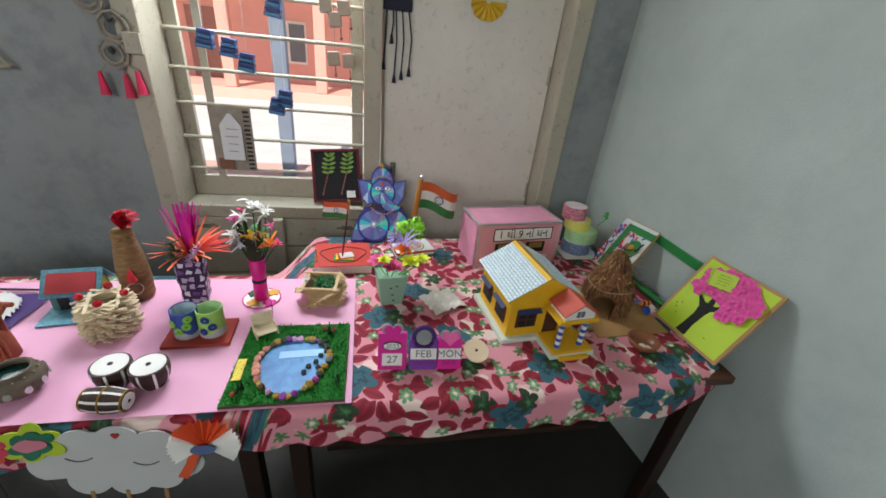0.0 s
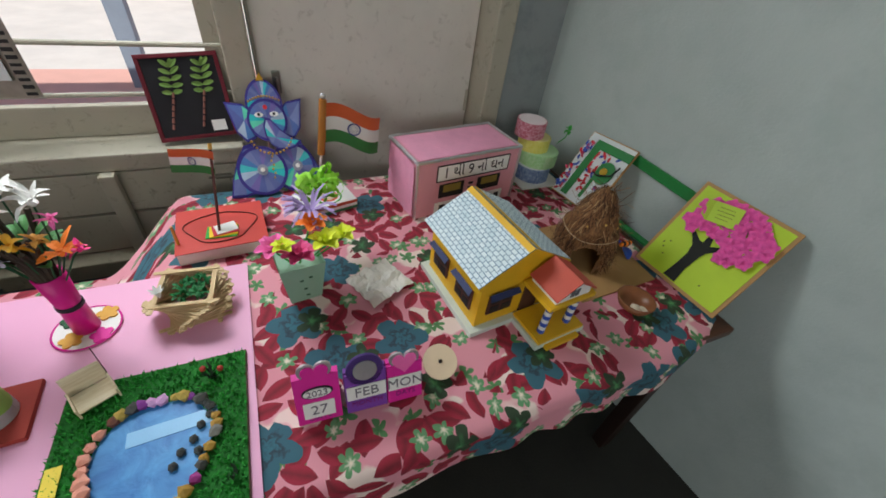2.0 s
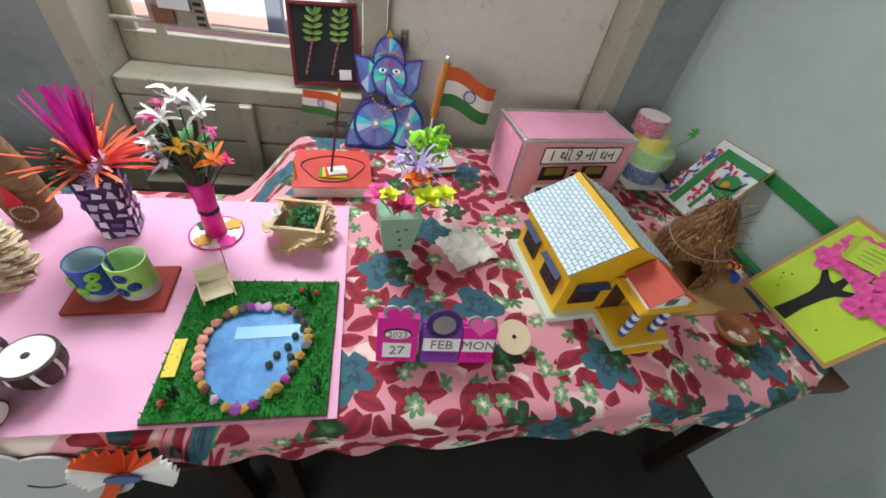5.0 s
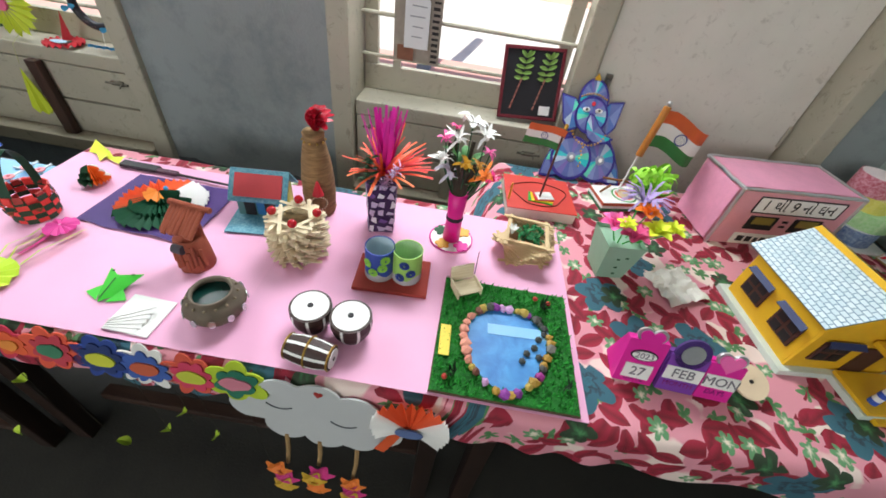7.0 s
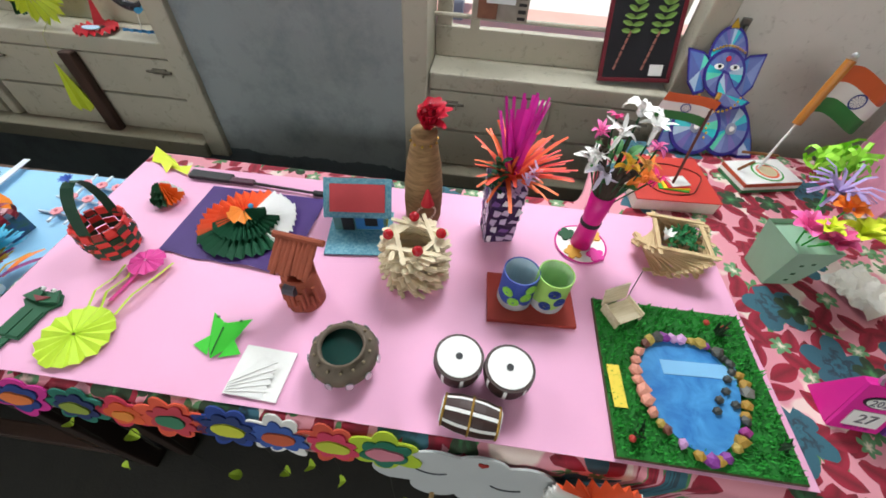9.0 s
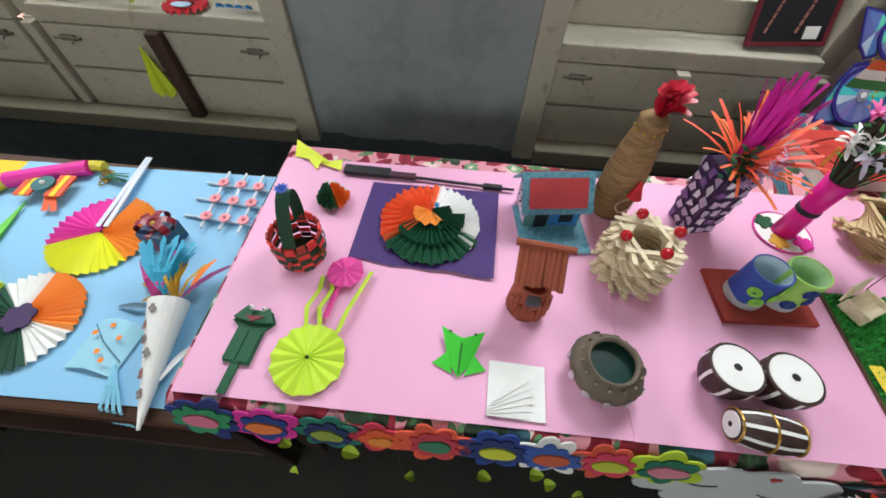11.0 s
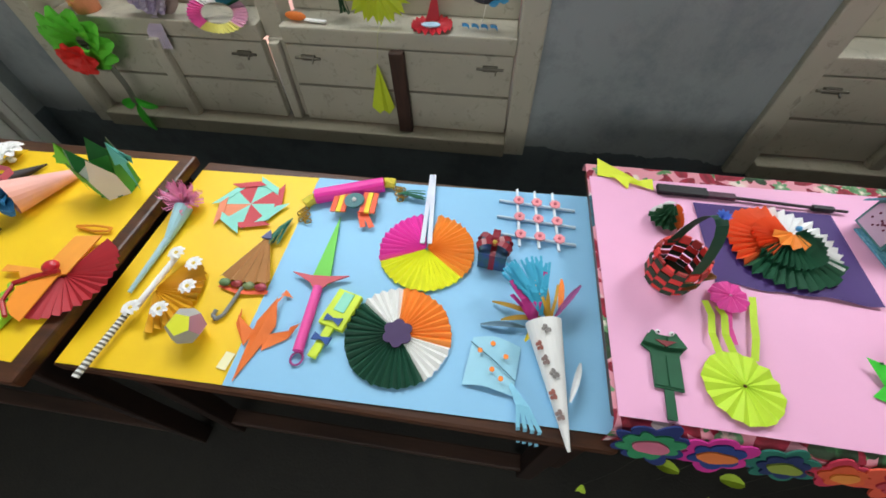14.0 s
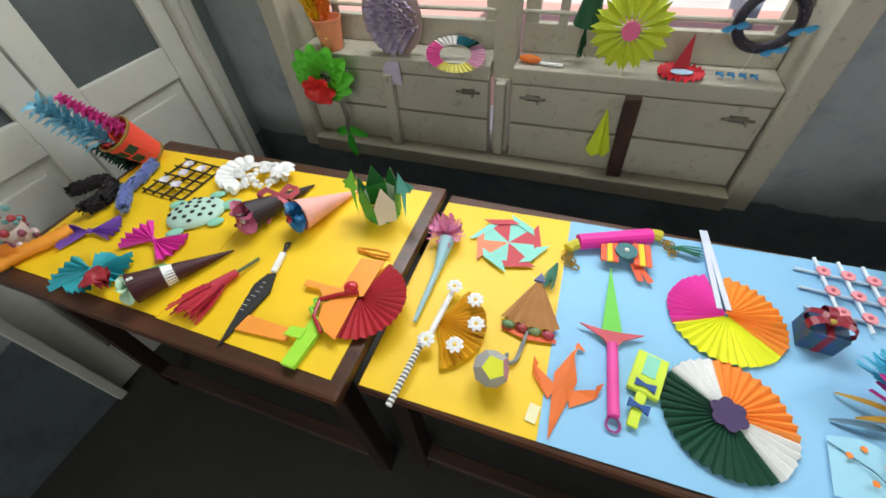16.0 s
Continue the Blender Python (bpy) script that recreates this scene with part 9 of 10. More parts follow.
def orange_things():
    ob = thing("paper_candle", "orange crepe paper candle roll with a dark wick", "paper craft", -3.405, 0.90, Z, 72)
    bm = BM()
    surf(bm, lambda u, v: Vector((-0.085 + 0.17 * u, 0.022 * math.cos(6.28 * v) + 0.008 * math.sin(u * 6), 0.018 + 0.016 * math.sin(6.28 * v) + 0.002 * math.sin(u * 60))), 22, 14)
    part("roll", bm, P("#f09a2c", 0.6, 0.12), ob, smooth=True)
    bm = BM()
    tube(bm, [(-0.085, 0, 0.016), (-0.115, -0.006, 0.006)], 0.004, 6)
    part("wick", bm, BLACK, ob)
    c = thing("decorated_cup", "small flower-studded cup with an orange paper flap", "paper craft", -3.47, 0.90, Z, 20)
    bm = BM()
    lathe(bm, [(0.0, 0.0), (0.034, 0.0), (0.044, 0.07), (0.041, 0.07), (0.03, 0.01), (0.0, 0.01)], 18)
    part("cup", bm, P("#c2b0a4", 0.6, 0.2), c, smooth=True)
    bm = BM()
    for k in range(40):
        a = rt(0, 6.28)
        z = rt(0.008, 0.1)
        ball(bm, (0.043 * math.cos(a), 0.043 * math.sin(a), z), rt(0.006, 0.011), 6, mi=k % 4)
    part("flower_studs", bm, [P("#8a4a5c", 0.6, 0.2), P("#d8c2c0", 0.6, 0.1), P("#a0343c", 0.6, 0.1), P("#6fa6a0", 0.6)], c)["kind"] = "stuff"
    bm = BM()
    surf(bm, lambda u, v: Vector((-0.02 + 0.07 * u, -0.05 - 0.012 * math.sin(3 * u), 0.015 + 0.05 * v)), 8, 4)
    part("orange_flap", bm, P("#f0922c", 0.6, 0.1), c)


orange_things()

# ---- things on and around the windows ----
LZ = 0.8535  # top of the window ledge


def sun_flower():
    ob = thing("paper_sunflower", "lime pleated paper flower with a pink centre", "paper craft", m=pose(-2.04, 1.985, 0.975, 0) @ STAND)
    for k in range(16):
        bm = BM()
        a = 360 / 16 * k
        m = pose(0, 0, 0, 0, 0, a)
        for s in (-1, 1):
            bm.faces.new([bm.verts.new(m @ Vector(p)) for p in ((0.02, 0, 0.012), (0.085, s * 0.021, 0.0), (0.118, s * 0.006, 0.006), (0.1, 0, 0.012))])
        part("petal", bm, P("#c4d42e", 0.6, 0.1), ob)
    bm = BM()
    prism(bm, circle(0.026, 20), 0.008, 0.018)
    part("pink_centre", bm, P("#ee6f9c", 0.6, 0.08), ob)
    bm = BM()
    tube(bm, [(0.01, -0.1, 0.01), (0.002, -0.13, 0.05), (-0.006, -0.2, 0.06)], 0.0012, 5)
    part("thread", bm, P("#b8b88a", 0.6), ob)
    b = thing("paper_bell", "lime folded paper bell hanging under the sunflower", "paper craft", -2.048, 1.92, 0.575)
    b.scale = (1.2, 1.2, 1.2)
    bm = BM()
    n = 9
    for k in range(n):
        a0, a1 = 2 * math.pi * k / n, 2 * math.pi * (k + 1) / n
        r0, r1 = (0.036 if k % 2 else 0.022), (0.036 if (k + 1) % 2 else 0.022)
        bm.faces.new([bm.verts.new(p) for p in ((0, 0, 0.155), (r0 * math.cos(a0), r0 * math.sin(a0) * 0.5, 0.0 + 0.02 * (k % 2)), (r1 * math.cos(a1), r1 * math.sin(a1) * 0.5, 0.02 * ((k + 1) % 2)))])
    part("bell", bm, P("#c8da2c", 0.6, 0.1), b)


sun_flower()
wd = BM()
box(wd, (0, 0, 0), (0.05, 0.03, 0.3), bevel=0.005)
wd = part("wooden_batten", wd, fibre("#4a2f22", "#2a1a12", 40, (1, 1, 8), 0.7, 0.4))
wd.matrix_world = pose(-1.975, 1.926, 0.651, 0, -2, 0)
tagged(wd, "dark brown wooden prop under the ledge", "batten")


def honeycomb_balloon():
    ob = thing("honeycomb_balloon", "lilac honeycomb paper balloon with fringed tail", "paper craft", m=pose(-2.83, 1.99, 0.97) @ STAND)
    bm = BM()
    prism(bm, [(0.115 * math.cos(q), 0.13 * math.sin(q)) for q in [2 * math.pi * i / 30 for i in range(30)]], -0.004, 0.0)
    part("card_oval", bm, P("#a08c84", 0.7, 0.1), ob)
    rows = 9
    LI = [P("#e2d6e6", 0.65, 0.08), P("#cbbcd8", 0.65, 0.08)]
    bm = BM()
    for j in range(-rows, rows + 1):
        for i in range(-6, 7):
            x, y = i * 0.0265 + (0.01325 if j % 2 else 0), j * 0.0175
            r2 = (x / 0.095) ** 2 + (y / 0.115) ** 2
            if r2 > 1:
                continue
            z = 0.065 * math.sqrt(1 - r2)
            pts = [(x - 0.013, y, z), (x - 0.0065, y + 0.0085, z), (x + 0.0065, y + 0.0085, z), (x + 0.013, y, z), (x + 0.0065, y - 0.0085, z), (x - 0.0065, y - 0.0085, z)]
            for a, b in zip(pts, pts[1:] + pts[:1]):
                f = bm.faces.new([bm.verts.new(p) for p in (a, b, (b[0] * 0.93, b[1] * 0.93, max(0.001, z - 0.022)), (a[0] * 0.93, a[1] * 0.93, max(0.001, z - 0.03)))])
                f.material_index = (i + j) % 2
    part("honeycomb", bm, LI, ob)["kind"] = "stuff"
    for k in range(9):
        bm = BM()
        x = -0.03 + 0.0075 * k
        strip(bm, [(x * 0.3, -0.115, 0.03), (x, -0.15, 0.06), (x * 1.2, -0.205, 0.07)], 0.009, side=(1, 0, 0.3))
        part("tail", bm, P("#cfc2d6", 0.6, 0.08), ob)


honeycomb_balloon()


def paper_ring():
    ob = thing("paper_chain_ring", "ring of pleated pink, cream and teal paper", "paper craft", m=pose(-2.585, 1.962, 0.872, -38) @ STAND)
    for a0, a1, h in ((140, 235, "#ee6fb4"), (235, 320, "#e8e080"), (320, 400, "#e8b4cc"), (40, 90, "#1d6a78"), (90, 140, "#d8d4d0"), (20, 50, "#1f5a3c")):
        bm = BM()
        n = int((a1 - a0) / 5)
        rows = []
        for i in range(n + 1):
            a = radians(a0 + (a1 - a0) * i / n)
            z = 0.004 if i % 2 else 0.014
            rows.append([bm.verts.new((r * 1.3 * math.cos(a), r * 0.72 * math.sin(a), z)) for r in (0.045, 0.066, 0.084)])
        for p, q in zip(rows, rows[1:]):
            for k in range(2):
                bm.faces.new((p[k], q[k], q[k + 1], p[k + 1]))
        part("pleated_segment", bm, P(h, 0.6, 0.1), ob)


paper_ring()


def ledge_bits():
    ob = thing("paper_knife", "small orange handled white paper knife", "paper craft", -2.29, 1.985, LZ, -8)
    bm = BM()
    ball(bm, (-0.04, 0, 0.014), 0.03, 12, (1.3, 0.5, 0.45))
    part("orange_grip", bm, P("#e87a2c", 0.6, 0.12), ob)
    bm = BM()
    box(bm, (0.035, -0.004, 0.008), (0.075, 0.014, 0.005), bevel=0.001)
    part("white_blade", bm, WHITE, ob)
    hat = thing("paper_hat", "red frilled paper hat with a pointed top", "paper craft", -1.868, 1.985, LZ, 0)
    bm = BM()
    pleats(bm, 0.066, 0, 360, 18, 0.007, 0.025, 0.012, 0.0, 0.04)
    part("frill", bm, P("#c4202e", 0.6, 0.12), hat)
    bm = BM()
    prism(bm, circle(0.024, 16, 1.3, 0.7, (0.0, -0.02)), 0.018, 0.021)
    part("blue_patch", bm, P("#a8c8dc", 0.6), hat)
    bm = BM()
    bm.faces.new([bm.verts.new(p) for p in ((-0.025, 0.02, 0.01), (0.022, 0.022, 0.02), (0.008, 0.03, 0.115))])
    bm.faces.new([bm.verts.new(p) for p in ((0.022, 0.022, 0.02), (0.0, 0.035, 0.02), (0.008, 0.03, 0.115))])
    part("point", bm, P("#b81c2a", 0.6, 0.12), hat)
    bl = thing("blue_ribbon", "small blue ribbon curls on the window ledge", "ribbon", -1.71, 1.99, LZ, 0)
    for k in range(4):
        bm = BM()
        strip(bm, [(-0.05 + 0.03 * k + 0.012 * math.cos(j), 0.012 * math.sin(j), 0.004 + 0.003 * j) for j in range(6)], 0.009, side=(0, 0.3, 1))
        part("curl", bm, P("#3a8ac0", 0.5, 0.1), bl)
    gr = thing("green_tassel", "dark green paper bell with a hanging tassel", "paper craft", -2.17, 2.02, 0.87)
    bm = BM()
    cyl(bm, (0, 0, 0.1), (0.008, 0, 0.2), 0.042, 0.024, 10, cap=False)
    part("bell", bm, DGREEN, gr)
    bm = BM()
    for k in range(10):
        strip(bm, [(0, 0, 0.1), (0.01 * math.sin(k), 0.006 * math.cos(k), 0.05), (0.018 * math.sin(k * 2), 0.008 * math.cos(k), 0.0)], 0.007)
    part("tassel", bm, DGREEN, gr)
    rg = thing("sequin_ring", "black sequinned ring with blue paper bows", "paper craft", m=pose(-1.7, 2.0, 1.01) @ STAND @ Matrix.Scale(0.84, 4))
    bm = BM()
    surf(bm, lambda u, v: Vector(((0.085 + 0.017 * math.cos(6.28319 * v)) * math.cos(6.28319 * u), (0.085 + 0.017 * math.cos(6.28319 * v)) * math.sin(6.28319 * u), 0.017 * math.sin(6.28319 * v))), 32, 10)
    bmesh.ops.remove_doubles(bm, verts=bm.verts[:], dist=1e-5)
    part("ring", bm, P("#26222c", 0.45, 0.25, 200, 90, 0.6), rg)
    bm = BM()
    for k in range(40):
        a = rt(0, 6.28)
        ball(bm, ((0.085 + rt(-0.012, 0.012)) * math.cos(a), (0.085 + rt(-0.012, 0.012)) * math.sin(a), 0.0155), 0.002, 5)
    part("sequins", bm, P("#b8a8b8", 0.2, 0.1, 300, 20, 0.1, 0.6), rg)["kind"] = "stuff"
    for a in (-170, -60, -10, 100):
        q = radians(a)
        c = Vector((0.095 * math.cos(q), 0.095 * math.sin(q), 0.018))
        bm = BM()
        for s in (-1, 1):
            blade(bm, c, c + Vector((s * 0.035, 0.012 * s, 0.004)), 0.022, 0.005)
        part("blue_bow", bm, P("#3f9ac8", 0.6, 0.1), rg)
    bm = BM()
    tube(bm, [(0, -0.1, 0), (-0.01, -0.165, 0.005)], 0.0012)
    part("thread", bm, WHITE, rg)


ledge_bits()


def orange_cup():
    ob = thing("paper_cup_flowers", "peach paper cup with orange and yellow petals", "paper craft", -3.10, 1.985, LZ + 0.0, 0)
    bm = BM()
    lathe(bm, [(0.0, 0.0), (0.04, 0.0), (0.056, 0.11), (0.052, 0.11), (0.038, 0.01), (0.0, 0.01)], 24)
    part("cup", bm, P("#ee9468", 0.6, 0.1), ob, smooth=False)
    for nm, mt, c, n in (("orange_petals", P("#f08a2a", 0.6, 0.12), (0.0, 0.0, 0.1), 9), ("yellow_petals", P("#ecc41f", 0.6, 0.1), (-0.05, 0.0, 0.08), 8)):
        bm = BM()
        for k in range(n):
            a = 2 * math.pi * k / n
            blade(bm, c, Vector(c) + Vector((0.06 * math.cos(a), 0.03 * math.sin(a), 0.1 + 0.03 * math.sin(2 * a))), 0.05, 0.012)
        part(nm, bm, mt, ob)
    bm = BM()
    for x, z in ((-0.01, 0.07), (0.015, 0.05), (-0.005, 0.035)):
        ball(bm, (x, -0.05, z), 0.006, 6)
    part("dots", bm, P("#e8b060", 0.6), ob)
    f = thing("paper_rose_hanging", "red and bright green paper flower hanging at the window", "paper flower", m=pose(-3.10, 1.885, 0.785) @ STAND @ Matrix.Diagonal((1.22, 1.15, 1, 1)))
    bm = BM()
    for k in range(22):
        a = 2 * math.pi * k / 22
        r = 0.085 if k % 2 else 0.11
        blade(bm, (0.02 * math.cos(a), 0.02 * math.sin(a), 0), (r * math.cos(a), r * 0.85 * math.sin(a) + 0.015, 0.012 + 0.012 * (k % 2)), 0.062, 0.012)
    part("green_leaves", bm, P("#5ec82e", 0.6, 0.14), f)
    bm = BM()
    for k in range(7):
        a = 2 * math.pi * k / 7
        blade(bm, (-0.01, -0.03, 0.025), (-0.01 + 0.062 * math.cos(a), -0.03 + 0.05 * math.sin(a), 0.05), 0.055, 0.014)
    part("red_petals", bm, P("#e0281f", 0.55, 0.12), f)
    bm = BM()
    tube(bm, [(0.035, -0.06, 0), (0.045, -0.14, 0.005), (0.035, -0.2, 0.005)], 0.009, 8)
    part("stem", bm, P("#6a6a5c", 0.7, 0.2), f)
    for x, y, dx in ((0.08, -0.17, 0.06), (0.02, -0.18, -0.045), (0.05, -0.2, 0.0)):
        bm = BM()
        blade(bm, (0.04, -0.18 if dx else -0.2, 0.005), (x + dx * 0.6, y - (0.03 if dx else 0.1), 0.012), 0.035, 0.006)
        part("leaf", bm, P("#3fbf2c", 0.6, 0.12), f)


orange_cup()


def hanging_right():
    npz = thing("newspaper_bag", "newspaper bag and white tag hung on the window bars", "paper craft", m=pose(-0.5, 2.058, 0.985) @ STAND)
    bm = BM()
    surf(bm, lambda u, v: Vector((-0.09 + 0.17 * u, 0.275 * v, 0.004 * math.sin(u * 9))), 10, 6)
    part("newsprint", bm, P("#a39a8e", 0.8, 0.2, 120, 30), npz)
    bm = BM()
    for j in range(14):
        box(bm, (0.06 + rt(-0.002, 0.002), 0.012 + 0.019 * j, 0.0065), (0.024, rt(0.006, 0.013), 0.001))
    part("print_bars", bm, P("#2f2c2c", 0.8), npz)
    bm = BM()
    box(bm, (-0.045, 0.03, 0.007), (0.06, 0.05, 0.002))
    part("brown_photo", bm, P("#8a5a44", 0.7, 0.3, 60, 30), npz)
    bm = BM()
    prism(bm, [(-0.05, 0.05), (0.038, 0.05), (0.038, 0.2), (0.0, 0.25), (-0.012, 0.25), (-0.05, 0.2)], 0.012, 0.014)
    tg = part("tag", bm, P("#dfe2e4", 0.6, 0.05), npz)
    bm = BM()
    for k in range(4):
        box(bm, (-0.006, 0.185 - 0.032 * k, 0.0146), (rt(0.03, 0.055), 0.004, 0.0006), pose(0, 0, 0, 0, 0, rt(-3, 3)))
    part("pencil_writing", bm, P("#9aa0a6", 0.7), tg)["kind"] = "stuff"
    mob = thing("cup_mobile", "mobile of small dark blue paper cups on threads", "mobile", m=pose(-0.4, 2.03, 1.3) @ STAND)
    for x, y in ((-0.143, 0.214), (-0.06, 0.19), (0.0, 0.142), (0.1, -0.018), (0.135, 0.014), (0.12, 0.345)):
        bm = BM()
        m = pose(x, y, 0.0, 0, 0, -8)
        for k in range(4):
            box(bm, (0, 0.026 - 0.017 * k, 0), (0.05 + 0.004 * k, 0.016, 0.04), m, 0.003, k % 2)
        cp = part("cup", bm, [P("#1f3f7a", 0.5, 0.15), P("#3f7fb4", 0.5, 0.15)], mob)
        bm = BM()
        tube(bm, [(x, y + 0.03, 0), (x + 0.005, 0.75, 0)], 0.0009, 4)
        part("thread", bm, P("#c8ccd0", 0.6), cp)
    kc = thing("key_mobile", "small beige fabric pouch charms hung on the bars", "mobile", m=pose(-0.03, 2.04, 1.43) @ STAND)
    for x, y in ((-0.025, 0.06), (0.035, 0.05), (0.0, 0.2), (0.04, 0.24), (-0.03, 0.25)):
        bm = BM()
        box(bm, (x, y, 0), (0.05, 0.055, 0.02), pose(0, 0, 0, 0, 0, 6), 0.006)
        ch = part("pouch", bm, P("#b0a292", 0.8, 0.2), kc)
        bm = BM()
        tube(bm, [(x, y - 0.03, 0), (x + 0.002, y - 0.06, 0.003)], 0.0022, 5)
        ball(bm, (x + 0.002, y - 0.066, 0.003), 0.007, 6)
        part("bead_drop", bm, P("#8a5048", 0.5), ch)
        bm = BM()
        tube(bm, [(x, y + 0.028, 0), (x, 0.5, 0)], 0.001, 4)
        part("thread", bm, P("#9a9088", 0.6), ch)
    dt = thing("dark_macrame", "navy yarn wall hanging with tassel strands", "wall hanging", m=pose(0.19, 2.022, 1.45) @ STAND)
    bm = BM()
    box(bm, (0, 0.26, 0), (0.13, 0.05, 0.012), None, 0.004)
    part("bar", bm, P("#26263c", 0.8, 0.2), dt)
    for x, l in ((-0.08, 0.17), (-0.045, 0.2), (0.0, 0.25), (0.03, 0.235), (0.062, 0.22), (-0.015, 0.1)):
        bm = BM()
        tube(bm, [(x * 0.8, 0.25, 0), (x + 0.006, 0.25 - l * 0.5, 0.003), (x, 0.25 - l, 0)], 0.0032, 6)
        sd = part("strand", bm, P("#24243a", 0.8, 0.2), dt)
        bm = BM()
        cyl(bm, (x, 0.25 - l, 0), (x, 0.25 - l - 0.035, 0), 0.004, 0.009, 8)
        part("tassel", bm, P("#24243a", 0.8, 0.2), sd)
    st = thing("yellow_star", "yellow paper ornament on the closed shutter", "paper craft", m=pose(0.57, 2.03, 1.76) @ STAND)
    bm = BM()
    pleats(bm, 0.075, 180, 360, 8, 0.006, 0.01, 0.006, 0.0, 0.05)
    part("pleats", bm, P("#d8b02c", 0.6, 0.1), st)
    mc = thing("jute_hanging", "natural jute wall hanging with pink tassels", "wall hanging", m=pose(-0.805, 1.898, 1.30) @ STAND)
    bm = BM()
    rnd = random.Random(14)
    for k in range(5):
        cx, cy = 0.03 * math.sin(k * 2.2) - 0.02 * k / 5, 0.14 + 0.085 * k
        for rr in (0.03, 0.045):
            tube(bm, [(cx + rr * math.cos(j * 0.7), cy + rr * 1.1 * math.sin(j * 0.7), 0.004 + 0.003 * math.sin(j * 2)) for j in range(10)], 0.0055, 6)
    part("knotting", bm, P("#9d978a", 0.9, 0.2, 200, 60, 0.6), mc)
    bm = BM()
    for k in range(4):
        ball(bm, (0.02 * math.sin(k * 2.2), 0.15 + 0.1 * k, 0.012), 0.012, 8)
    part("dark_beads", bm, P("#3c4440", 0.5), mc)
    for x, y in ((-0.06, 0.0), (0.02, -0.005), (0.062, 0.01)):
        bm = BM()
        tube(bm, [(x * 0.4, 0.12, 0.004), (x, 0.075 + y, 0.004)], 0.003, 5)
        cd = part("cord", bm, P("#9d978a", 0.9, 0.2), mc)
        bm = BM()
        cyl(bm, (x, 0.08 + y, 0.006), (x + 0.003, y, 0.006), 0.006, 0.017, 10)
        part("pink_tassel", bm, P("#e0305c", 0.65, 0.14), cd)
    sw = thing("switch_plate", "small cream wooden block on the window jamb", "block", m=pose(-0.735, 1.897, 1.48) @ STAND)
    bm = BM()
    box(bm, (0, 0, 0.004), (0.055, 0.07, 0.012), None, 0.003)
    part("plate", bm, CREAM, sw)
    wl = thing("macrame_edge", "cream macrame cord hanging on the grey wall", "wall hanging", m=pose(-1.17, 1.905, 1.37) @ STAND)
    bm = BM()
    tube(bm, [(-0.05, 0.12, 0.006), (-0.01, 0.05, 0.006), (0.03, 0.0, 0.006), (-0.02, -0.005, 0.006), (-0.05, 0.02, 0.006)], 0.006, 6)
    part("cord", bm, P("#b0a690", 0.9, 0.2), wl)


hanging_right()

# ---- along the table front ----


def felt_flower(x, z, r, c1, c2, c3, lobes):
    ob = thing("felt_flower", "layered felt flower pinned along the tablecloth edge", "felt flower", m=pose(x, 0.857, z, -20) @ STAND @ Matrix.Diagonal((1.1, 0.82, 1, 1)), group="felt flower border")
    lop = random.Random(int(x * -1000))

    def cut(pts):
        a0 = lop.uniform(0, 6.28)
        sk = lop.uniform(0.06, 0.16)
        return [(px * (1 + sk * math.sin(math.atan2(py, px) * 2 + a0)), py * (1 + sk * math.sin(math.atan2(py, px) * 3 + a0))) for px, py in pts]

    bm = BM()
    prism(bm, cut(scallop(r * 1.12, lobes, 0.3, 6)), 0, 0.003)
    part("outer_layer", bm, P(c1, 0.85, 0.14), ob)
    bm = BM()
    prism(bm, cut(scallop(r * 0.8, lobes, 0.26, 6)), 0.0032, 0.006)
    part("middle_layer", bm, P(c2, 0.85, 0.14), ob)
    bm = BM()
    prism(bm, cut(circle(r * 0.4, 14, 1.25, 0.85)), 0.0062, 0.009)
    part("centre", bm, P(c3, 0.85, 0.14), ob)


for x, z, r, a, b, c, n in ((-1.335, 0.735, 0.055, "#1f2f6a", "#2f8a5a", "#d0708a", 8), (-1.235, 0.732, 0.05, "#c42a8a", "#203a7c", "#e0783a", 6), (-1.135, 0.728, 0.046, "#1f6a5a", "#1d2c5a", "#8a9a3a", 7), (-1.05, 0.728, 0.04, "#c2304a", "#d85a30", "#e08a3a", 5), (-0.965, 0.735, 0.052, "#d8553a", "#b83a48", "#3a7a5a", 8), (-0.868, 0.735, 0.052, "#24408a", "#203468", "#c8cc3c", 8), (-0.785, 0.73, 0.052, "#dcdcd6", "#3858a0", "#c05a3a", 9), (-0.695, 0.73, 0.05, "#c8503a", "#c83a5a", "#b8c03c", 8), (-0.61, 0.735, 0.05, "#a8c02c", "#1f6a52", "#c87a8a", 6)):
    felt_flower(x, z, r, a, b, c, n)


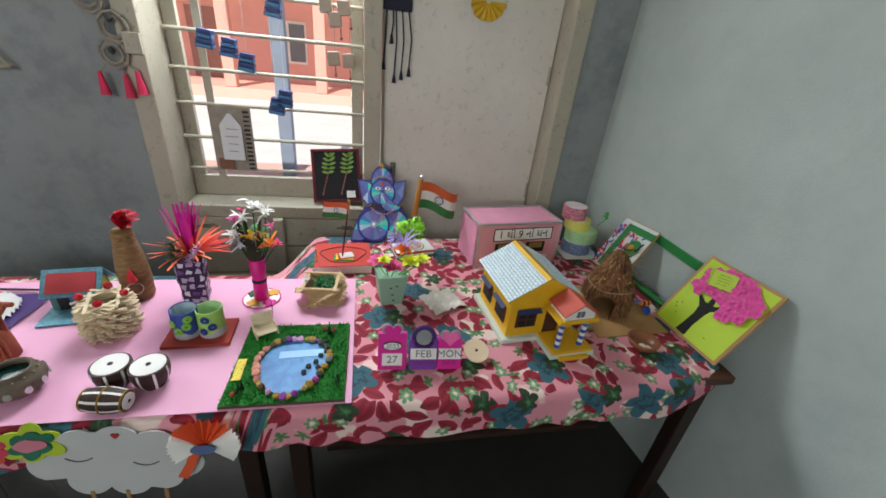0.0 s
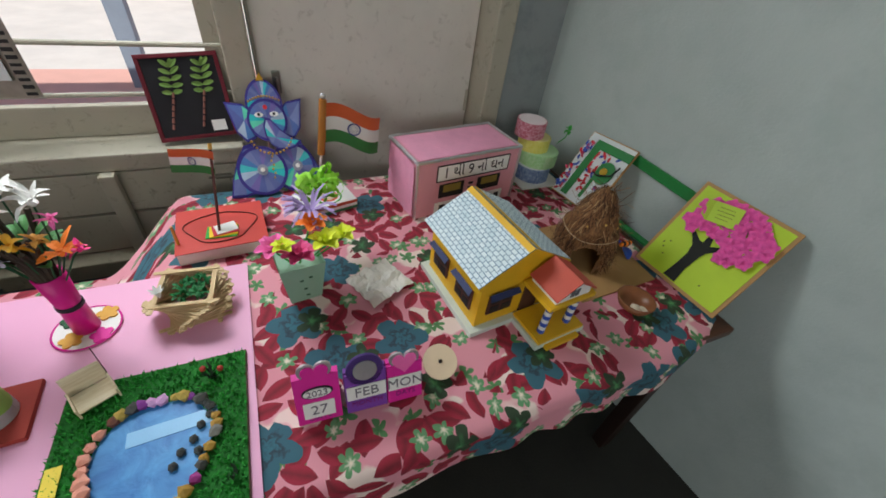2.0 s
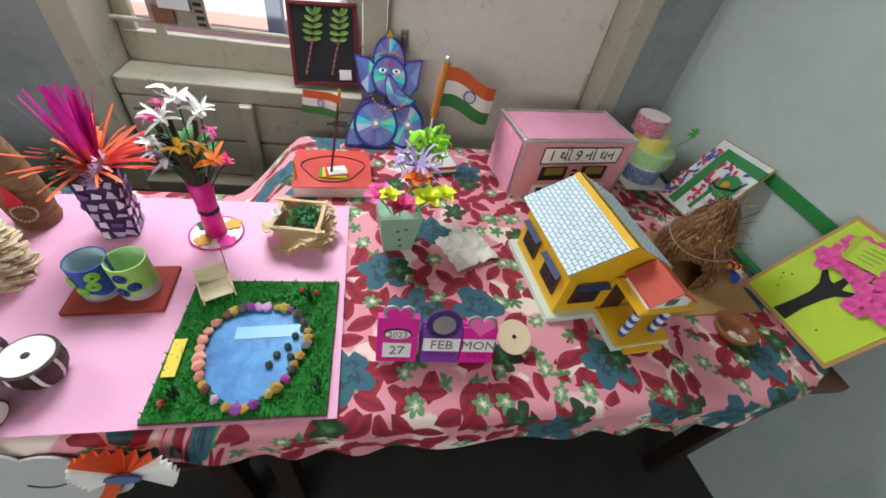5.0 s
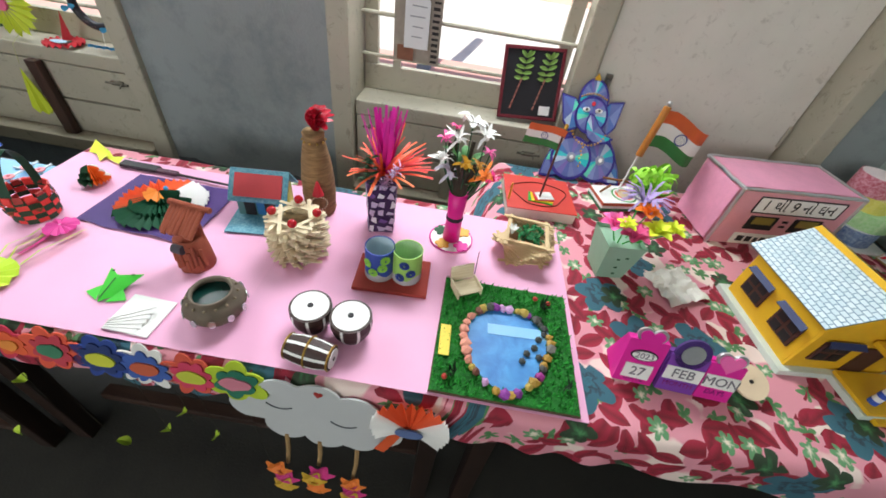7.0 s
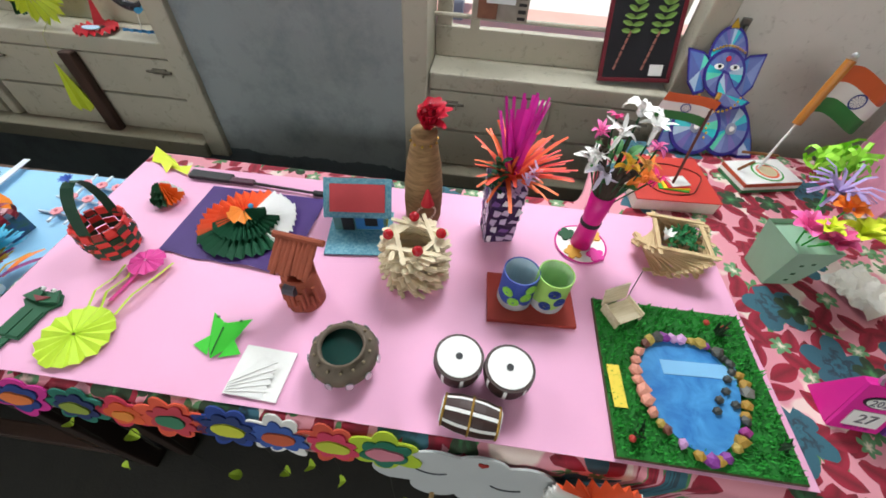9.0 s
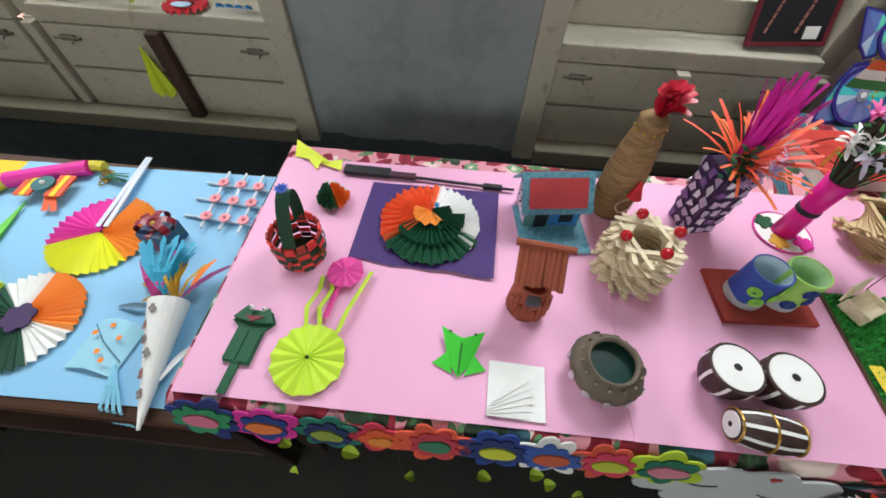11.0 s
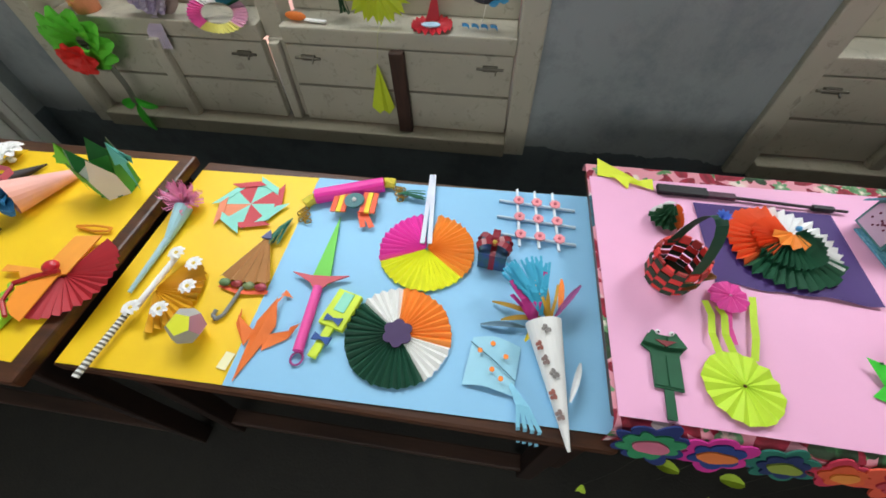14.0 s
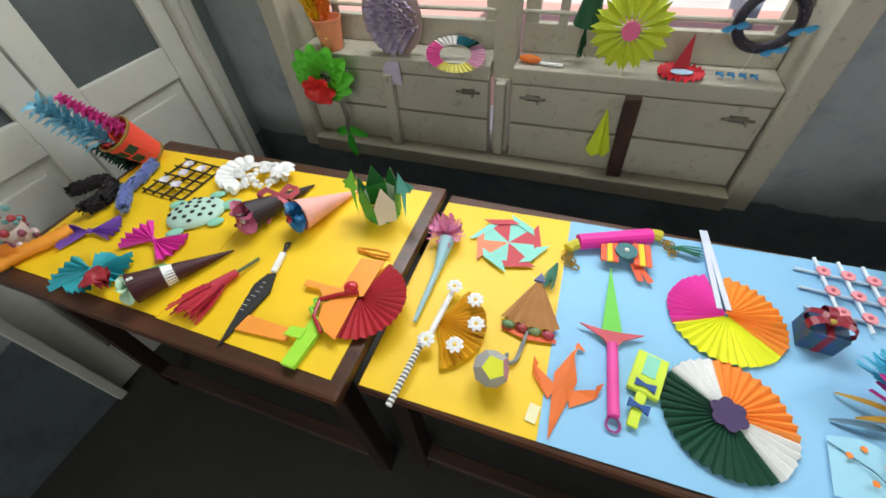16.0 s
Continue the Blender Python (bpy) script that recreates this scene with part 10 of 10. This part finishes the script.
def cloud():
    ob = thing("cloud_mobile", "grey card cloud with sleeping eyes and flower strings", "mobile", m=pose(-0.46, 0.85, 0.672, -8) @ STAND @ pose(0, 0, 0, 0, 0, -5))
    pts = []
    lobes = ((-0.13, -0.01, 0.045), (-0.07, 0.035, 0.05), (0.0, 0.045, 0.05), (0.075, 0.03, 0.052), (0.13, -0.01, 0.045), (0.09, -0.05, 0.04), (0.02, -0.06, 0.045), (-0.06, -0.055, 0.045))
    for i in range(72):
        a = 2 * math.pi * i / 72
        d = (math.cos(a), math.sin(a))
        best = 0.03
        for cx, cy, r in lobes:
            b = d[0] * cx + d[1] * cy
            disc = b * b - (cx * cx + cy * cy - r * r)
            if disc >= 0:
                best = max(best, b + math.sqrt(disc))
        pts.append((best * d[0], best * d[1]))
    bm = BM()
    prism(bm, pts, 0, 0.004)
    part("card", bm, P("#b9bdbc", 0.7, 0.05, 200, 8), ob)
    for x, y in ((-0.075, 0.005), (0.055, -0.01)):
        bm = BM()
        tube(bm, [(x - 0.026 + 0.0104 * k, y + 0.01 * ((k - 2.5) / 2.5) ** 2 - 0.005, 0.005) for k in range(6)], 0.0014, 5)
        part("closed_eye", bm, P("#3a4046", 0.6), ob)
    bm = BM()
    prism(bm, [(a, b + 0.072) for a, b in heart(0.009)], 0.0045, 0.006)
    part("red_heart", bm, P("#a8322c", 0.6), ob)
    for x, l in ((-0.06, 0.12), (0.01, 0.1), (0.09, 0.12)):
        bm = BM()
        tube(bm, [(x, -0.09, 0.002), (x + 0.004, -0.09 - l * 0.5, 0.004), (x + 0.002, -0.09 - l, 0.002)], 0.005, 6)
        sg = part("jute_string", bm, P("#a8875a", 0.9, 0.2), ob)
        for k in range(3):
            bm = BM()
            c = Vector((x + rt(-0.015, 0.015), -0.09 - l - 0.035 * k, 0.006))
            for j in range(5):
                a = j * 1.2566
                blade(bm, c, c + Vector((0.032 * math.cos(a), 0.032 * math.sin(a), 0.012)), 0.026, 0.006, n=3)
            part("paper_flower", bm, P(("#e07a2c", "#c8307c", "#c8a02c")[(k + int(x * 100)) % 3], 0.6, 0.12), sg)
    r = thing("tricolour_rosette", "pleated orange, white and blue paper rosette", "paper craft", m=pose(-0.275, 0.845, 0.705, -8) @ STAND)
    for nm, a0, a1, mt in (("orange_pleats", 35, 150, P("#e2572a", 0.6, 0.1)), ("white_pleats", -40, 35, WHITE), ("white_pleats", 150, 215, WHITE)):
        bm = BM()
        pleats(bm, 0.075, a0, a1, 8, 0.006, 0.006, 0.008, 0.0, 0.03)
        part(nm, bm, mt, r)
    bm = BM()
    prism(bm, circle(0.018, 14, 1.5, 0.7), 0.014, 0.017)
    part("blue_centre", bm, P("#5a6f9c", 0.6), r)
    bm = BM()
    strip(bm, [(-0.02, -0.01, 0.006), (-0.035, -0.05, 0.006), (-0.055, -0.085, 0.01)], 0.022, side=(1, -0.4, 0))
    part("orange_tail", bm, P("#d8582a", 0.6), r)


cloud()


def leaf_strings():
    rnd = random.Random(17)
    for x, zs in ((-1.315, (0.273,)), (-1.23, (0.6,)), (-1.106, (0.58,)), (-1.034, (0.3,)), (-0.84, (0.44,)), (-0.757, (0.57,)), (-0.71, (0.475,)), (-0.612, (0.254,))):
        ob = thing("leaf_string", "lime paper leaves threaded on a thin dark string", "garland", m=pose(x, 0.848, 0.0), group="leaf strings")
        bm = BM()
        tube(bm, [(0, 0, min(zs) - 0.02), (0.002, 0.0, 0.5), (0, 0.008, 0.68)], 0.0007, 4)
        part("string", bm, P("#2c2a22", 0.7), ob)
        for z in zs:
            bm = BM()
            a = rnd.uniform(0, 3.1)
            blade(bm, (0, 0, z), (0.036 * math.cos(a), 0.012 * math.sin(a * 3), z - 0.022 * math.sin(a) - 0.008), 0.024, 0.005)
            part("leaf", bm, P("#b8d83a", 0.6, 0.1), ob)


leaf_strings()
